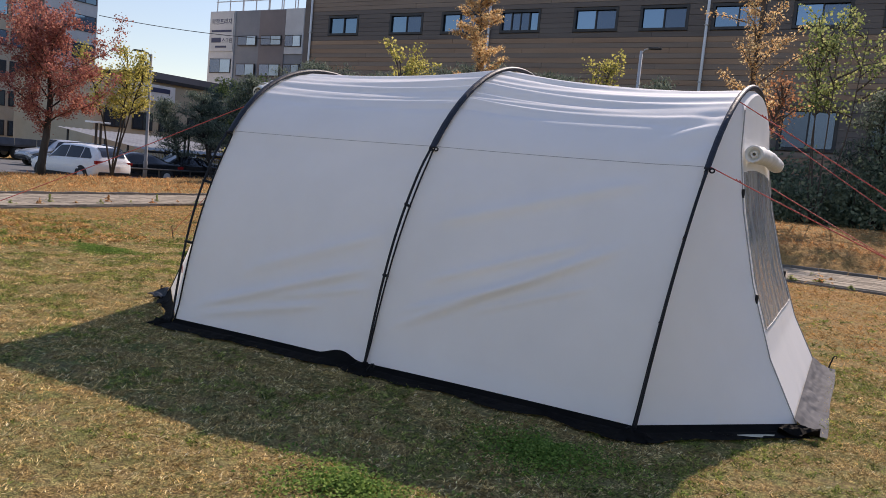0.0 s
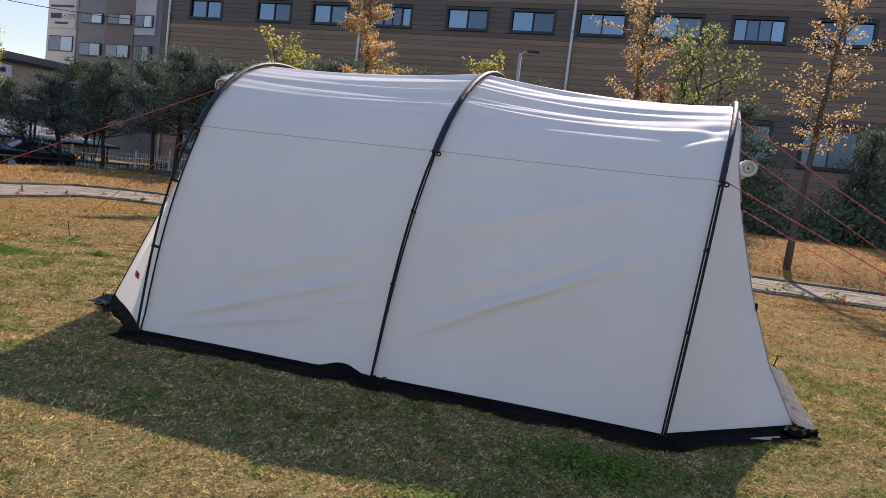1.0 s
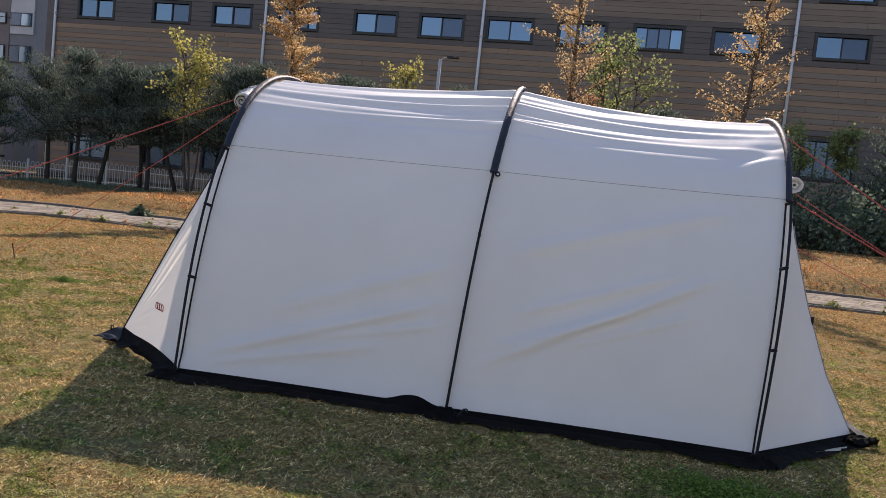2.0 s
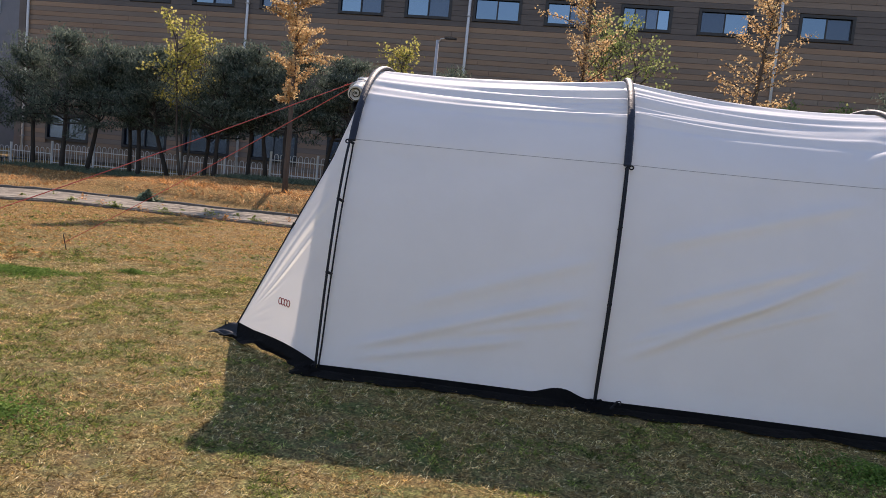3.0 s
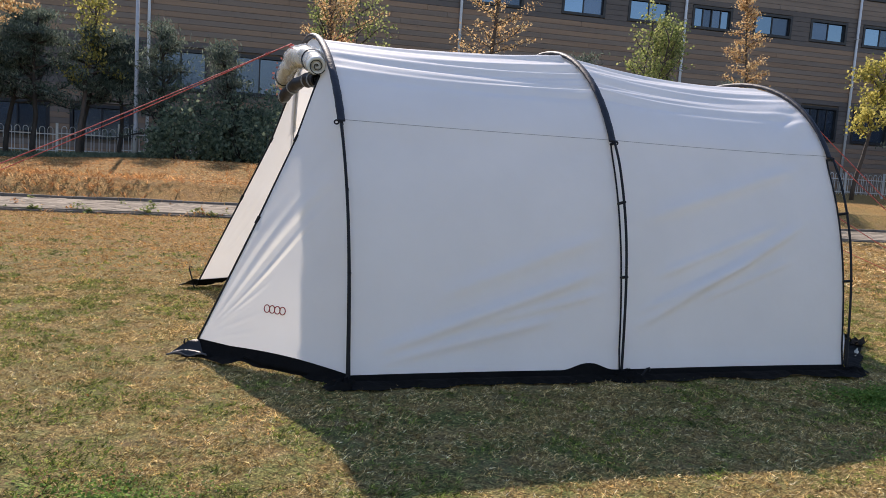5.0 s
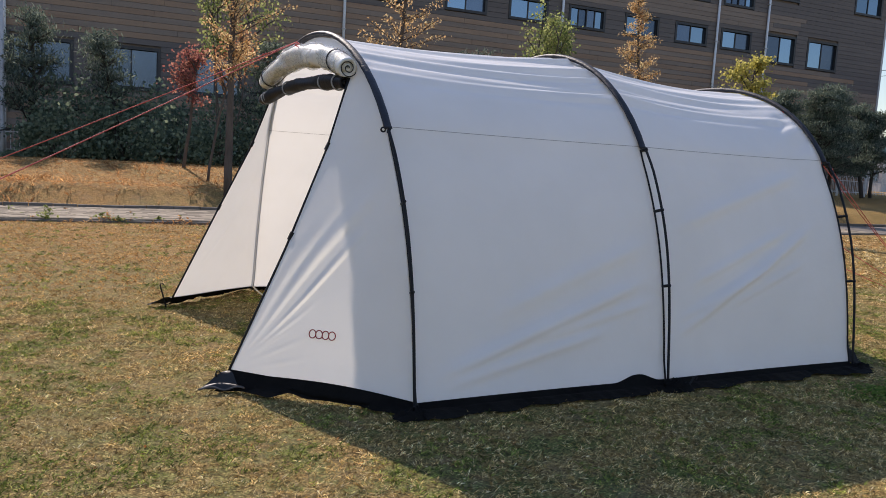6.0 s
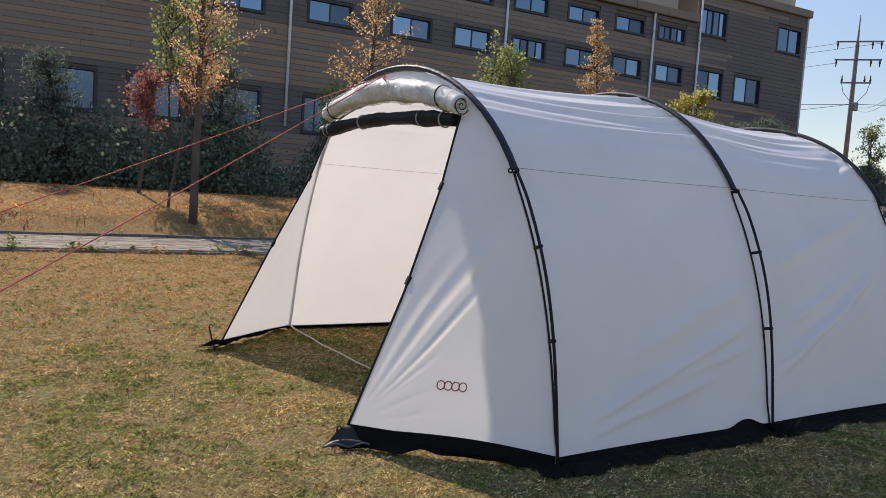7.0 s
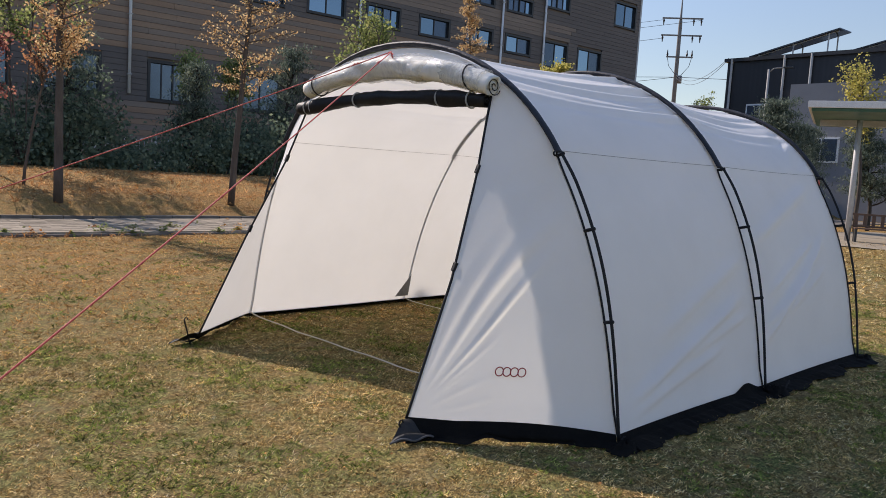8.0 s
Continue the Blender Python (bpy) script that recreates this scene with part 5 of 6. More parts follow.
street_lamp(-10.15, 30.47, 6.05, (0.42, 0.05, 0), "pale grey street lamp in front of the fence")
street_lamp(-31.2, 24.0, 6.05, (-0.28, -0.35, 0), "dull grey street lamp beside the parked cars", POLE_GREY)
street_lamp(30.0, 22.5, 7.6, (0.3, -0.7, 0), "grey street lamp in front of the black hall", SHEETING)

MX, MY = 82.0, 63.0
mast = thing("power_pole", (MX, MY, 0), "grey concrete power pole with crossarms and insulators", "power pole")
part("pole", tube([(MX, MY, -0.2), (MX, MY, 22.8), (MX, MY, 23.3), (MX, MY, 26.4)], [0.34, 0.24, 0.15, 0.06], 12), POLE_GREY, mast, smooth=True)
ACROSS = Vector((math.cos(radians(-50)), math.sin(radians(-50)), 0))
for z, w in ((23.2, 2.6), (21.0, 2.6), (18.2, 1.7)):
    arm = part("crossarm", box(-w, w, -0.09, 0.09, -0.09, 0.09, 0.01, Matrix.Translation((MX, MY - 0.3, z)) @ Matrix.Rotation(radians(-50), 4, "Z")), POLE_GREY, mast)
    for k in (-0.92, 0.55, 0.92):
        c = Vector((MX, MY - 0.3, z)) + ACROSS * w * k
        d = Vector((0, 0, 1 if z < 19 else -1))
        part("insulator", tube([c + d * 0.08, c + d * 0.35, c + d * 0.5, c + d * 0.9], [0.07, 0.15, 0.09, 0.05], 8), FRAME, arm)
for k in (-0.92, 0.92):
    c = Vector((MX, MY - 0.3, 18.2)) + ACROSS * 1.7 * k
    part("down_lead", tube([c, c + Vector((0, 0, -1.2)) - ACROSS * 0.3 * k, Vector((MX, MY - 0.35, 15.4))], 0.035, 5), FRAME, mast)
part("transformer", tube([(MX + 0.3, MY - 0.4, 14.8), (MX + 0.3, MY - 0.4, 15.8)], 0.3, 12), POLE_GREY, mast, smooth=True)


def wire(a, b, sag, r=0.02):
    a, b = Vector(a), Vector(b)
    v, f = tube([a.lerp(b, i / 20) - Vector((0, 0, sag * 4 * (i / 20) * (1 - i / 20))) for i in range(21)], r, 5)
    solid("power_cable", (v, f), FRAME, "black overhead power cable", "cable", "overhead cables")


for z, o in ((23.0, 2.3), (23.0, -2.3), (20.6, -2.3)):
    e = Vector((MX, MY - 0.3, z)) + ACROSS * o
    wire(e, e + Vector((-52, 58, -5.0)), 2.0, 0.025)
wire((MX, MY, 15.6), (MX - 56, MY + 83, 15.8), 0.6, 0.035)
wire((MX, MY, 15.6), (MX + 56, MY - 83, 15.8), 0.6, 0.035)
wire((MX, MY, 15.6), (MX - 30, MY + 36, 11.5), 0.8, 0.03)
wire((MX, MY, 15.6), (45.5, 34, 11.0), 1.4)
wire((MX, MY, 15.9), (45.5, 34, 11.1), 1.2)
wire((-80, 54, 15.0), (-66, 72, 15.5), 0.5, 0.04)


# ---------------------------------------------------------------- car park and buildings to the west
PARK_Z = -0.485
solid("road", boxes([(-75, -28.95, -60, 41.5, -0.9, PARK_Z)]), ASPHALT, "grey asphalt car park and road", "road", kind="structure")
road_kerb = thing("kerb", (-28.4, 12, 0), "grey kerb between lawn and car park", "kerb", kind="structure")
for i in range(60):
    part("kerb_stone", box(-28.95, -28.75, -20 + i, -20 + i + 0.98, -0.75, -0.36, 0.015), KERB, road_kerb)


SUV = ((-1.0, 0.50, 0.80, 0.95, 1.00, 0.68), (-0.97, 0.42, 0.88, 1.08, 1.15, 0.70), (-0.90, 0.36, 0.92, 1.10, 1.42, 0.66), (-0.78, 0.30, 0.93, 1.09, 1.60, 0.64), (-0.5, 0.27, 0.94, 1.07, 1.67, 0.65), (-0.1, 0.26, 0.94, 1.05, 1.69, 0.65),
       (0.15, 0.26, 0.94, 1.04, 1.66, 0.64), (0.30, 0.26, 0.94, 1.03, 1.45, 0.67), (0.46, 0.27, 0.93, 1.02, 1.10, 0.74), (0.75, 0.30, 0.92, 0.95, 1.0, 0.74), (0.93, 0.36, 0.86, 0.82, 0.86, 0.66), (1.0, 0.46, 0.76, 0.66, 0.70, 0.58))
SALOON = ((-1.0, 0.46, 0.78, 0.85, 0.90, 0.66), (-0.95, 0.38, 0.88, 0.98, 1.02, 0.74), (-0.75, 0.30, 0.91, 0.99, 1.05, 0.74), (-0.62, 0.28, 0.92, 0.98, 1.13, 0.70), (-0.35, 0.26, 0.92, 0.97, 1.38, 0.62), (-0.05, 0.25, 0.92, 0.95, 1.45, 0.62),
          (0.12, 0.25, 0.92, 0.95, 1.42, 0.62), (0.30, 0.25, 0.92, 0.94, 1.2, 0.67), (0.45, 0.26, 0.92, 0.93, 0.99, 0.74), (0.78, 0.28, 0.90, 0.85, 0.9, 0.72), (0.94, 0.34, 0.84, 0.74, 0.78, 0.64), (1.0, 0.42, 0.74, 0.60, 0.64, 0.56))


def car(x, y, heading, paint, high, length, label):
    """A lofted hull with flush glass; high: an SUV, otherwise a saloon."""
    t = thing("car", (0, 0, 0), label, "car", "parked cars")
    L = length / 2
    rows = SUV if high else SALOON
    M = Matrix.Translation((x, y, PARK_Z)) @ Matrix.Rotation(radians(heading), 4, "Z")

    def put(name, vf, material, parent, label="", smooth=True):
        return part(name, ([M @ Vector(v) for v in vf[0]], vf[1]), material, parent, label, smooth)

    def section(sx):
        """Bottom, half width, belt height, roof height, roof half width at sx."""
        return [float(np.interp(sx, [r[0] for r in rows], [r[k] for r in rows])) for k in range(1, 6)]
    verts, faces = [], []
    n = 40
    for i in range(n + 1):
        sx = -1 + 2 * i / n
        zb, w, belt, roof, rw = section(sx)
        half = [(w * 0.90, zb), (w, zb + 0.16), (w * 1.01, (zb + belt) / 2), (w, belt - 0.08), (w * 0.965, belt), (rw, roof - 0.06), (rw * 0.86, roof - 0.005), (rw * 0.4, roof + 0.012)]
        verts += [(sx * L, a, b) for a, b in half] + [(sx * L, -a, b) for a, b in half[::-1]]
    for i in range(n):
        for j in range(16):
            a, b = i * 16 + j, i * 16 + (j + 1) % 16
            faces.append((a, b, b + 16, a + 16))
    faces += [tuple(range(16))[::-1], tuple(range(16 * n, 16 * n + 16))]
    body = put("body", (verts, faces), paint, t)
    a0, a1 = (-0.84, 0.37) if high else (-0.62, 0.36)
    for sd in (-1, 1):
        for c0, c1 in ((0.0, 0.24), (0.26, 0.58), (0.60, 1.0)):
            v, f = [], []
            for i in range(9):
                g = c0 + (c1 - c0) * i / 8
                sx = a0 + (a1 - a0) * g
                zb, w, belt, roof, rw = section(sx)
                top = 0.94 * min(1, 0.25 + g / 0.20) * min(1, 0.04 + (1 - g) / 0.16)
                for h in (0.06, max(top, 0.08)):
                    v.append((sx * L, sd * (w * 0.965 + (rw - w * 0.965) * h + 0.012), belt + (roof - 0.06 - belt) * h))
            f = [(2 * i, 2 * i + 1, 2 * i + 3, 2 * i + 2) for i in range(8)]
            put("side_window", (v, f), GLASS_CAR, body, "dark tinted glass")
    for name, b0, b1 in (("windscreen", 0.17 if high else 0.14, 0.44), ("rear_window", -0.79 if high else -0.40, -0.955 if high else -0.66)):
        v = []
        for i in range(7):
            sx = b0 + (b1 - b0) * i / 6
            zb, w, belt, roof, rw = section(sx)
            for e in (-0.84, -0.4, 0.4, 0.84):
                v.append((sx * L + (0.012 if b1 > b0 else -0.012), rw * e, roof + (0.012 if abs(e) > 0.5 else 0.026)))
        put(name, (v, [(4 * i + j, 4 * i + j + 1, 4 * i + j + 5, 4 * i + j + 4) for i in range(6) for j in range(3)]), GLASS_CAR, body, "dark tinted glass")
    r = 0.36 if high else 0.33
    for sx in (-L * 0.60, L * 0.60):
        for sd in (-1, 1):
            put("wheel_arch", tube([(sx, sd * 0.60, r + 0.02), (sx, sd * 0.948, r + 0.02)], r + 0.055, 28), TYRE, body, "", False)
            wheel = put("wheel", tube([(sx, sd * 0.72, r), (sx, sd * 0.74, r), (sx, sd * 0.945, r), (sx, sd * 0.965, r)], [r * 0.9, r, r, r * 0.88], 24), TYRE, t, "black tyre")
            put("rim", tube([(sx, sd * 0.80, r), (sx, sd * 0.968, r), (sx, sd * 0.975, r)], [r * 0.64, r * 0.62, r * 0.2], 12), GALV, wheel, "", False)
    zl = section(-0.97)[2]
    zh = section(0.9)[2]
    for sd in (-1, 1):
        s0, s1 = sorted((sd * 0.42, sd * 0.90))
        put("tail_lamp", boxes([(-L * 0.995, -L * 0.86, s0, s1, zl - 0.17, zl - 0.04)]), TAILLAMP, body, "dark red tail lamp", False)
        s0, s1 = sorted((sd * 0.48, sd * 0.83))
        put("headlamp", boxes([(L * 0.86, L * 0.975, s0, s1, zh - 0.13, zh - 0.03)]), WHITE, body, "clear headlamp", False)
        put("mirror", boxes([(L * 0.33, L * 0.33 + 0.12, sd * 1.0 - 0.09, sd * 1.0 + 0.09, 1.02, 1.15)]), paint, body, "", False)
        put("sill_trim", boxes([(-L * 0.40, L * 0.40, sd * 0.94 - 0.015, sd * 0.94 + 0.015, 0.27, 0.42)]), TYRE, body, "", False)
    put("number_plate", boxes([(-L - 0.02, -L + 0.05, -0.24, 0.24, 0.74, 0.84)]), WHITE, body, "plain white number plate", False)
    put("bumper_trim", boxes([(-L - 0.015, -L * 0.9, -0.76, 0.76, 0.42, 0.58)]), TYRE, body, "black bumper strip", False)
    put("bumper_trim", boxes([(L * 0.9, L + 0.012, -0.66, 0.66, 0.38, 0.54)]), TYRE, body, "black bumper strip", False)
    return t


car(-31.85, 21.1, 182, CARWHITE, True, 4.7, "white sport utility car parked beside the lawn")
car(-34.4, 25.6, 262, CARBLACK, False, 4.8, "black saloon car parked in the car park")
car(-38.8, 25.6, 265, CARBLACK, True, 4.7, "dark sport utility car parked behind others")
car(-36.0, 29.9, 262, CARBLACK, False, 4.8, "black saloon car parked near the pines")
car(-40.5, 33.6, 265, CARBLACK, False, 4.8, "black saloon car parked near the pines")
car(-45.5, 28.6, 265, CARSILVER, True, 4.6, "silver sport utility car parked at the back")

truck = thing("flatbed_truck", (-54, 27, 0), "blue-grey flatbed truck standing by the road", "truck")
bed = part("bed", box(-55.3, -53.0, 20.5, 33.2, 0.92, 1.05, 0.02), TRUCKBLUE, truck)
for i in range(8):
    part("side_board", box(-53.0, -52.92, 20.6 + 1.57 * i, 20.6 + 1.57 * i + 1.5, 1.03, 1.5, 0.02), TRUCKBLUE, bed)
part("chassis", boxes([(-54.9, -53.4, 20.7, 33.0, 0.55, 0.91)]), TYRE, truck)
for y in (24.4, 27.4, 30.4):
    for x in (-55.1, -53.25):
        w = part("wheel", tube([(x - 0.16, y, 0.52), (x - 0.12, y, 0.52), (x + 0.12, y, 0.52), (x + 0.16, y, 0.52)], [0.44, 0.49, 0.49, 0.44], 20), TYRE, truck, smooth=True)
        part("rim", tube([(x + 0.10, y, 0.52), (x + 0.18, y, 0.52), (x + 0.19, y, 0.52)], [0.30, 0.28, 0.1], 14), GALV, w)
part("cab", box(-55.2, -53.0, 17.6, 20.2, 0.5, 2.3, 0.12), TRUCKBLUE, truck)
truck.matrix_basis = Matrix.Translation((0, 0, PARK_Z)) @ truck.matrix_basis


def storey_block(name, label, x0, x1, y0, y1, levels, z_step, wall_m, face, bays, sill=0.9, head=2.5, ground=True):
    """A block of flats or offices; face: the side with windows, '+x' or '-y'."""
    b = thing(name, ((x0 + x1) / 2, (y0 + y1) / 2, 0), label, "building")
    H = levels * z_step
    part("wall", boxes([(x0, x1, y0, y1, -1.2, H)]), wall_m, b)
    part("parapet", boxes([(x0 - 0.1, x1 + 0.1, y0 - 0.1, y1 + 0.1, H, H + 0.5)]), wall_m, b)
    for lv in range(levels):
        z0, z1 = lv * z_step + sill, lv * z_step + head
        for i in range(bays):
            if face == "+x":
                a, c = y0 + (y1 - y0) * (i + 0.08) / bays, y0 + (y1 - y0) * (i + 0.92) / bays
                fr = part("window", boxes([(x1 - 0.05, x1 + 0.06, a - 0.08, c + 0.08, z0 - 0.08, z1 + 0.08)]), FRAME, b)
                n = 2
                for k in range(n):
                    part("pane", boxes([(x1 + 0.03, x1 + 0.075, a + (c - a) * k / n + 0.04, a + (c - a) * (k + 1) / n - 0.04, z0, z1)]), PANE_LIGHT if (i + lv + k) % 3 else PANE_DARK, fr)
            else:
                a, c = x0 + (x1 - x0) * (i + 0.08) / bays, x0 + (x1 - x0) * (i + 0.92) / bays
                fr = part("window", boxes([(a - 0.08, c + 0.08, y0 - 0.06, y0 + 0.05, z0 - 0.08, z1 + 0.08)]), FRAME, b)
                for k in range(2):
                    part("pane", boxes([(a + (c - a) * k / 2 + 0.04, a + (c - a) * (k + 1) / 2 - 0.04, y0 - 0.075, y0 - 0.03, z0, z1)]), PANE_LIGHT if (i + lv + k) % 3 else PANE_DARK, fr)
    return b


west = storey_block("office_block", "white office block with bands of blue glass", -100, -80, 47.8, 53.8, 8, 3.0, CONCRETE, "+x", 2, 1.0, 2.55)
storey_block("office_block", "beige office block with brown piers", -101, -80.6, 26.0, 47.6, 8, 3.0, BEIGE, "+x", 7, 1.0, 2.4)
piers = [tube([(-80.3, y, -1.2), (-80.3, y, 24)], 0.45, 4) for y in (46.9, 40.5, 34.5)]
for k, v in enumerate(piers):
    part("pier", v, MAROON, west)

plaza = thing("commercial_block", (-66, 80, 0), "grey clad commercial block with white sign panels", "building")
part("wall", boxes([(-80.5, -46, 70.2, 90, -1.2, 18.9)]), GREYWALL, plaza)
part("wall_panel", boxes([(-71.8, -67.6, 70.1, 70.22, 4, 18.8)]), MAROON, plaza)
part("wall_panel", boxes([(-67.5, -64.6, 70.05, 70.22, 13.6, 18.9), ]), CONCRETE, plaza)
part("wall_panel", boxes([(-80.6, -76.1, 70.05, 70.22, 4.0, 18.9), ]), CONCRETE, plaza)
for x0, x1, z0, z1 in ((-80.2, -76.4, 11.2, 13.0), (-75.4, -72.2, 14.6, 15.8), (-71.4, -68.0, 14.6, 15.8), (-67.4, -64.8, 14.4, 15.8), (-80.2, -76.4, 7.4, 9.4), (-75.4, -72.2, 10.9, 12.4), (-71.4, -68.0, 10.9, 12.4), (-67.4, -64.8, 10.6, 12.4), (-75.4, -72.2, 7.2, 8.8), (-71.4, -68.0, 7.2, 8.8)):
    w = part("window", boxes([(x0, x1, 69.98, 70.1, z0, z1)]), FRAME, plaza)
    part("pane", boxes([(x0 + 0.1, (x0 + x1) / 2 - 0.04, 69.95, 70.0, z0 + 0.1, z1 - 0.1)]), PANE_DARK, w)
    part("pane", boxes([((x0 + x1) / 2 + 0.04, x1 - 0.1, 69.95, 70.0, z0 + 0.1, z1 - 0.1)]), PANE_LIGHT, w)
sign = part("sign_panel", boxes([(-80.4, -76.2, 69.95, 70.04, 13.9, 18.7)]), CONCRETE, plaza, "white sign panel with navy lettering")


def lettering(text, at, size, parent):
    cu = bpy.data.curves.new("lettering", "FONT")
    cu.body, cu.size, cu.extrude = text, size, 0.01
    ob = bpy.data.objects.new("tmp", cu)
    scene.collection.objects.link(ob)
    bpy.context.view_layer.update()
    me = bpy.data.meshes.new_from_object(ob.evaluated_get(bpy.context.evaluated_depsgraph_get()))
    bpy.data.objects.remove(ob)
    me.transform(Matrix.Translation(at) @ Matrix.Rotation(radians(90), 4, "X"))
    me.materials.clear()
    me.materials.append(TEXTBLUE)
    return part("lettering", me, TEXTBLUE, parent)


lettering("북항프라자", (-80.15, 69.93, 17.3), 0.80, sign)
lettering("스크린", (-78.15, 69.93, 15.0), 0.68, sign)
part("sign_mark", boxes([(-80.05, -78.35, 69.92, 69.945, 15.0, 15.6)]), TEXTBLUE, sign, "plain navy bar")
part("sign_mark", boxes([(-80.1, -76.5, 69.92, 69.945, 16.3, 16.55)]), TEXTBLUE, sign, "plain navy bar")
part("sign_mark", boxes([(-79.3, -77.3, 69.92, 69.945, 14.35, 14.6)]), TEXTBLUE, sign, "plain navy bar")
for i in range(8):
    x = -80 + 2.3 * i
    part("roof_post", tube([(x, 70.6, 18.9), (x, 70.6, 21.6)], 0.07, 6), GALV, plaza)
    part("roof_post", tube([(x, 75, 18.9), (x, 75, 21.6)], 0.07, 6), GALV, plaza)
    part("roof_beam", tube([(x, 70.4, 21.4), (x + 1.0, 76, 21.6)], 0.06, 6), GALV, plaza)
for z in (20.2, 21.5):
    part("roof_rail", tube([(-80.2, 70.6, z), (-62, 70.6, z)], 0.06, 6), GALV, plaza)

shop = thing("low_shop", (-66, 50, 0), "low brown building with a white sign board", "building")
part("wall", boxes([(-72, -60, 40.5, 62, -1.2, 7.2)]), BEIGE, shop)
part("wall_upper", boxes([(-71, -61, 46.0, 61, 7.2, 8.0)]), MAROON, shop)
part("cornice", boxes([(-72.3, -59.7, 40.2, 62.2, 7.0, 7.3)]), FRAME, shop)
board = part("sign_board", boxes([(-59.95, -59.8, 43.6, 48.5, 5.3, 6.75)]), WHITE, shop, "white sign board with grey marks")
part("sign_mark", boxes([(-59.8, -59.76, 45.2, 47.9, 6.1, 6.5)]), TEXTBLUE, board, "plain grey bar")
part("sign_mark", boxes([(-59.8, -59.76, 44.0, 45.4, 5.65, 5.9)]), TEXTBLUE, board, "plain grey bar")
for y in (41.4, 44.2, 47.0, 50.2, 53.2):
    w = part("window", boxes([(-60.02, -59.9, y, y + 2.1, 2.6, 4.2)]), FRAME, shop)
    part("pane", boxes([(-59.93, -59.87, y + 0.1, y + 1.0, 2.7, 4.1)]), PANE_DARK, w)
    part("pane", boxes([(-59.93, -59.87, y + 1.1, y + 2.0, 2.7, 4.1)]), PANE_LIGHT, w)

canopy = thing("canopy", (-44, 36, 0), "pale flat parking canopy on dark posts", "canopy")
part("roof", sheet(lambda a, b: Vector((-49 + 9 * a, 30.6 + 10 * b, 2.05 - 0.95 * a + 0.035 * math.sin(b * 130))), 6, 160), SHEETING, canopy, "pale corrugated sheet")
part("beam", boxes([(-40.05, -39.95, 30.6, 40.6, 0.93, 1.06)]), FRAME, canopy)
for x, z in ((-48.5, 1.95), (-44.5, 1.5), (-40.4, 1.1)):
    for y in (31, 35.6, 40):
        part("post", tube([(x, y, PARK_Z), (x, y, z)], 0.07, 8), FRAME, canopy)
for x, y in ((-33.2, 22.8), (-36.4, 30.6)):
    g = thing("path_light", (x, y, 0.03), "dark path light with a flat white cap", "path light", "path lights")
    part("post", tube([(x - 0.1, y, PARK_Z), (x - 0.1, y, 2.2)], 0.06, 8), BARK_DARK, g)
    part("post", tube([(x + 0.1, y + 0.1, PARK_Z), (x + 0.1, y + 0.1, 2.2)], 0.06, 8), BARK_DARK, g)
    part("cap", box(x - 0.4, x + 0.4, y - 0.4, y + 0.4, 2.2, 2.28, 0.02), WHITE, g)
low_rail = thing("guard_rail", (-28.9, 26, 0), "thin dark rail between lawn and parked cars", "rail")
part("rail", tube([(-30.6, 22.5, 0.30), (-31.5, 36, 0.30)], 0.035, 6), FRAME, low_rail)
for i in range(8):
    part("post", tube([(-30.6 - 0.128 * i, 22.5 + 1.93 * i, PARK_Z), (-30.6 - 0.128 * i, 22.5 + 1.93 * i, 0.30)], 0.04, 6), FRAME, low_rail)

# ---------------------------------------------------------------- east: black hall, shelter, bench, far land
hall = thing("black_hall", (58, 25, 0), "black metal-clad hall with solar panels on its roof", "building")
part("wall", boxes([(45, 75, 4, 33.7, -0.3, 10.7)]), DARKWALL, hall)
part("parapet", boxes([(44.8, 75.2, 3.8, 33.9, 10.7, 10.95)]), FRAME, hall)
part("annex", boxes([(41.5, 45.1, 6, 27.0, -0.3, 8.4)]), GREYWALL, hall, "pale grey annex")
for y, z0, z1 in ((29.7, 6.3, 7.6), (23.5, 3.4, 5.0)):
    x = 45 if y > 27.2 else 41.5
    w = part("window", boxes([(x - 0.08, x + 0.05, y, y + 2.2, z0, z1)]), WHITE, hall)
    part("pane", boxes([(x - 0.12, x - 0.05, y + 0.12, y + 1.05, z0 + 0.12, z1 - 0.12)]), PANE_DARK, w)
    part("pane", boxes([(x - 0.12, x - 0.05, y + 1.15, y + 2.08, z0 + 0.12, z1 - 0.12)]), PANE_DARK, w)
for y in (33.3, 29.3, 27.4):
    part("downpipe", tube([(44.85, y, 0), (44.85, y, 10.9)], 0.09, 8), GALV, hall)
for x0, y1 in ((46.4, 32.4), (49.6, 28.6), (46.4, 22.6)):
    arr = part("solar_panel", box(-0.9, 0.9, -3.25, 3.25, -0.04, 0.04, 0, Matrix.Translation((x0, y1 - 3.2, 11.82)) @ Matrix.Rotation(radians(-13), 4, "X")), SOLAR, hall, "dark solar panels on steel legs")
    for dy, z in ((0.7, 11.2), (3.2, 11.78), (5.6, 12.3)):
        for x in (x0 - 0.7, x0 + 0.7):
            part("leg", tube([(x, y1 - dy, 10.7), (x, y1 - dy, z)], 0.05, 6), GALV, arr)
    part("rail", tube([(x0 - 0.6, y1 - 0.1, 11.02), (x0 - 0.6, y1 - 6.2, 12.44)], 0.05, 6), GALV, arr)

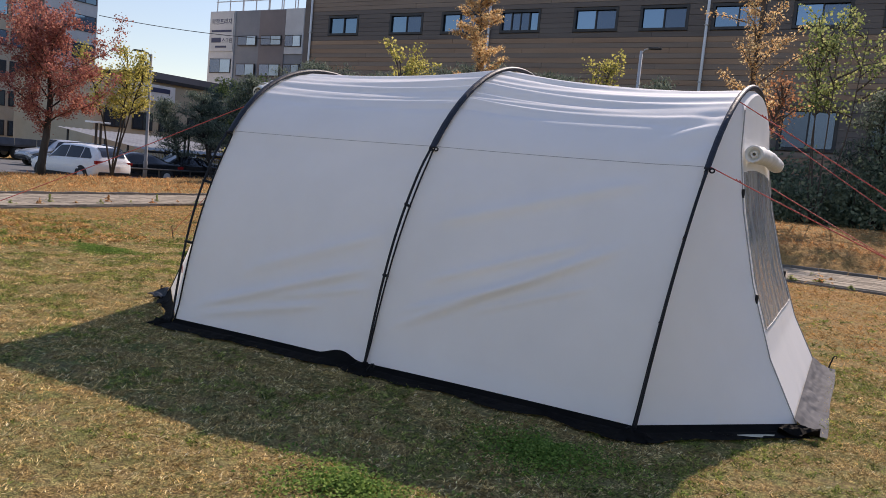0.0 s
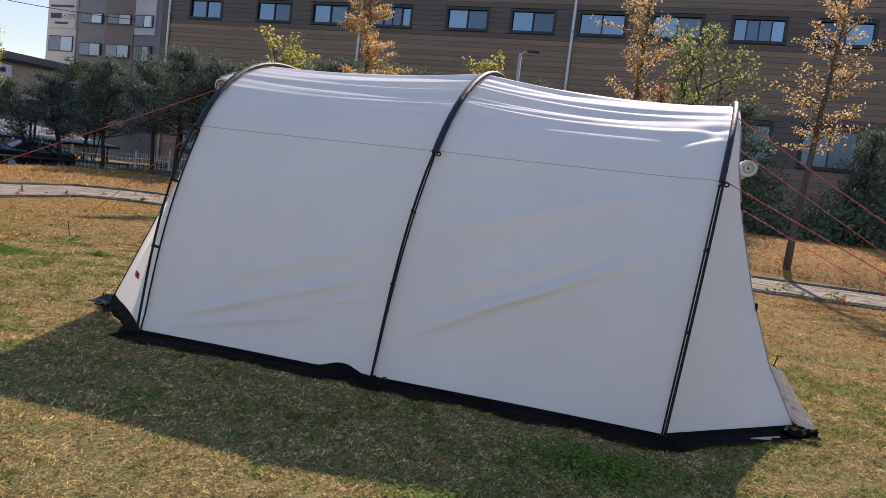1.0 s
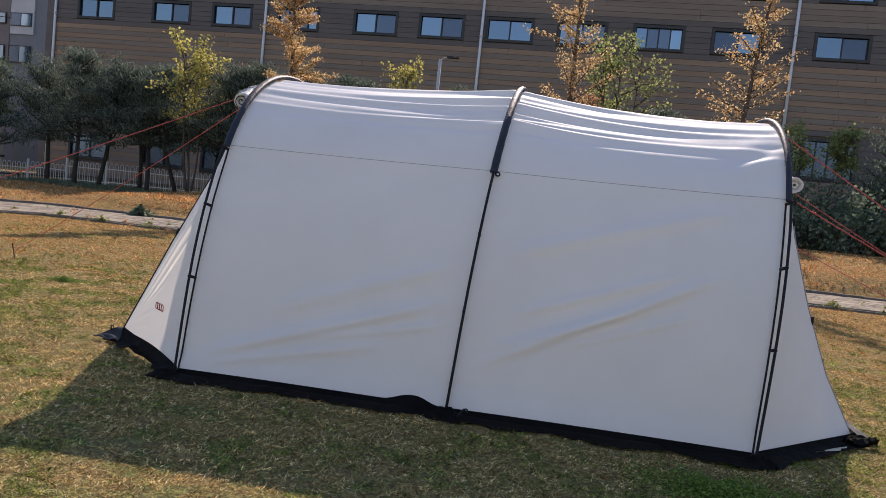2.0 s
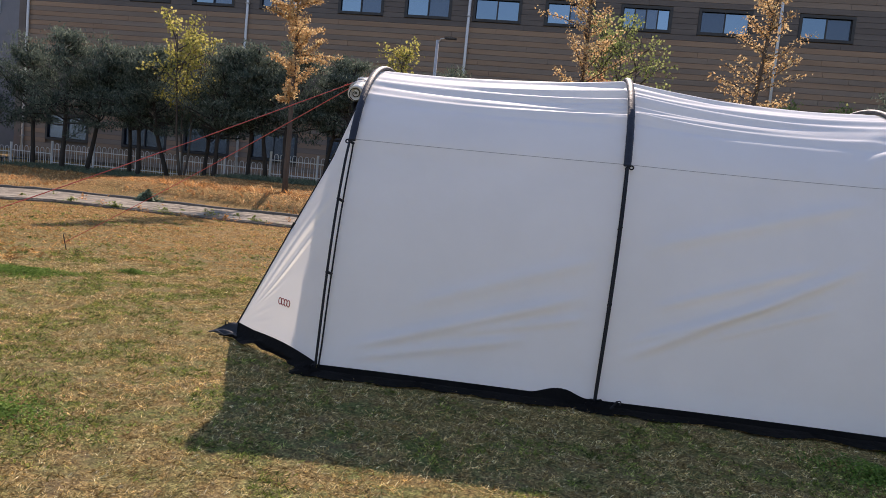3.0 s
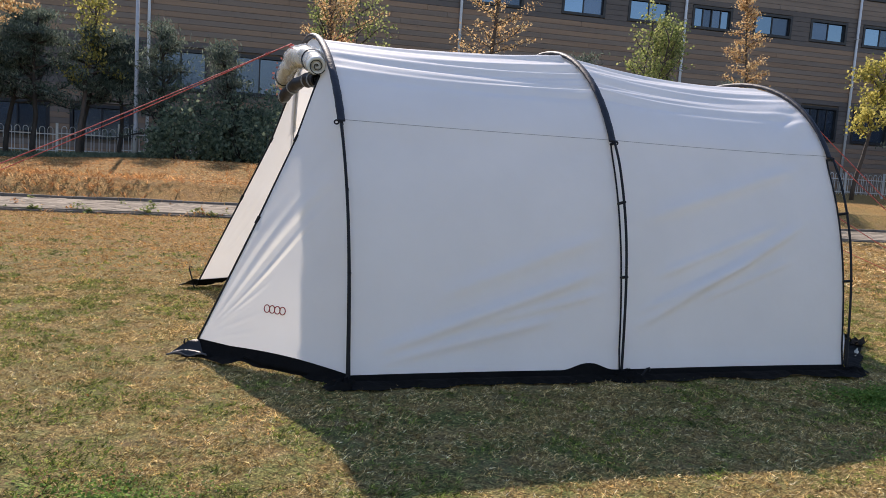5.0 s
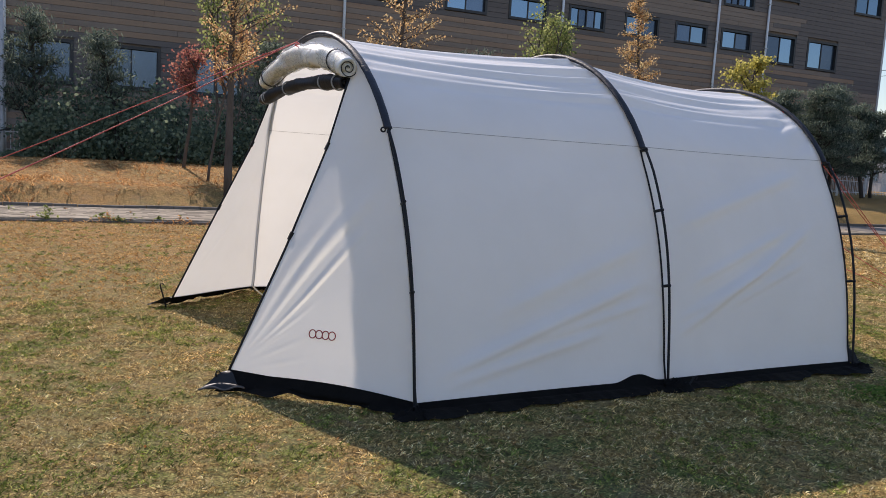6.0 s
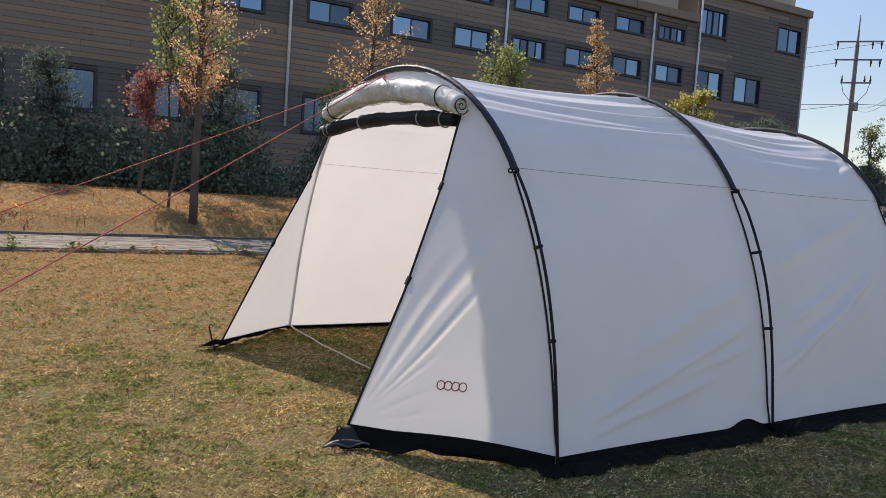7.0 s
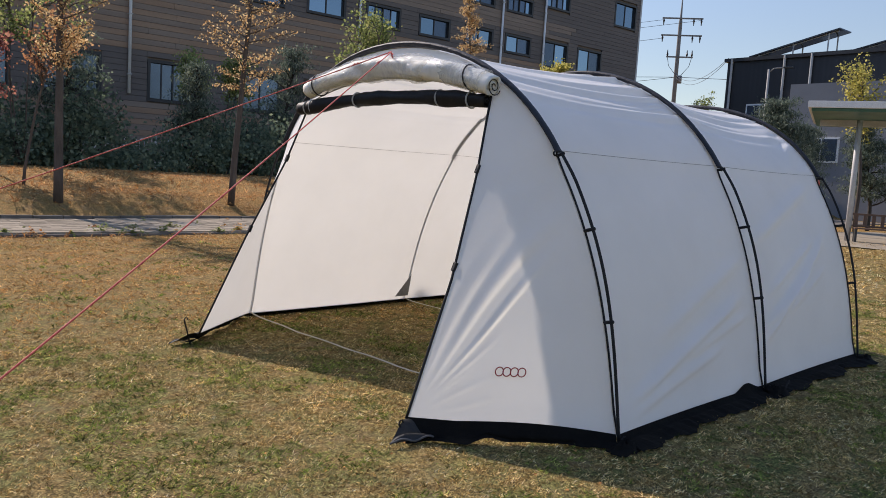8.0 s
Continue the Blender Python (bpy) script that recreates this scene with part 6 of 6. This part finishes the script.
SX, SY = 16.4, 12.2
sz = ground_z(SX, SY)
shelter = thing("park_shelter", (SX, SY, sz), "park shelter with a green roof and pale posts", "shelter")
for dx, dy in ((0, 0), (3.4, 1.4), (1.4, -3.4), (4.8, -2.0)):
    part("post", tube([(SX + dx, SY + dy, sz - 0.1), (SX + dx, SY + dy, sz + 3.72)], 0.085, 12), GALV, shelter, smooth=True)
RM = Matrix.Translation((SX + 2.4, SY - 1.0, sz + 3.97)) @ Matrix.Rotation(radians(-67), 4, "Z")
part("roof", box(-3.2, 3.2, -3.0, 3.0, -0.10, 0.16, 0.06, RM), GREENROOF, shelter, "green sheet roof")
part("fascia", box(-3.3, 3.3, -3.1, -3.0, 0.0, 0.2, 0.02, RM), WHITE, shelter)
part("fascia", box(-3.3, -3.2, -3.0, 3.1, 0.0, 0.2, 0.02, RM), WHITE, shelter)
part("beam", box(-3.0, 3.0, -0.1, 0.1, -0.3, -0.1, 0.01, RM), GALV, shelter)
solid("plaza_paving", sheet(lambda a, b: Vector((13.5 + 12 * a, 6.5 + 8.5 * b, 0)) + Vector((0, 0, 0.03 + ground_z(13.5 + 12 * a, 6.5 + 8.5 * b))), 14, 10), PAVER_FAR, "pale paving under the park shelter", "pavement", kind="structure")
bench = thing("park_bench", (16.6, 11.2, sz), "brown slatted park bench under the shelter", "bench")
BMX = Matrix.Translation((16.6, 11.25, sz)) @ Matrix.Rotation(radians(-62), 4, "Z")
for k in range(4):
    part("seat_slat", box(-0.8, 0.8, -0.22 + 0.12 * k, -0.12 + 0.12 * k, 0.43, 0.47, 0.008, BMX), WOOD, bench)
for k in range(7):
    part("back_slat", box(-0.78 + 0.24 * k, -0.68 + 0.24 * k, 0.27, 0.31, 0.50, 0.86, 0.008, BMX), WOOD, bench)
for k in (0.48, 0.84):
    part("back_rail", box(-0.85, 0.85, 0.26, 0.32, k, k + 0.06, 0.008, BMX), WOOD, bench)
for k in (-0.75, 0.75):
    part("leg", box(k - 0.03, k + 0.03, -0.2, 0.3, 0.0, 0.45, 0.01, BMX), FRAME, bench)


def hills():
    verts, faces = [], []
    n = 160
    for i in range(n + 1):
        a = 2 * math.pi * i / n
        h = 16 + 22 * (0.5 + 0.5 * noise.noise((math.cos(a) * 3, math.sin(a) * 3, 9.0))) + 8 * noise.noise((math.cos(a) * 11, math.sin(a) * 11, 2.0))
        verts += [(1500 * math.cos(a), 1500 * math.sin(a), -5), (1560 * math.cos(a), 1560 * math.sin(a), max(4, h)), (1700 * math.cos(a), 1700 * math.sin(a), -5)]
    for i in range(n):
        for j in range(2):
            faces.append((3 * i + j, 3 * i + j + 1, 3 * i + j + 4, 3 * i + j + 3))
    return verts, faces


solid("far_hills", hills(), HILL, "low hills on the horizon, haze painted into their colour", "hills", kind="structure", smooth=True)
for i, (x, y, w, d, h) in enumerate(((95, 78, 16, 10, 6), (120, 96, 22, 12, 8), (150, 95, 18, 14, 7), (88, 100, 12, 12, 9))):
    f = thing("far_warehouse", (x, y, 0), "pale far-off warehouse with a low roof", "building")
    part("wall", boxes([(x - w / 2, x + w / 2, y - d / 2, y + d / 2, -0.3, h)]), CONCRETE, f)
    part("roof", ([(x - w / 2, y - d / 2, h), (x + w / 2, y - d / 2, h), (x + w / 2, y + d / 2, h), (x - w / 2, y + d / 2, h), (x - w / 2, y, h + 2), (x + w / 2, y, h + 2)], [(0, 1, 5, 4), (2, 3, 4, 5), (0, 4, 3), (1, 2, 5)]), TRUCKBLUE if i % 2 else GREENROOF, f)
    for k in range(4):
        part("window", boxes([(x - w / 2 - 0.05, x - w / 2 + 0.05, y - d / 2 + d * (k + 0.2) / 4, y - d / 2 + d * (k + 0.8) / 4, 2.2, 3.6)]), PANE_DARK, f)
tower = thing("water_tower", (130, 84, 0), "small blue-grey water tower far off", "tower")
part("tank", tube([(130, 84, 11), (130, 84, 12), (130, 84, 14), (130, 84, 15)], [0.8, 2.0, 2.0, 0.7], 12), TRUCKBLUE, tower)
part("shaft", tube([(130, 84, -0.2), (130, 84, 11.1)], 0.6, 10), GALV, tower)


# ---------------------------------------------------------------- pavers, grass and small growth
rng = np.random.default_rng(7)
paver_mesh = mesh_from("paver", *boxes([(-0.19, 0.19, -0.09, 0.09, 0.0, 0.045)]), PAVER)
far_pavers, count = [], 0
length_steps = 330
for i in range(length_steps):
    a0, b0 = path_edge((i + 0.5) / length_steps), path_outer((i + 0.5) / length_steps)
    a1 = path_edge((i + 1.5) / length_steps if i < length_steps - 1 else 1.0)
    width = (b0 - a0).length
    step = (a1 - a0).length
    d = (b0 - a0).normalized()
    nx = max(1, int(step / 0.40 + 0.5))
    for q in range(nx):
        for r in range(int(width / 0.195)):
            c = a0 + (a1 - a0) * ((q + 0.5 * (r % 2)) / nx) + d * (0.1 + 0.195 * r)
            if c.x > 16 or c.y < 4:
                continue
            near = -8.4 < c.x < -3.6 and c.y > 15
            if near and count < 300:
                ob = part("paver", paver_mesh, PAVER, path_bed)
                ob.matrix_basis = Matrix.Translation((c.x, c.y, 0.021 - LOW_PATH + rng.uniform(0, 0.008))) @ Matrix.Rotation(math.atan2(d.y, d.x) - math.pi / 2 + rng.normal(0, 0.02), 4, "Z")
                count += 1
            else:
                h = 0.061 - LOW_PATH + rng.uniform(0, 0.008)
                s = d.cross(Vector((0, 0, 1)))
                far_pavers.append(([Vector((0, 0, h)) + c + s * (0.19 * e) + d * (0.09 * g) for e, g in ((-1, -1), (1, -1), (1, 1), (-1, 1))] + [Vector((0, 0, 0.02 - LOW_PATH)) + c + s * (0.19 * e) + d * (0.09 * g) for e, g in ((-1, -1), (1, -1), (1, 1), (-1, 1))],
                                   [(0, 1, 2, 3), (0, 4, 5, 1), (1, 5, 6, 2), (2, 6, 7, 3), (3, 7, 4, 0)]))
ob = part("pavers", join(*far_pavers), PAVER_FAR, path_bed)
ob["kind"] = "stuff"


def inside_path(x, y):
    """True on the paved path."""
    yn = np.interp(x, (-16, -14, -6, 4, 14, 40), (16.15, 16.2, 16.7, 17.3, 17.9, 19.5))
    yo = np.interp(x, (-18.4, -14, -6, 4, 14, 40), (18.9, 19.0, 19.6, 20.3, 21.0, 22.7))
    xi = np.interp(y, (2, 8.93, 12.6, 15.2), (-14.4, -15.56, -16.3, -16.9))
    xo = np.interp(y, (2, 9.4, 13.3, 17.9), (-17.1, -18.25, -18.95, -19.6))
    return ((x > -17.2) & (y > yn) & (y < yo)) | ((x < xi) & (x > xo) & (y < 19.2))


def ground_zs(x, y):
    def s01(a):
        a = np.clip(a, 0, 1)
        return a * a * (3 - 2 * a)
    z = 0.006 * np.sin(x * 1.1 + 0.7 * np.sin(y * 0.9)) * np.cos(y * 1.3 + 0.5 * np.sin(x * 0.7))
    beyond = y - (17.05 + 0.06 * x) - 3.3
    z += (0.44 + LOW_PATH) * s01(beyond / 1.2) * s01((x + 20.5) / 3)
    z += (0.14 + 0.28 * s01((x + 15) / 7)) * s01((beyond - 1.5) / 5) * s01((x + 33) / 4)
    z -= LOW_PATH * np.maximum(s01((y - 9) / 6.5) * s01((x + 22) / 2), s01((-11.5 - x) / 3.5) * s01((x + 22) / 2) * s01((20 - y) / 1.0))
    z -= 0.52 * s01((-28.2 - x) / 1.2) * s01((34 - y) / 4)
    return z + 0.08 * s01((x - 8) / 6) * s01((18 - y) / 4) * s01((y + 30) / 20)


def blades(n, x0, x1, y0, y1, ln, wd, seed, flat=0.8, keep=None, per=9):
    """Grass in tufts: bent blades that spread from one root."""
    r = np.random.default_rng(seed)
    tufts = n // per
    x, y = r.uniform(x0, x1, tufts), r.uniform(y0, y1, tufts)
    edge = np.minimum(np.minimum(x - x0, x1 - x), np.minimum(y - y0, y1 - y))
    ok = ~inside_path(x, y) & ~under_tent(x, y) & (r.uniform(0, 1, tufts) < edge / 0.9 + 0.5 * (value_noise(x, y, 0.5, 9) - 0.5))
    if keep is not None:
        ok &= keep(x, y)
    x, y = x[ok], y[ok]
    m = len(x)
    root = np.stack([x, y, ground_zs(x, y) - 0.004], 1)
    size = r.uniform(0.6, 1.4, (m, 1))
    az = r.uniform(0, 2 * np.pi, (m, per))
    lean = np.clip(r.normal(flat, 0.35, (m, per)), 0.1, 1.45)
    L = ln * r.uniform(0.5, 1.4, (m, per)) * size
    W = wd * r.uniform(0.7, 1.4, (m, per))
    dirv = np.stack([np.cos(az) * np.sin(lean), np.sin(az) * np.sin(lean), np.cos(lean)], 2)
    perp = np.stack([-np.sin(az), np.cos(az), np.zeros((m, per))], 2)
    mid = root[:, None] + dirv * (0.45 * L)[..., None] + perp * W[..., None]
    tip = root[:, None] + dirv * L[..., None] + np.stack([0.2 * L * np.cos(az), 0.2 * L * np.sin(az), -0.15 * L], 2)
    v = np.concatenate([root[:, None], mid, tip], 1).reshape(-1, 3)
    base = np.arange(m)[:, None] * (2 * per + 1)
    k = np.arange(per)[None]
    f = np.stack([base + 0 * k, base + 1 + k, base + 1 + per + k], 2).reshape(-1, 3)
    return v, f


def under_tent(x, y):
    """Ground that the mud skirts and the tent's walls hide."""
    u = (x - TC.x) * AX_U.x + (y - TC.y) * AX_U.y
    w = (x - TC.x) * AX_V.x + (y - TC.y) * AX_V.y
    return (np.abs(u) < 2.0) & (np.abs(w) > 2.03) & (np.abs(w) < 2.15)


LATTICE = np.random.default_rng(19).uniform(0, 1, (128, 128))


def value_noise(x, y, size, off=0):
    """Smooth random field, 0 to 1, with cells of the given size in metres."""
    gx, gy = x / size + 40.3 + off * 7.7, y / size + 23.9 + off * 5.1
    i, j = np.floor(gx).astype(int), np.floor(gy).astype(int)
    fx, fy = gx - i, gy - j
    fx, fy = fx * fx * (3 - 2 * fx), fy * fy * (3 - 2 * fy)
    at = lambda a, b: LATTICE[a % 128, b % 128]
    return (at(i, j) * (1 - fx) + at(i + 1, j) * fx) * (1 - fy) + (at(i, j + 1) * (1 - fx) + at(i + 1, j + 1) * fx) * fy


def green_share(x, y):
    """How green the turf is: clumps a hand or two wide, denser in some drifts."""
    clump = 0.55 * value_noise(x, y, 0.27, 1) + 0.30 * value_noise(x, y, 0.11, 2) + 0.15 * value_noise(x, y, 0.05, 3)
    drift = value_noise(x, y, 1.9, 4)
    level = 0.555 - 0.17 * (drift - 0.4) + 0.10 * np.clip((y - 8.0) / 6.0, 0, 1)
    return np.clip((clump - level) / 0.07, 0.0, 1.0)


def patchy(x, y):
    """Thin and thick places in the turf; little straw where it is green."""
    r = np.random.default_rng(5)
    n = 0.40 * value_noise(x, y, 0.34, 6) + 0.35 * value_noise(x, y, 0.12, 7) + 0.25 * value_noise(x, y, 0.05, 8)
    return r.uniform(0, 1, len(x)) < np.clip((n - 0.34) / 0.14, 0.14, 1) * (1 - 0.72 * green_share(x, y))


def lawn_of(material, vf, label):
    tagged(new("grass", fast_mesh("grass", vf[0], vf[1], material)), label, "grass", kind="stuff")


def greener(x, y):
    """Where green shoots come through."""
    return np.random.default_rng(6).uniform(0, 1, len(x)) < 0.025 + 0.975 * green_share(x, y)


lawn_of(STRAW, blades(1560000, -10.4, 3.4, 0.8, 9.0, 0.023, 0.0023, 31, 0.95, patchy, 3), "short dry straw-coloured grass")
lawn_of(SPROUT, blades(860000, -10.4, 3.4, 0.8, 9.0, 0.026, 0.0024, 44, 0.8, greener, 4), "green shoots coming through the dry lawn")
lawn_of(STRAW_RED, blades(440000, -17.4, 6.6, 7.8, 17.6, 0.036, 0.0040, 32, 0.95, patchy, 3), "dry reddish straw lawn towards the path")
lawn_of(SPROUT, blades(190000, -17.4, 6.6, 7.8, 17.6, 0.042, 0.0046, 45, 0.85, greener, 6), "green shoots in the far lawn")
lawn_of(STRAW_RED, blades(130000, -16.2, -9.4, -1.6, 8.8, 0.06, 0.0055, 33, 1.0, patchy, 7), "dry straw-coloured lawn to the west")
lawn_of(SPROUT, blades(70000, -16.2, -9.4, -1.6, 8.8, 0.06, 0.0055, 46, 0.8, greener, 8), "green shoots in the western lawn")
lawn_of(STRAW, blades(110000, -15.0, 9.0, -8.0, 1.8, 0.055, 0.0055, 48, 1.0, patchy, 7), "dry straw-coloured lawn to the south")
lawn_of(SPROUT, blades(60000, -15.0, 9.0, -8.0, 1.8, 0.055, 0.0055, 49, 0.85, greener, 8), "green shoots in the southern lawn")
lawn_of(STRAW, blades(110000, 2.4, 16.6, 1.0, 17.6, 0.07, 0.007, 35, 1.0, patchy, 7), "dry straw-coloured lawn to the east")


def tuft_field(n, x0, x1, y0, y1, ln, seed, material, label, wd=0.008, flat=0.45):
    v, f = blades(n, x0, x1, y0, y1, ln, wd, seed, flat, None, 4)
    tagged(new("dry_grass", fast_mesh("dry_grass", v, f, material)), label, "grass", kind="stuff")


tuft_field(200000, -19.5, 14.0, 19.0, 27.6, 0.055, 36, TUFT, "matted dry orange-brown grass on the bank", 0.0055, 1.0)
tuft_field(3500, -17.0, -7.5, 19.4, 22.4, 0.15, 37, TUFT, "tall dry weeds along the kerb")
tuft_field(2500, -7.5, 10.0, 19.9, 26.0, 0.14, 41, TUFT, "scattered dry weeds on the bank")
tuft_field(40000, -28.4, -18.5, 2.0, 31.0, 0.09, 38, TUFT, "dry grass strip beside the car park")
tuft_field(60000, -36.0, -9.0, 27.6, 33.4, 0.16, 39, LEAF_HEDGE, "dark undergrowth below the pines", 0.014)


for i in range(9):
    x = -16.0 + 2.2 * i
    y = float(np.interp(x + 1.1, (-16, -14, -6, 4, 14), (16.15, 16.2, 16.7, 17.3, 17.9)))
    tuft_field(420 + 90 * (i % 3), x, x + 2.4, y - 0.22, y + 0.10, 0.10, 600 + i, TUFT, "dry brown weeds along the path's near edge", 0.006, 0.6)


def leaf_patch(name, cx, cy, rx, ry, n, size, seed, label, material=CLOVER, tall=0.04):
    r = np.random.default_rng(seed)
    a, d = r.uniform(0, 2 * np.pi, n), np.abs(r.normal(0, 0.5, n))
    k = 1 + 0.35 * np.sin(a * 3 + seed) + 0.2 * np.sin(a * 7 + 2 * seed)
    x, y = cx + rx * d * k * np.cos(a), cy + ry * d * k * np.sin(a)
    z = ground_zs(x, y) + r.uniform(0.006, tall, n) * np.exp(-d)
    c = np.stack([x, y, z], 1)
    nrm = r.normal(0, 0.45, (n, 3)) + np.array((0, 0, 1.0))
    nrm /= np.linalg.norm(nrm, axis=1, keepdims=True)
    t = np.cross(nrm, r.normal(0, 1, (n, 3)))
    t /= np.linalg.norm(t, axis=1, keepdims=True)
    b = np.cross(nrm, t)
    s = size * r.uniform(0.6, 1.4, (n, 1))
    v = np.stack([c - t * s, c + b * s * 0.7, c + t * s, c - b * s * 0.7], 1).reshape(-1, 3)
    tagged(new(name, fast_mesh(name, v, np.arange(4 * n).reshape(-1, 4), material)), label, "weeds", kind="stuff")


PATCHES = ((-9.25, 6.74, 0.66, 0.30, 6500), (-1.5, 4.1, 0.5, 0.42, 3600), (-1.95, 3.0, 0.55, 0.35, 2600), (-6.25, 2.9, 0.5, 0.40, 1600), (-8.42, 7.48, 0.20, 0.14, 900), (-0.3, 3.4, 0.6, 0.4, 700))
for i, (x, y, rx, ry, n) in enumerate(PATCHES):
    leaf_patch("clover_patch", x, y, rx, ry, int(1.7 * n), 0.0085, 200 + i, "green clover patch in the dry lawn", CLOVER, 0.06)
for i in range(56):
    x = -17 + 22 * i / 56 + 0.6 * math.sin(i * 4.1)
    leaf_patch("path_weed", x, float(np.interp(x, (-16, -14, -6, 4, 14), (16.15, 16.2, 16.7, 17.3, 17.9))) + (-0.05, 0.15, 0.0, 0.9, 0.1)[i % 5], 0.12 + 0.1 * (i % 4), 0.09, 60 + 40 * (i % 3), 0.028, 300 + i, "small green weeds at the path's edge", LEAF_GREEN if i % 3 else TUFT, 0.10 + 0.05 * (i % 4))
for i in range(46):
    x = -18 + 24 * i / 46 + 0.5 * math.sin(i * 2.7)
    y = float(np.interp(x, (-16, -14, -6, 4, 14), (16.15, 16.2, 16.7, 17.3, 17.9))) + (0.12, 0.9, 1.7, 0.3, 2.4)[i % 5] + 0.2 * math.sin(i * 1.9)
    leaf_patch("path_weed", x, y, 0.10 + 0.05 * (i % 3), 0.07, 30 + 15 * (i % 4), 0.022, 400 + i, "dry weeds in the joints of the path", (TUFT, STRAW_RED, LEAF_GREEN)[i % 3], 0.07 + 0.05 * (i % 3))
for i in range(14):
    leaf_patch("path_weed", -15.7 - 0.18 * (i * 0.55) + 0.25 * math.sin(i * 2.1), 7.6 + 0.55 * i, 0.10, 0.12, 60 + 20 * (i % 3), 0.026, 460 + i, "green weeds along the path's edge", LEAF_GREEN if i % 2 else TUFT, 0.14 + 0.06 * (i % 3))
leaf_patch("kerb_bush", -15.3, 18.9, 0.45, 0.25, 900, 0.05, 340, "low dark green bush on the kerb", LEAF_HEDGE, 0.4)
leaf_patch("fallen_leaves", -5.0, 5.0, 6.0, 4.0, 240, 0.011, 350, "scattered fallen brown leaves", TUFT, 0.02)
